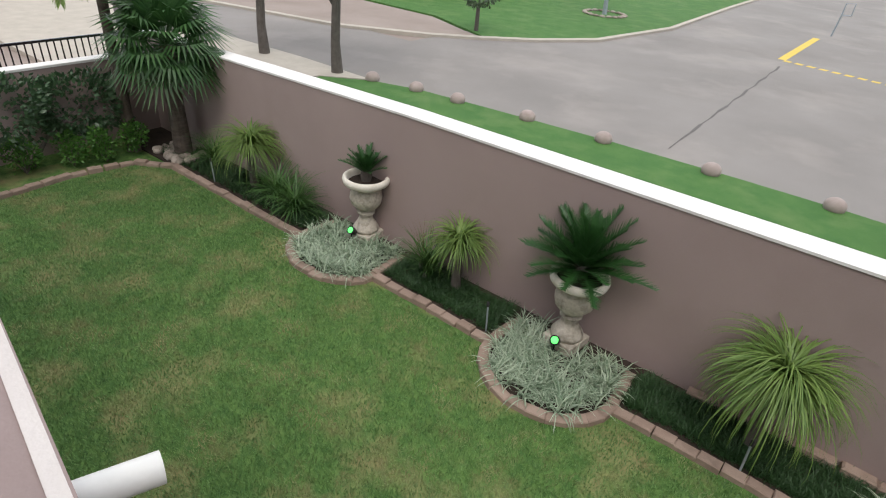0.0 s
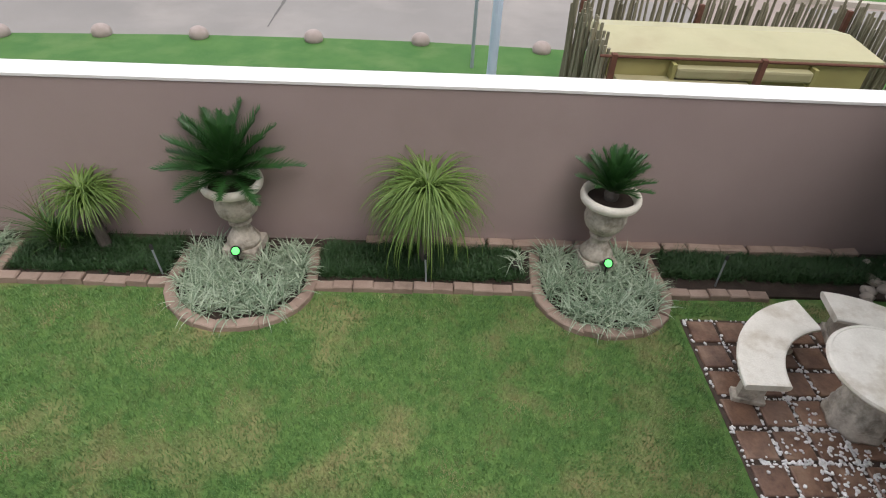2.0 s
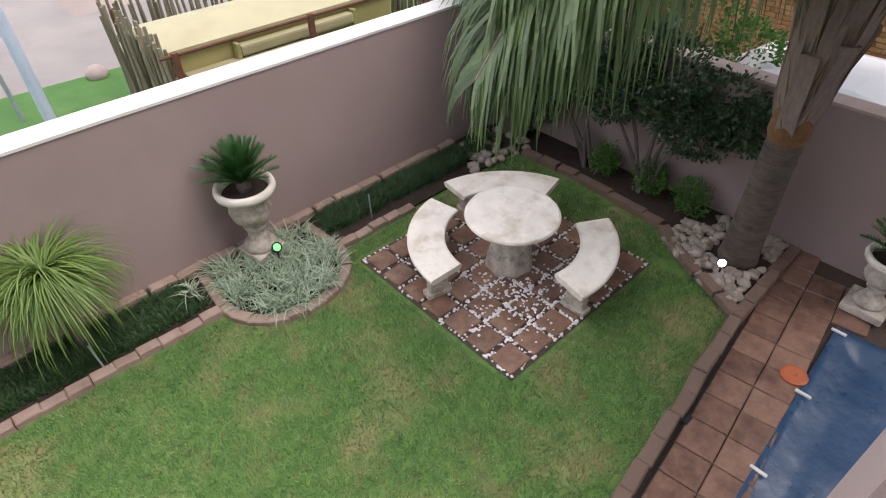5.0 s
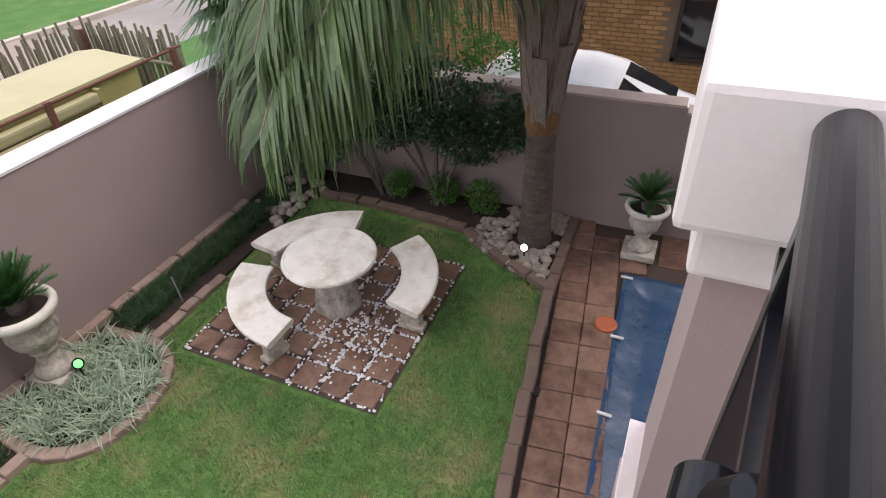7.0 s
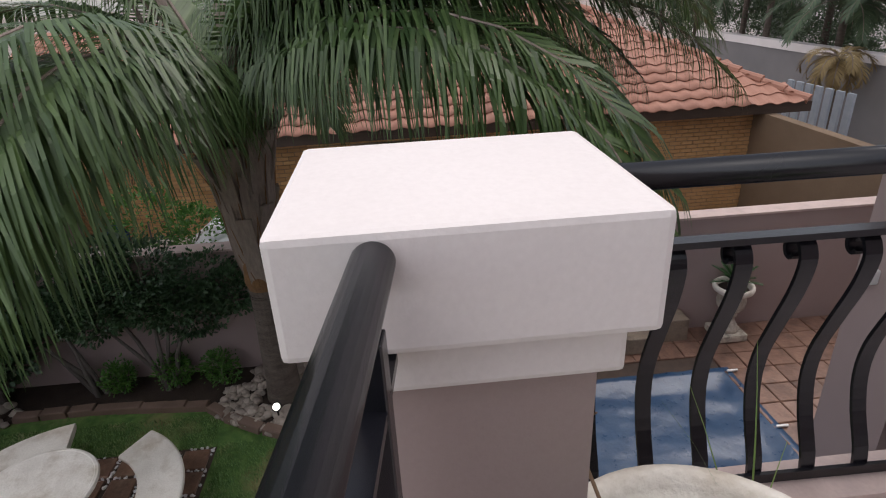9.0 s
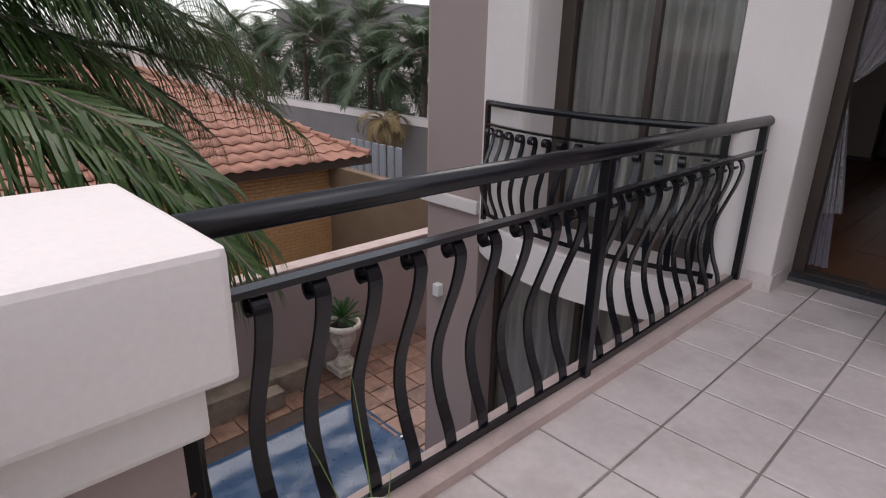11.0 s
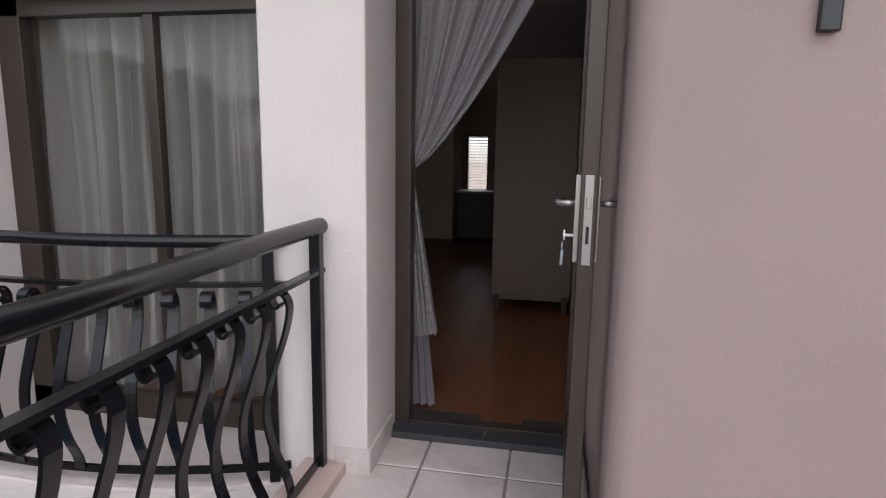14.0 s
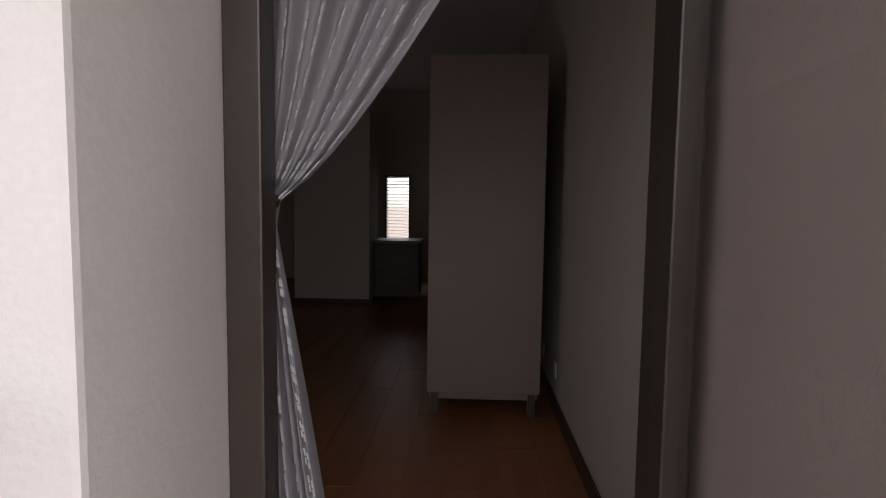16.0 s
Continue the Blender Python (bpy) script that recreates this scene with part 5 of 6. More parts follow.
part("ledge", box(SIDE_X, -3.1, 0, -5.33, .2, .34, .015), SANDSTONE, led)
part("block", box(-5.33, -.75, .02, -5.1, -.35, .26, .02), SANDSTONE, led)
part("block", box(-5.33, -2.4, .02, -5.1, -2.0, .26, .02), SANDSTONE, led)

# ---- neighbour's house beyond the side wall ----
nh = thing("neighbour_house", "golden face-brick house with a terracotta tiled roof", "house", pose(0, 0, -0.1))
part("wall", boxes([(-16, -11.5, 0, -9.3, 3.4, 2.5)]), MORTAR, nh)
bk = brick_mesh("brick", .212, .062, .022, BRICK, .005)
fwd = Matrix.Rotation(radians(90), 4, 'X')
pl = []
for row in range(33):
    for k in range(59):
        y = -9.9 + k * .225 + (row % 2) * .1125
        z = .04 + row * .075
        if (-4.35 < y < -3.0 and 1.05 < z < 2.2):
            continue
        pl.append((y, z))
pl.sort(key=lambda q: abs(q[0] + 5.6) + abs(q[1] - 1.5) * .8)
pieces(nh, "brick", [bk], [Matrix.Translation((-9.305, y, z)) @ Matrix.Rotation(radians(90), 4, 'Z') @ fwd for y, z in pl], 300)
win = part("window", boxes([(-9.3, -4.15, 1.1, -9.24, -4.08, 2.15), (-9.3, -3.1, 1.1, -9.24, -3.03, 2.15), (-9.3, -4.15, 1.1, -9.24, -3.03, 1.17), (-9.3, -4.15, 2.08, -9.24, -3.03, 2.15), (-9.3, -3.63, 1.1, -9.24, -3.57, 2.15)]), BRONZE, nh)
part("pane", box(-9.31, -4.08, 1.17, -9.28, -3.1, 2.08), DARK_GLASS, win)
part("eave", boxes([(-9.3, -12, 2.32, -8.95, 4.0, 2.42), (-9.0, -12, 2.3, -8.93, 4.0, 2.48)]), SKIRT, nh)


def roof_tile_mesh():
    n = 8
    vs, fs = [], []
    for k in range(n + 1):
        x = -.165 + .33 * k / n
        h = .022 * math.cos(2 * math.pi * (k / n) * 1.0) + .022
        for y, zz in ((0, .012), (.36, -.012)):
            vs += [(x, y, h + zz), (x, y, h + zz - .014)]
    for k in range(n):
        a = 4 * k
        fs += [(a, a + 4, a + 6, a + 2), (a + 1, a + 3, a + 7, a + 5), (a, a + 1, a + 5, a + 4), (a + 2, a + 6, a + 7, a + 3)]
    return mesh_of("roof_tile", vs, fs, ROOF, True)


rt = roof_tile_mesh()
SL = radians(21)
slope = Matrix.Rotation(radians(90), 4, 'Z') @ Matrix.Rotation(SL, 4, 'X')
pl = []
for row in range(14):
    d = row * .33
    for k in range(46):
        y = -11.2 + k * .33
        if y > 4.0 - d * math.cos(SL) * .75:
            continue
        pl.append((row, y, Matrix.Translation((-8.9 - d * math.cos(SL), y, 2.46 + d * math.sin(SL))) @ slope))
pl.sort(key=lambda q: abs(q[1] + 2.5) + q[0] * .3)
tr = part("roof", boxes([(-12.9, -11.4, 2.44, -12.7, .2, 3.9)]), ROOF, nh)
sv = [(-8.95, -11.4, 2.43), (-8.95, 3.95, 2.43), (-13.2, .8, 4.05), (-13.2, -11.4, 4.05), (-17.4, -11.4, 2.43), (-17.4, 3.95, 2.43)]
obj("roof_deck", sv, [(0, 1, 2, 3), (1, 5, 2), (3, 2, 5, 4), (0, 3, 4)], MORTAR, tr)
pieces(tr, "roof_tile", [rt], [m for _, _, m in pl], 300)
# hip end facing away, with ridge caps
hip = []
for row in range(12):
    d = row * .33
    for k in range(26):
        x = -17.2 + k * .33
        if x > -9.0 - d or x < -17.2 + d:
            continue
        hip.append(Matrix.Translation((x, 4.0 - d * .74, 2.46 + d * .38)) @ Matrix.Rotation(radians(180), 4, 'Z') @ Matrix.Rotation(radians(27), 4, 'X'))
pieces(tr, "roof_tile", [rt], hip, 0)
caps = [tube([(-8.95 - 4.2 * u, 3.95 - 3.1 * u, 2.5 + 1.62 * u), (-8.95 - 4.2 * (u + .085), 3.95 - 3.1 * (u + .085), 2.47 + 1.62 * (u + .085))], [.1, .085], 10) for u in [i / 12 for i in range(12)]]
for cp in caps:
    obj("hip_tile", *cp, ROOF, tr)
caps = [tube([(-13.2, .8 - .35 * i, 4.12), (-13.2, .43 - .35 * i, 4.1)], [.1, .085], 10) for i in range(33)]
for cp in caps:
    obj("ridge_tile", *cp, ROOF, tr)
part("wing_wall", boxes([(-9.3, 3.15, 0, -5.95, 3.35, 2.3)]), BROWNWALL, nh)
tagged(part("driveway_paving", box(-9.2, -30, -.3, SIDE_X - .25, 20, -.06), DIRT), "dusty paved drive beside the neighbour's house", "driveway", kind="structure")
pot = thing("plant_pot", "round glazed blue pot on a ledge", "pot", pose(-8.95, -8.7, .55))
obj("pot", *lathe([(.001, 0), (.13, 0), (.22, .12), (.23, .25), (.17, .36), (.19, .4), (.16, .4), (.001, .33)], 24), surface("blue_glaze", (.02, .06, .13), (.04, .1, .2), 4, .25, .05, 40), pot, smooth=True)
tagged(part("ledge", box(-9.27, -9.3, -.1, -8.7, -6.9, .55, .02), STONE), "pale stone ledge along the brick wall", "ledge", kind="structure")

# parked car
car = thing("car", "white hatchback parked behind the boundary wall", "car", pose(-7.35, -5.25, -.06))
prof = [(-1.85, .3), (-1.95, .55), (-1.9, .9), (-1.72, 1.08), (-1.3, 1.4), (-.7, 1.5), (.1, 1.5), (.55, 1.42), (1.4, 1.02), (1.85, .9), (2.05, .72), (2.1, .45), (2.0, .3)]
vs, fs, q = [], [], len(prof)
cols = ((-.82, .0), (-.8, .0), (-.6, .05), (0, .07), (.6, .05), (.8, .0), (.82, .0))
for k, (x, up) in enumerate(cols):
    for y, z in prof:
        inset = .12 if z > 1.0 and k in (0, 6) else 0.0
        vs.append((x - math.copysign(inset, x) if inset else x, y, z - (.1 if k in (0, 6) and z > 1.3 else 0) + (up if z > .8 else 0)))
for k in range(len(cols) - 1):
    for j in range(q):
        a, b = k * q + j, k * q + (j + 1) % q
        fs.append((a, b, b + q, a + q))
fs += [tuple(range(q))[::-1], tuple((len(cols) - 1) * q + j for j in range(q))]
obj("body", vs, fs, CAR, car, smooth=False)
obj("windscreen", [(-.6, .62, 1.455), (.6, .62, 1.455), (.68, 1.36, 1.1), (-.68, 1.36, 1.1), (-.6, .6, 1.42), (.6, .6, 1.42), (.68, 1.34, 1.06), (-.68, 1.34, 1.06)], [(0, 1, 2, 3), (0, 4, 5, 1), (1, 5, 6, 2), (2, 6, 7, 3), (3, 7, 4, 0)], DARK_GLASS, car)
for s in (-1, 1):
    obj("side_window", [(s * .815, -1.5, 1.02), (s * .815, 1.2, 1.0), (s * .72, .5, 1.33), (s * .72, -1.1, 1.33), (s * .79, -1.5, 1.02), (s * .79, 1.2, 1.0), (s * .7, .5, 1.33), (s * .7, -1.1, 1.33)], [(0, 1, 2, 3), (0, 4, 5, 1), (1, 5, 6, 2), (2, 6, 7, 3), (3, 7, 4, 0)], DARK_GLASS, car)
    for y in (-1.25, 1.35):
        w = obj("wheel", *moved(tube([(0, 0, 0), (.18, 0, 0)], .31, 20), pose(s * .72 - .09, y, .31)), RUBBER, car)
        obj("rim", *moved(tube([(0, 0, 0), (.2, 0, 0)], .19, 14), pose(s * .72 - .1, y, .31)), GALV, w)

# far boundary wall, houses and palms
tagged(part("far_wall", boxes([(-24, 9.5, -.2, -7, 9.8, 2.1)]), GREYWALL), "grey plastered wall behind the neighbour's roof", "wall", kind="structure")
tagged(part("far_coping", boxes([(-24, 9.45, 2.1, -7, 9.85, 2.35)]), CREAM), "pale band along the grey wall", "coping", kind="structure")
fh = thing("house", "grey house with a chimney behind the palms", "house", pose(0, 0, 0))
part("wall", box(-46, 20, -.1, -27, 28, 5.6), CREAM, fh)
part("roof", boxes([(-46.5, 19.5, 5.6, -26.5, 28.5, 5.95), (-44, 21, 5.95, -29, 27, 7.2)], .25), GREYWALL, fh)
part("chimney", box(-35, 19.4, 0, -32.4, 21, 8.7, .03), GREYWALL, fh)
part("chimney_cap", box(-35.2, 19.2, 8.7, -32.2, 21.2, 8.95, .03), CREAM, fh)
for k in range(7):
    x = -11.2 - k * .35
    tagged(part("fence_panel", box(x, 6.5, -.1, x + .22, 6.56, 2.0, .01), GALV), "grey upright steel fence panel", "fence", "steel fence panels")
for k, (x, y, h, c, L) in enumerate(((-20.6, 10.4, 4.6, 28, 2.8), (-16.8, 10.4, 3.6, 28, 2.6), (-26.3, 10.6, 4.0, 28, 2.9), (-23.5, 11.2, 4.9, 26, 3.0), (-14.6, 10.6, 4.3, 28, 2.6), (-30.0, 10.6, 4.4, 26, 3.0), (-18.8, 11.4, 5.3, 20, 2.8), (-34.5, 9.0, 4.4, 20, 3.2), (-12.4, 10.6, 4.3, 20, 2.6), (-10, 10.6, 4.6, 18, 2.6))):
    feather_palm(x, y, h, .14, "feather palm beyond the neighbour's roof", c, L, 150 + k, pairs=70, leaf=.66, droop=1.6, boots=False, sag=.4, material=FAR_LEAF, leaf_w=.03, elev=(-.15, 1.4), far=True)
feather_palm(-14.2, 8.5, 2.3, .16, "small palm with dry yellowed fronds by the fence", 16, 1.2, 170, pairs=40, leaf=.4, droop=2.6, boots=False, material=DRY_PALM, leaf_w=.03, elev=(-.6, .8), far=True)
for k, (x, y, z, w) in enumerate(((-17, 12.6, 2.9, 2.6), (-21.5, 12.8, 3.1, 2.8), (-26, 13, 3.2, 3.0), (-31, 13, 3.2, 3.2), (-37, 12, 3.3, 3.6), (-12.5, 12.6, 2.9, 2.6), (-42, 6, 3.4, 3.6), (-31, -1, 3.2, 3.4), (-31, -9, 3.4, 3.6))):
    rr = random.Random(160 + k)
    shrub_tree(x, y, 5, [(rr.uniform(-w, w), rr.uniform(-1.0, 1.0), z - .5 + rr.uniform(-1.2, 1.0), rr.uniform(.7, 1.3), rr.uniform(.8, 1.2), rr.uniform(.5, .9)) for _ in range(13)], 161 + k, "dense green tree beyond the neighbour's roof", 8000, .11, material=FAR_LEAF)

# ---- house: balcony ----
XR = 4.6          # far end of the balcony
RY = -3.63        # line of the front railing
FRONT = [(-.1, -3.26), (.29, -3.26), (.296, -3.66), (.62, -3.872), (1.6, -4.022), (XR, -4.486)]   # splayed front edge of the balcony
sheet("balcony_slab", [*FRONT, (XR, -.62), (.945, -.62), (.945, .33), (-.1, .33)], F - .32, F - .012, TAUPE, "thick taupe plastered balcony slab", "slab")
tagged(part("floor_grout", boxes([(.04, -3.52, F - .012, XR, -.62, F - .004), (.04, -.62, F - .012, .94, .3, F - .004)]), GROUT), "grey grout bed of the balcony floor", "floor", kind="structure")
floor = thing("floor", "balcony floor of pale square ceramic tiles", "floor", kind="structure")
TP, TPY = .3365, .344
tm = [brick_mesh("floor_tile", TP - .01, TPY - .01, .009, TILE, .003)]
pl = []
for i in range(13):
    for j in range(-8, 4):
        x, y = .331 + (i - .5) * TP, -.957 + (j + .5) * TPY
        if y > -.62 and x > .9 or y > .25 or x > XR:
            continue
        pl.append(pose(x, y, F - .0085))
pieces(floor, "floor_tile", tm, pl)
sheet("balcony_curb", [(-.105, -3.24), (.027, -3.24), (.062, -.002), (-.105, -.002)], F - .012, F + .04, SCREED, "pinkish cement edge under the railing", "curb")
sheet("front_ledge", [*FRONT, (XR, -3.5), (.3, -3.5), (.3, -3.2), (-.1, -3.2)], F - .012, F + .014, TAUPE, "taupe painted ledge in front of the railing", "ledge")
sheet("slab_trim", [(1.6, -4.012), (XR, -4.488), (XR, -4.446), (1.6, -3.97)], F - .06, F + .018, CREAM, "cream edge along the slab", "trim")
tagged(part("wall_below", boxes([(-.1, -3.7, -.2, .1, .2, F - .32), (.1, -3.7, -.2, XR, -3.5, F - .32)]), TAUPE), "taupe wall under the balcony", "wall", kind="structure")
# rain spout
sp = thing("rain_spout", "white plastic rain spout cut at a slant", "rain spout")
vs, fs = tube([(2.445, -4.08, F - .165), (2.37, -4.335, F - .185)], .045, 20, False)
vi, fi = tube([(2.445, -4.08, F - .165), (2.37, -4.335, F - .185)], .039, 20, False)
obj("pipe", *merge((vs, fs), (vi, [tuple(reversed(f)) for f in fi]), ([*vs[20:], *vi[20:]], [(k, (k + 1) % 20, 20 + (k + 1) % 20, 20 + k) for k in range(20)])), PLASTIC, sp, smooth=True)
tagged(part("house_front", boxes([(5.2, -3.9, -.2, 8.6, .0, 6.6)]), TAUPE), "taupe house wall beyond the balcony", "wall", kind="structure")

# pillar
pil = thing("pillar", "taupe pillar with a heavy cream stepped cap", "pillar", kind="structure")
part("shaft", box(-.005, -3.665, -.2, .295, -3.245, 4.06), TAUPE, pil)
part("neck", box(-.04, -3.695, 4.055, .335, -3.215, 4.155, .01), CREAM, pil)
part("cap", box(-.082, -3.728, 4.152, .377, -3.182, 4.342, .012), CREAM, pil)


# railings
def baluster_mesh():
    """A flat bar with a belly and a scrolled head; out is -x, the head at the top."""
    prof = [(-.01, .066), (-.022, .12), (-.062, .21), (-.088, .31), (-.084, .41), (-.05, .52), (-.012, .63), (.004, .71), (-.004, .745), (-.022, .762), (-.045, .757), (-.056, .738), (-.05, .719), (-.034, .713), (-.024, .725)]
    fine = []
    for i in range(len(prof) - 1):
        for k in range(3):
            u = k / 3
            p0, p1, p2, p3 = prof[max(i - 1, 0)], prof[i], prof[i + 1], prof[min(i + 2, len(prof) - 1)]
            fine.append(tuple(.5 * (2 * p1[c] + (p2[c] - p0[c]) * u + (2 * p0[c] - 5 * p1[c] + 4 * p2[c] - p3[c]) * u * u + (3 * p1[c] - p0[c] - 3 * p2[c] + p3[c]) * u ** 3) for c in (0, 1)))
    fine.append(prof[-1])
    return mesh_of("baluster", *strap([(x, 0, z) for x, z in fine], .04, .01, (0, 1, 0)), BLACK)


BAL = baluster_mesh()


def railing(name, label, path, posts, bal_at, hand_r=.03, base=F, foot=.012):
    """A rail along a path of (x, y) from its start; out is on the left of the way walked."""
    rl = thing(name, label, "railing", pose(0, 0, base))
    pts = [Vector((x, y, 0)) for x, y in path]
    cum = [0.0]
    for a, b in zip(pts, pts[1:]):
        cum.append(cum[-1] + (b - a).length)

    def at(s):
        for i in range(len(cum) - 1):
            if s <= cum[i + 1] or i == len(cum) - 2:
                u = (s - cum[i]) / (cum[i + 1] - cum[i])
                return pts[i].lerp(pts[i + 1], u), (pts[i + 1] - pts[i]).normalized()
    up = Vector((0, 0, 1))
    obj("handrail", *tube([p + up * .945 for p in pts], hand_r, 20), BLACK, rl, smooth=True)
    obj("middle_rail", *strap([p + up * .786 for p in pts], .016, .036, up), BLACK, rl)
    obj("bottom_rail", *strap([p + up * .062 for p in pts], .03, .012, up), BLACK, rl)
    for s in posts:
        p, d = at(s)
        a = math.degrees(math.atan2(d.y, d.x)) - 90
        b = part("post", box(-.02, -.02, .0, .02, .02, .93, .003), BLACK, rl)
        b.matrix_local = pose(p.x, p.y, foot, 0, 0, a)
    for s in bal_at:
        p, d = at(s)
        ob = new("baluster", BAL)
        ob.parent = rl
        ob.matrix_local = pose(p.x, p.y, .0, 0, 0, math.degrees(math.atan2(d.y, d.x)) - 90)
    return rl, cum[-1]


RB, LB = railing("balcony_railing", "black wrought iron railing with bellied scrolled bars", [(-.045, -3.2), (-.02, -1.6), (-.028, -.001)], (.06, 1.58, 3.16), [.1 + .15 * k for k in range(10)] + [1.71 + .152 * k for k in range(9)])
RA, LA = railing("balcony_railing", "black wrought iron railing along the balcony front", [(XR, RY - .43), (2.0, RY - .145), (.36, RY + .045)], (1.7, 4.16), [.2 + .15 * k for k in range(10)] + [1.83 + .15 * k for k in range(15)], base=F + .055, foot=-.041)
obj("end_ball", *moved(lathe([(.001, -.035), (.02, -.03), (.035, 0), (.02, .03), (.001, .035)], 14), pose(.75, RY - .01, .82)), BLACK, RA)

# ---- house: upper wall with door and bay window ----
DY = .33
TOPZ = 6.4
wr = [(.95 + .06 * (1 - math.cos(radians(9 * k))), -.55 - .06 * math.sin(radians(9 * k))) for k in range(11)]
wr = [(.95, .375), *wr, (XR + .6, -.61), (XR + .6, .375)]
n = len(wr)
tagged(obj("wall_right", [(x, y, F - .3) for x, y in wr] + [(x, y, TOPZ) for x, y in wr], [tuple(range(n))[::-1], tuple(range(n, 2 * n))] + [(i, (i + 1) % n, n + (i + 1) % n, n + i) for i in range(n)], TAUPE),
       "smooth taupe plastered wall with a rounded corner beside the door", "wall", kind="structure")
pier = part("wall_pier", boxes([(-.25, .0, F - .3, .145, .42, TOPZ)], .012), CREAM)
tagged(pier, "cream plastered pier between door and window", "wall", kind="structure")
tagged(part("wall_above_door", boxes([(.145, .28, F + 2.15, .95, .48, TOPZ)]), CREAM), "cream plaster above the door", "wall", kind="structure")
tagged(part("wall_above_window", boxes([(-1.67, .2, F + 1.85, -.25, .5, TOPZ)]), CREAM), "cream plaster above the window", "wall", kind="structure")
# rounded cream pier left of the window
rp = [(-2.1, -.003), (-1.75, -.003), (-1.72, .004), (-1.705, .025), (-1.69, .08), (-1.67, .33), (-1.67, .5), (-2.1, .5)]
n = len(rp)
tagged(obj("wall_window_pier", [(x, y, F - .3) for x, y in rp] + [(x, y, TOPZ) for x, y in rp], [tuple(range(n))[::-1], tuple(range(n, 2 * n))] + [(i, (i + 1) % n, n + (i + 1) % n, n + i) for i in range(n)], CREAM),
       "cream plastered pier with a rounded reveal", "wall", kind="structure")
tagged(part("wall_corner", boxes([(-2.74, .0, -.2, -2.1, 7.5, TOPZ)]), TAUPE), "taupe plastered corner of the house", "wall", kind="structure")
tagged(part("corner_band", box(-2.79, -.05, F - .03, -2.1, .0, F + .08, .01), CREAM), "cream string course on the corner", "trim", kind="structure")
tagged(part("corner_band", box(-2.79, .0, F - .03, -2.742, 7.5, F + .08, .004), CREAM), "cream string course along the side", "trim", kind="structure")
tagged(part("balcony_roof", box(-3.2, -.9, TOPZ, XR + .8, 8, TOPZ + .25), CEIL), "plastered ceiling and roof over the rooms", "ceiling", kind="structure")
skt = thing("skirting", "row of pale ceramic skirting tiles along the wall", "skirting", kind="structure")
for k in range(10):
    x = .995 + k * TP
    part("skirting_tile", box(x + .003 if k else .938, -.622, F, x + TP - .004, -.611, F + .105, .003), TILE, skt)
part("skirting_tile", box(.147, -.0, F, .157, .31, F + .1, .002), TILE, skt)
part("skirting_tile", box(.02, -.012, F, .156, -.001, F + .1, .002), TILE, skt)
part("skirting_tile", box(.938, -.61, F, .948, .3, F + .1, .002), TILE, skt)

# door frame, leaf and sill
FZ = F + .03
tagged(part("door_sill", box(.146, .29, F - .02, .949, .53, FZ, .004), SLATE), "dark slate door sill", "sill", kind="structure")
part("sill_joint", box(.548, .313, FZ - .002, .556, .52, FZ + .0008), GROUT, bpy.data.objects["door_sill"])
dr = tagged(part("door_1", boxes([(.146, .385, FZ, .212, .46, F + 2.15), (.886, .385, FZ, .949, .46, F + 2.15), (.146, .385, F + 2.1, .949, .46, F + 2.15), (.212, .39, FZ, .886, .45, FZ + .012)], .004), BRONZE), "open bronze aluminium glazed door in its frame", "door", kind="structure")
leaf = thing("door_leaf", "open door leaf of bronze aluminium and glass", "door", pose(.915, .31, FZ + .015, 0, 0, 0))
# the leaf stands open: hinge at the frame, lock edge towards the balcony
LW, LH = .825, 2.03
open_m = pose(.902, .378, FZ + .05, 0, 0, -91.7)
leaf.matrix_world = open_m
st = part("leaf_frame", boxes([(0, -.022, 0, .075, .022, LH), (LW - .085, -.022, 0, LW, .022, LH), (.075, -.022, 0, LW - .085, .022, .11), (.075, -.022, LH - .09, LW - .085, .022, LH)], .004), BRONZE, leaf)
part("pane", box(.07, -.004, .1, LW - .08, .004, LH - .08), DOOR_GLASS, leaf).visible_shadow = False
hz = F + 1.087 - FZ - .05
lock = part("lock_plate", box(LW, -.011, hz - .155, LW + .003, .011, hz + .075, .001), STEEL, leaf, "brushed steel lock plate")
part("latch", box(LW + .003, -.006, hz - .01, LW + .012, .006, hz + .022, .002), STEEL, lock)
part("bolt_slot", box(LW + .003, -.004, hz - .1, LW + .0045, .004, hz - .055), RUBBER, lock)
for dz in (.058, -.14):
    obj("screw", *moved(tube([(0, 0, 0), (.002, 0, 0)], .005, 10), pose(LW + .003, 0, hz + dz)), GALV, lock)
for s in (-1, 1):
    bp = part("back_plate", box(LW - .065, s * .022, hz - .15, LW - .025, s * .03, hz + .07, .003), STEEL, leaf)
    obj("handle", *tube([(LW - .045, s * .03, hz), (LW - .045, s * .065, hz), (LW - .065, s * .078, hz), (LW - .16, s * .075, hz), (LW - .175, s * .068, hz)], .009, 10), STEEL, bp, "brushed steel lever handle", smooth=True)
key = obj("key", *merge(moved(tube([(0, 0, 0), (0, -.004, 0)], .014, 14), pose(LW - .045, -.055, hz - .085)), tube([(LW - .045, -.03, hz - .085), (LW - .045, -.06, hz - .085)], .004, 6)), PLASTIC, leaf, "key in the lock with a hanging key")
obj("hanging_key", *merge(moved(tube([(0, 0, 0), (0, -.003, 0)], .013, 12), pose(LW - .045, -.06, hz - .115)), tube([(LW - .045, -.06, hz - .125), (LW - .043, -.062, hz - .165)], .004, 5)), GALV, key)

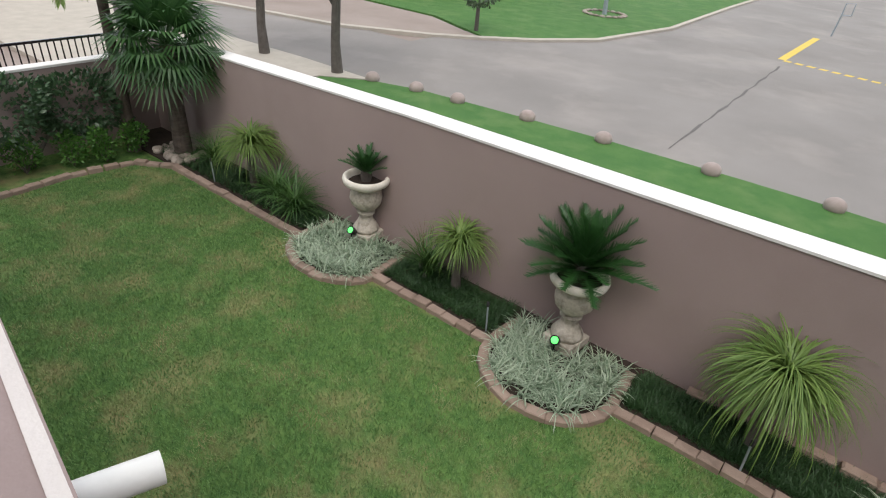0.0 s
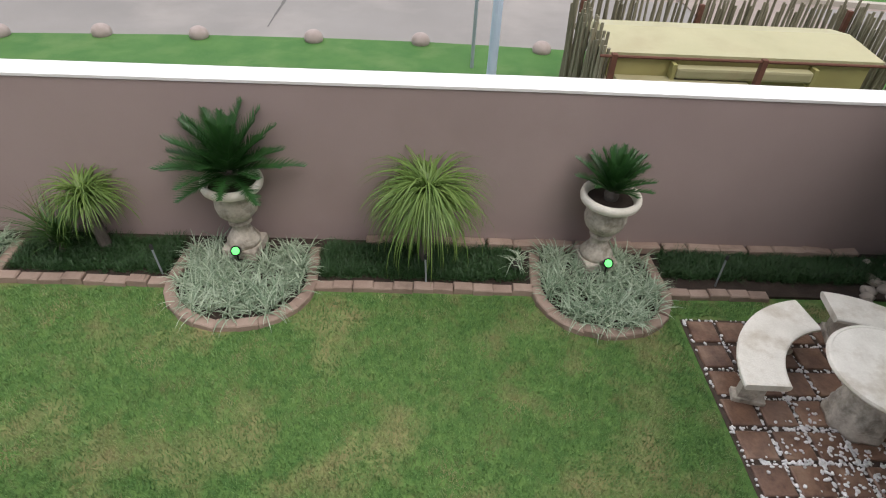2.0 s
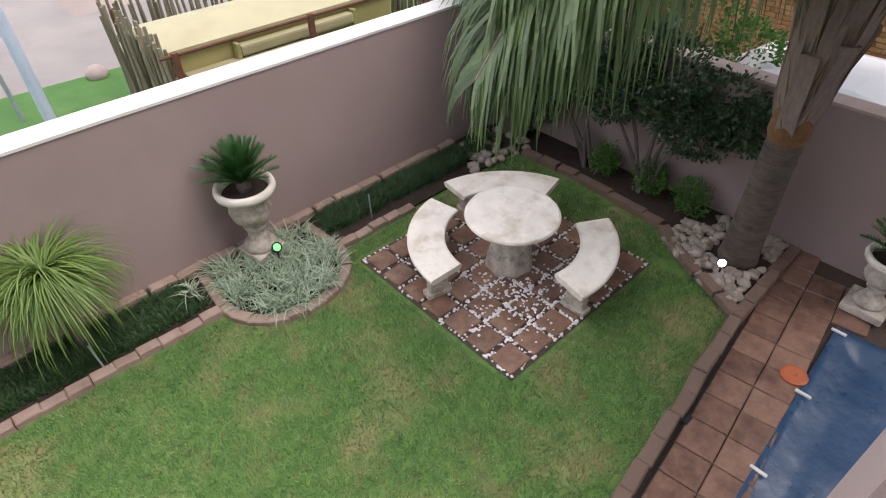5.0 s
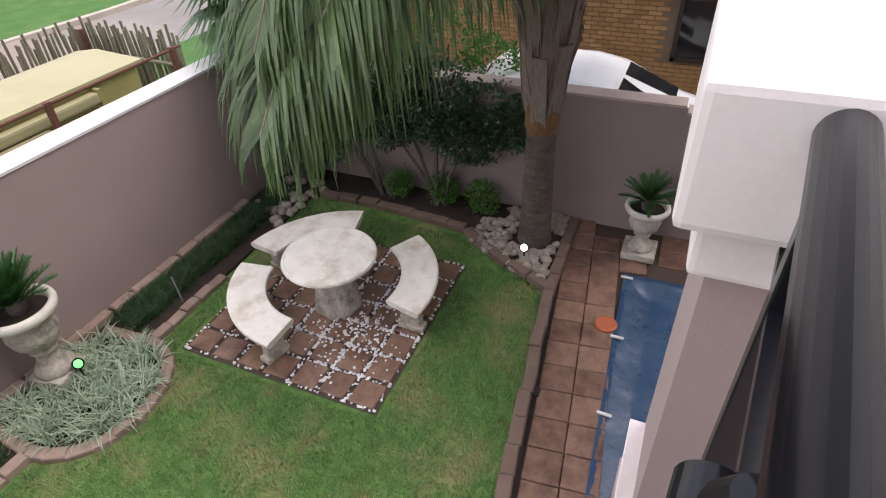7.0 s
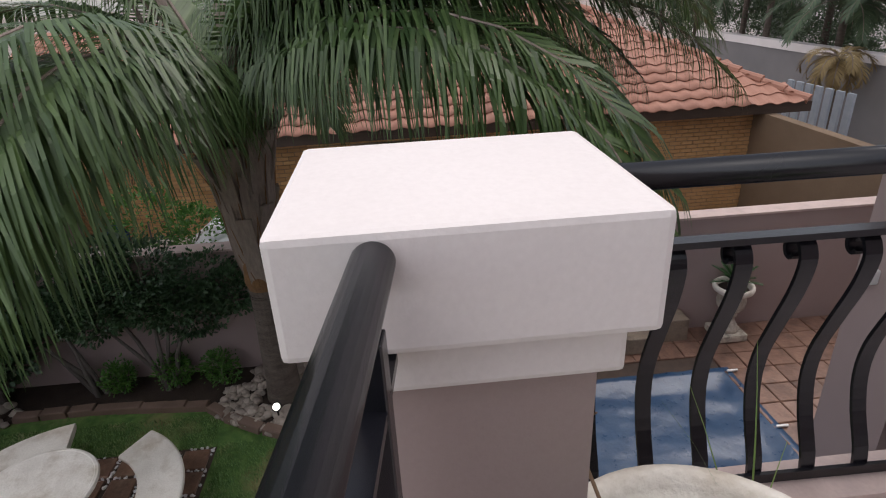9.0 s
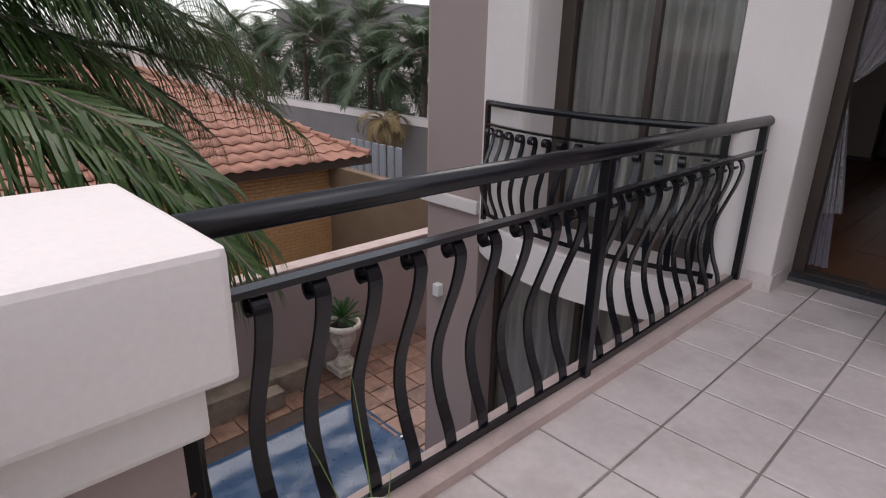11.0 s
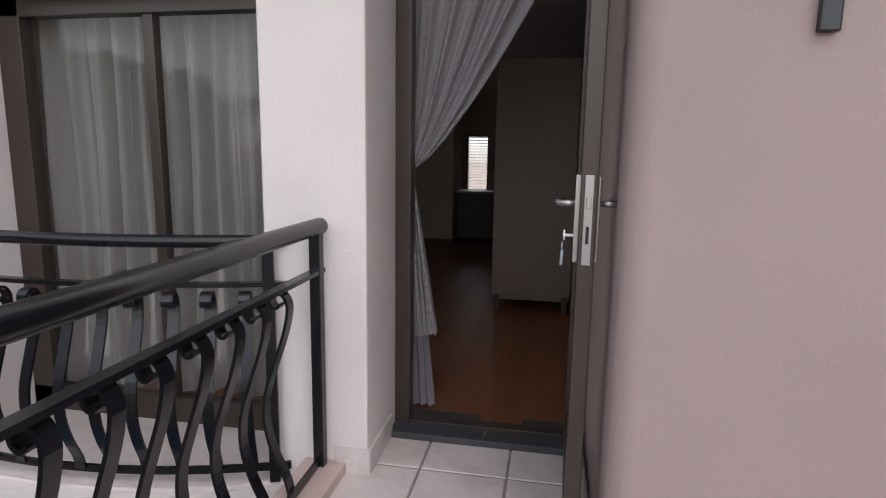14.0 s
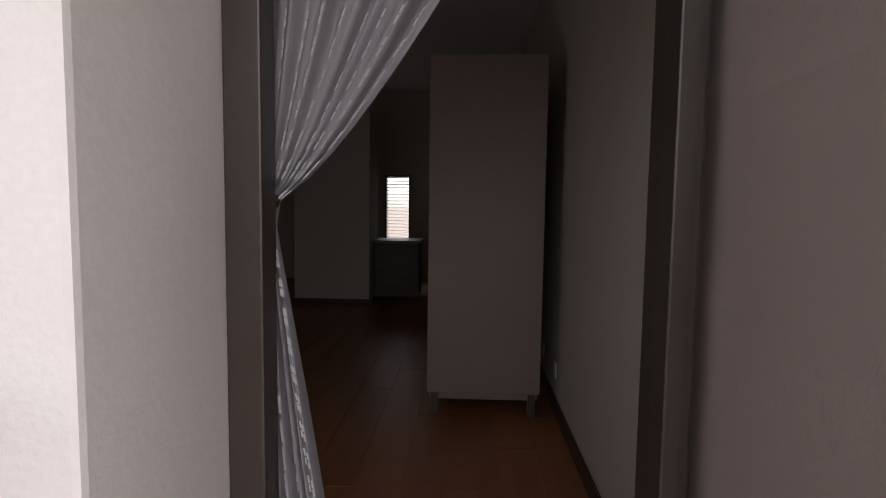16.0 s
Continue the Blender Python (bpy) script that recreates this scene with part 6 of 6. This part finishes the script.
# bay window and curtains
def wavy(x0, x1, y, z0, z1, amp, waves, seed, rows=10, cols=160, flare=0.0):
    r = random.Random(seed)
    ph = [r.uniform(0, 6.28) for _ in range(4)]
    vs, fs = [], []
    for j in range(rows + 1):
        v = j / rows
        for i in range(cols + 1):
            u = i / cols
            w = math.sin(6.283 * waves * u + ph[0] + .3 * math.sin(3 * v + ph[1])) + .45 * math.sin(6.283 * waves * 2.3 * u + ph[2]) + .4 * math.sin(6.283 * waves * .37 * u + ph[3])
            vs.append((x0 + (x1 - x0) * u + .006 * math.sin(9 * v + 20 * u), y + amp * w * (.8 + .3 * v), z1 + (z0 - z1) * v))
    for j in range(rows):
        for i in range(cols):
            a = j * (cols + 1) + i
            fs.append((a, a + 1, a + cols + 2, a + cols + 1))
    return vs, fs


wz = F + 1.85
w1 = tagged(part("window_1", boxes([(-1.67, .33, F - .07, -1.55, .4, wz), (-.3, .33, F - .07, -.251, .4, wz), (-1.67, .33, wz - .08, -.251, .4, wz), (-1.67, .33, F - .07, -.251, .4, F + .06), (-.95, .34, F + .06, -.9, .39, wz - .08)], .004), BRONZE),
            "tall bronze aluminium sliding window with drawn curtains", "window", kind="structure")
for a, b in ((-1.55, -.95), (-.9, -.3)):
    part("pane", box(a, .362, F + .06, b, .368, wz - .08), GLASS, w1).visible_shadow = False
cu = thing("curtain", "grey striped sheer curtain drawn behind the window", "curtain")
c1 = obj("cloth", *wavy(-1.64, -.28, .52, F + .0, wz + .1, .05, 11, 3), CURTAIN, cu, smooth=True)
vs, fs = [], []
rr = random.Random(8)
cvs = [v.co for v in c1.data.vertices]
for k in range(0, 160, 5):
    for j in range(10):
        a, b = cvs[j * 161 + k], cvs[(j + 1) * 161 + k]
        for u in (0, .33, .66):
            p, q = a.lerp(b, u), a.lerp(b, u + .2)
            o = len(vs)
            vs += [(p.x - .0015, p.y - .004, p.z), (p.x + .0015, p.y - .004, p.z), (q.x + .0015, q.y - .004, q.z), (q.x - .0015, q.y - .004, q.z)]
            fs.append((o, o + 1, o + 2, o + 3))
tagged(obj("stitching", vs, fs, STITCH, cu), "broken white stitch lines", kind="stuff")

# curved bay balcony
def bay(off, n=24):
    """Points of the bay's curved edge from left to right, moved out by off."""
    cx, half, sag = -1.11, .945 + off * .3, .19 + off
    rad = (half * half + sag * sag) / (2 * sag)
    a = math.asin(half / rad)
    return [(cx + rad * math.sin(-a + 2 * a * i / n), -.004 - sag + rad - rad * math.cos(-a + 2 * a * i / n)) for i in range(n + 1)]


BF = F - .06
outl = bay(.09) + [(-.252, -.004), (-.252, .33), (-1.668, .33), (-1.72, -.004)]
sheet("bay_slab", outl, BF - .29, BF - .005, CREAM, "curved cream plastered slab of the bay balcony", "slab")
sheet("bay_floor", bay(.03) + [(-.255, .0), (-.255, .33), (-1.66, .33), (-1.69, .06)], BF - .005, BF + .004, TILE, "pale tiled floor of the bay balcony", "floor")
R2, L2 = railing("bay_railing", "curved black wrought iron railing of the bay balcony", bay(0.0)[::-1], (.06, 1.93), [.14 + .13 * k for k in range(14)], .024, BF, .004)
tap = thing("wall_tap", "small white fitting on the bay's face", "fitting", pose(-1.45, -.25, BF - .1))
obj("body", *tube([(0, .03, 0), (0, -.03, 0), (.03, -.045, -.02)], .018, 8), PLASTIC, tap)

# ground floor window below the bay
w2 = tagged(part("window_2", boxes([(-2.2, .2, .0, -2.12, .3, F - .45), (-.36, .2, .0, -.28, .3, F - .45), (-2.2, .2, F - .52, -.28, .3, F - .45)], .004), CREAM), "ground floor window with cream frame and curtains", "window", kind="structure")
part("window_frame", boxes([(-2.12, .24, .02, -2.05, .29, F - .52), (-1.25, .24, .02, -1.2, .29, F - .52), (-.43, .24, .02, -.36, .29, F - .52)]), BRONZE, w2)
part("pane", box(-2.05, .262, .02, -.43, .268, F - .52), GLASS, w2).visible_shadow = False
tagged(part("wall_lower", boxes([(-2.1, .18, F - .45, -.1, .45, F - .35), (-.28, .18, -.2, -.1, .45, F - .3)]), TAUPE), "taupe wall round the lower window", "wall", kind="structure")
cu2 = thing("curtain", "grey curtain hanging behind the lower window", "curtain")
obj("cloth", *wavy(-2.1, -.38, .4, .03, F - .5, .045, 12, 6), CURTAIN, cu2, smooth=True)
wl = thing("wall_lamp", "small white wall lamp on the corner", "wall lamp", pose(-2.55, -.01, 2.45))
part("body", box(-.04, -.06, -.06, .04, .01, .06, .012), PLASTIC, wl)
# iron lantern bracket on the right wall
br = thing("wall_lantern", "black iron lantern on a wall bracket", "wall lamp", pose(1.31, -.61, F + 1.46))
part("wall_bar", box(-.02, -.022, 0, .02, 0, .34, .004), BLACK, br)
obj("bracket", *tube([(0, -.02, .25), (0, -.1, .33), (0, -.18, .3)], .01, 8), BLACK, br)
obj("lantern", *moved(lathe([(.001, 0), (.05, .02), (.08, .2), (.09, .22), (.02, .3), (.001, .32)], 6), pose(0, -.18, .32)), BLACK, br)

# bowl planter with succulents
bw = thing("planter_bowl", "white cast bowl planter on a stand", "planter", pose(.49, -3.08, F - .06) @ Matrix.Diagonal((1.22, 1.22, 1.01, 1)))
obj("stand", *lathe([(.001, .05), (.16, 0), (.17, .03), (.1, .06), (.09, .14), (.13, .19), (.001, .2)], 28), STONE_TOP, bw, smooth=True)
obj("bowl", *lathe([(.001, .19), (.1, .19), (.19, .24), (.235, .32), (.25, .4), (.262, .425), (.255, .44), (.235, .44), (.225, .41), (.21, .39)], 44), STONE_TOP, bw, smooth=True)
obj("soil", *lathe([(.001, .385), (.215, .385), (.215, .395), (.001, .4)], 24), SOIL, bw)


def rosette(x, y, z, size, seed):
    p = thing("succulent", "plump green succulent rosette with reddish edges", "succulent", pose(x, y, z), "succulents in the bowl")
    r = random.Random(seed)
    for k in range(26):
        a, u = 2.399963 * k, k / 26
        e = .1 + 1.2 * u
        L, W, T = size * (1 - .55 * u), size * .42 * (1 - .4 * u), size * .1
        rows = [(0, .35), (.3, .7), (.6, 1.0), (.85, .8), (1.0, .12)]
        vs, fs = [], []
        for s, w in rows:
            cz = T * math.sin(s * 2.6) * .6
            vs += [(s * L, -W * w / 2, cz + .25 * T * w), (s * L, 0, cz + T * w * .55), (s * L, W * w / 2, cz + .25 * T * w), (s * L, 0, cz - T * w * .7)]
        for i in range(4):
            for j in range(4):
                q = 4 * i + j
                q2 = 4 * i + (j + 1) % 4
                fs.append((q, q2, q2 + 4, q + 4))
        fs += [(3, 2, 1, 0), (16, 17, 18, 19)]
        m = Matrix.Rotation(a, 4, 'Z') @ Matrix.Rotation(-e, 4, 'Y')
        obj("leaf", *moved((vs, fs), m), SUCC_LEAF, p, smooth=True)


rosette(.41, -3.14, F + .35, .14, 1)
rosette(.45, -2.92, F + .35, .13, 2)
rosette(.6, -3.04, F + .35, .13, 3)
rosette(.55, -3.22, F + .35, .11, 4)
tw = thing("dry_stalk", "thin dry flower stalk leaning from the bowl", "stalk", pose(.42, -3.2, F + .33))
obj("stalk", *tube([(0, 0, 0), (-.08, -.02, .1), (-.17, -.06, .22), (-.17, -.055, .27)], .004, 6), DRY_LEAF, tw)
for k in range(3):
    obj("twig", *tube([(-.17, -.057, .25), (-.17 + .02 * (k - 1), -.05 + .01 * k, .29)], .002, 5), DRY_LEAF, tw)
rr = random.Random(3)
tg = obj("grass_tuft", *blades([((.3 + rr.uniform(-.03, .03), -2.9 + rr.uniform(-.03, .03), F), rr.uniform(0, 6.28), rr.uniform(.6, 1.1)) for _ in range(10)], .6, .008, .6, 6, 8, (.05, .4)), STRAP_LEAF)
tagged(tg, "few thin green grass blades by the pillar", "grass plant")

# ---- room behind the door ----
IX0, IX1, IY1, CZ = -3.1, 1.06, 7.42, F + 2.6
tagged(part("room_floor_base", box(IX0, .47, F - .2, IX1, IY1, FZ - .003), FLOOR_WOOD), "laminate floor under the room's boards", "floor", kind="structure")
rf = thing("room_floor", "reddish-brown laminate plank floor", "floor", kind="structure")
km = [brick_mesh("plank", .188, 1.18, .012, FLOOR_WOOD, .0012)]
pl = []
for i in range(22):
    for j in range(7):
        x, y = IX0 + .1 + i * .19, .47 + .4 * (i % 3) + j * 1.183 - .2
        if x < IX1 and .55 < y - .0 < IY1 - .3:
            pl.append(pose(x, y + .3, FZ - .012))
pieces(rf, "plank", km, pl)
tagged(part("plank_end", box(.15, .53, FZ - .012, 1.06, .9, FZ - .001), FLOOR_WOOD), "laminate boards at the threshold", "floor", kind="structure")
tagged(part("room_wall_right", boxes([(IX1, .4, F - .2, IX1 + .15, IY1, CZ)]), INNER_WALL), "greige painted room wall", "wall", kind="structure")
tagged(part("room_wall_left", boxes([(IX0 - .15, .45, F - .2, IX0, IY1, CZ)]), INNER_WALL), "greige painted room wall", "wall", kind="structure")
tagged(part("room_wall_front", boxes([(.949, .38, F - .2, IX1, .5, CZ), (-.25, .42, F - .2, .146, .5, CZ), (-2.9, .45, F - .2, -1.67, .6, CZ), (-1.67, .46, wz + .02, -.25, .6, CZ), (.146, .4, F + 2.15, .949, .5, CZ)]), INNER_WALL), "greige painted wall round the door", "wall", kind="structure")
tagged(part("room_wall_back", boxes([(IX0, IY1, F - .2, -.575, IY1 + .15, CZ), (-.225, IY1, F - .2, IX1, IY1 + .15, CZ), (-.575, IY1, F - .2, -.225, IY1 + .15, 3.85), (-.575, IY1, 4.79, -.225, IY1 + .15, CZ)]), INNER_WALL), "greige painted far wall with a narrow window", "wall", kind="structure")
tagged(part("room_ceiling", box(IX0, .45, CZ, IX1, IY1, CZ + .1), CEIL), "white painted room ceiling", "ceiling", kind="structure")
tagged(part("baseboard", boxes([(IX1 - .015, .5, FZ, IX1 - .001, IY1, FZ + .075)], .003), SKIRT), "dark wooden baseboard", "baseboard", kind="structure")
w3 = tagged(part("window_3", boxes([(-.575, IY1 - .01, 3.85, -.555, IY1 + .1, 4.79), (-.245, IY1 - .01, 3.85, -.225, IY1 + .1, 4.79), (-.575, IY1 - .01, 4.765, -.225, IY1 + .1, 4.79), (-.575, IY1 - .01, 3.85, -.225, IY1 + .1, 3.87)]), SKIRT), "narrow bright window with a white blind", "window", kind="structure")
for k in range(20):
    s = part("slat", box(-.553, -.012, -.0015, -.247, .012, .0015), PLASTIC, w3)
    s.matrix_local = pose(0, IY1 + .03, 3.89 + k * .0455, 28, 0, 0)
wd = thing("wardrobe", "tall taupe melamine wardrobe on short legs", "wardrobe", pose(.37, 2.33, FZ))
part("body", box(0, 0, .125, .585, 1.9, 1.845, .004), WARDROBE, wd)
part("plinth_rail", box(.01, .03, .085, .575, .06, .125), WARDROBE, wd)
part("plinth_rail", box(.01, 1.86, .085, .575, 1.89, .125), WARDROBE, wd)
for x, y in ((.02, .02), (.525, .02), (.02, 1.84), (.525, 1.84)):
    part("leg", box(x, y, 0, x + .04, y + .04, .126, .003), SKIRT, wd)
wd2 = thing("wardrobe", "grey built-in cupboard at the end of the room", "wardrobe", pose(-1.28, 5.5, FZ))
part("body", box(0, 0, .05, .81, .6, 2.05, .004), INNER_WALL, wd2)
part("plinth", box(.02, .03, 0, .83, .58, .05), SKIRT, wd2)
cb = thing("chest_of_drawers", "dark low chest below the far window", "chest", pose(-.46, 5.75, FZ))
part("body", box(0, 0, .04, .5, .45, .64, .004), SKIRT, cb)
part("top", box(-.02, -.02, .64, .52, .47, .67, .005), WARDROBE, cb)
part("drawer_front", box(.02, -.012, .08, .48, .0, .33, .003), SKIRT, cb)
part("drawer_front", box(.02, -.012, .35, .48, .0, .61, .003), SKIRT, cb)
for z, y in ((F + .245, 2.49), (F + .23, 2.97)):
    sk = thing("wall_socket", "white plastic wall socket above the skirting", "socket", pose(IX1 - .001, y, z))
    part("plate", box(-.008, -.03, -.045, 0, .03, .045, .003), PLASTIC, sk)

for wx, wy, wzc, sx, sz, aim in ((-1.0, .6, F + 1.0, 1.35, 1.7, (-1.0, 5, F + .6)), (-.4, IY1 - .06, 4.32, .3, .85, (-.4, 0, 4.0))):
    al = new("window_daylight", bpy.data.lights.new("window_daylight", 'AREA'))
    al.data.shape, al.data.size, al.data.size_y, al.data.energy, al.data.color = 'RECTANGLE', sx, sz, 0.8 * sx * sz, (.95, .97, 1.0)
    al.matrix_world = look((wx, wy, wzc), aim)

# tied-back curtain inside the door
rc = random.Random(12)
cols, rows = 60, 40


def curtain_point(u, z):
    """u from 0 at the jamb to 1 at the free edge; z above the room floor."""
    tie = 1.115
    if z > tie:
        width = .035 + .71 * min(1, (z - tie) / 1.1) ** .78
    else:
        width = .022 + .16 * (tie - z)
    fold = (.016 * math.sin(6.283 * 6 * u ** 1.2 + .6 * math.sin(z * 3)) + .01 * math.sin(6.283 * 11 * u + 2 * z)) * min(1, .35 + abs(z - tie) * 1.6)
    return Vector((.172 + width * u, .47 + fold + .02, FZ + z))


ct = thing("door_curtain", "sheer grey striped curtain tied back beside the door", "curtain")
vs = [curtain_point(i / cols, .36 + 1.89 * j / rows + (.03 * i / cols if j == 0 else 0)) for j in range(rows + 1) for i in range(cols + 1)]
fs = [(j * (cols + 1) + i, j * (cols + 1) + i + 1, (j + 1) * (cols + 1) + i + 1, (j + 1) * (cols + 1) + i) for j in range(rows) for i in range(cols)]
obj("cloth", vs, fs, SHEER, ct, smooth=True)
vs = [curtain_point(i / 30, .355 + .034 * j + .03 * i / 30) - Vector((0, .006, 0)) for j in range(3) for i in range(31)]
obj("hem", vs, [(j * 31 + i, j * 31 + i + 1, (j + 1) * 31 + i + 1, (j + 1) * 31 + i) for j in range(2) for i in range(30)], SHEER, ct, "doubled hem of the sheer cloth", smooth=True)
vs = [(.175 + (.03 + .1 * (1 - j / 20)) * i / 40, .515 + .012 * math.sin(i * .55 + .2 * math.sin(j * .4)), FZ + .03 + .95 * j / 20) for j in range(21) for i in range(41)]
obj("lining", vs, [(j * 41 + i, j * 41 + i + 1, (j + 1) * 41 + i + 1, (j + 1) * 41 + i) for j in range(20) for i in range(40)], LINING, ct, "plain lilac-grey lining", smooth=True)
vs, fs = [], []
for k in range(9):
    u = (k + .5) / 9
    for j in range(100):
        z = .38 + j * .0185
        if j % 3 == 2:
            continue
        p, q = curtain_point(u, z), curtain_point(u, z + .015)
        o = len(vs)
        vs += [(p.x - .0016, p.y - .006, p.z), (p.x + .0016, p.y - .006, p.z), (q.x + .0016, q.y - .006, q.z), (q.x - .0016, q.y - .006, q.z)]
        fs.append((o, o + 1, o + 2, o + 3))
tagged(obj("stitching", vs, fs, STITCH, ct), "broken white stitch lines", kind="stuff")
obj("tie_band", *moved(lathe([(.018, -.012), (.022, 0), (.018, .012)], 16), pose(.19, .48, FZ + 1.115)), SKIRT, ct, "dark tie-back band")
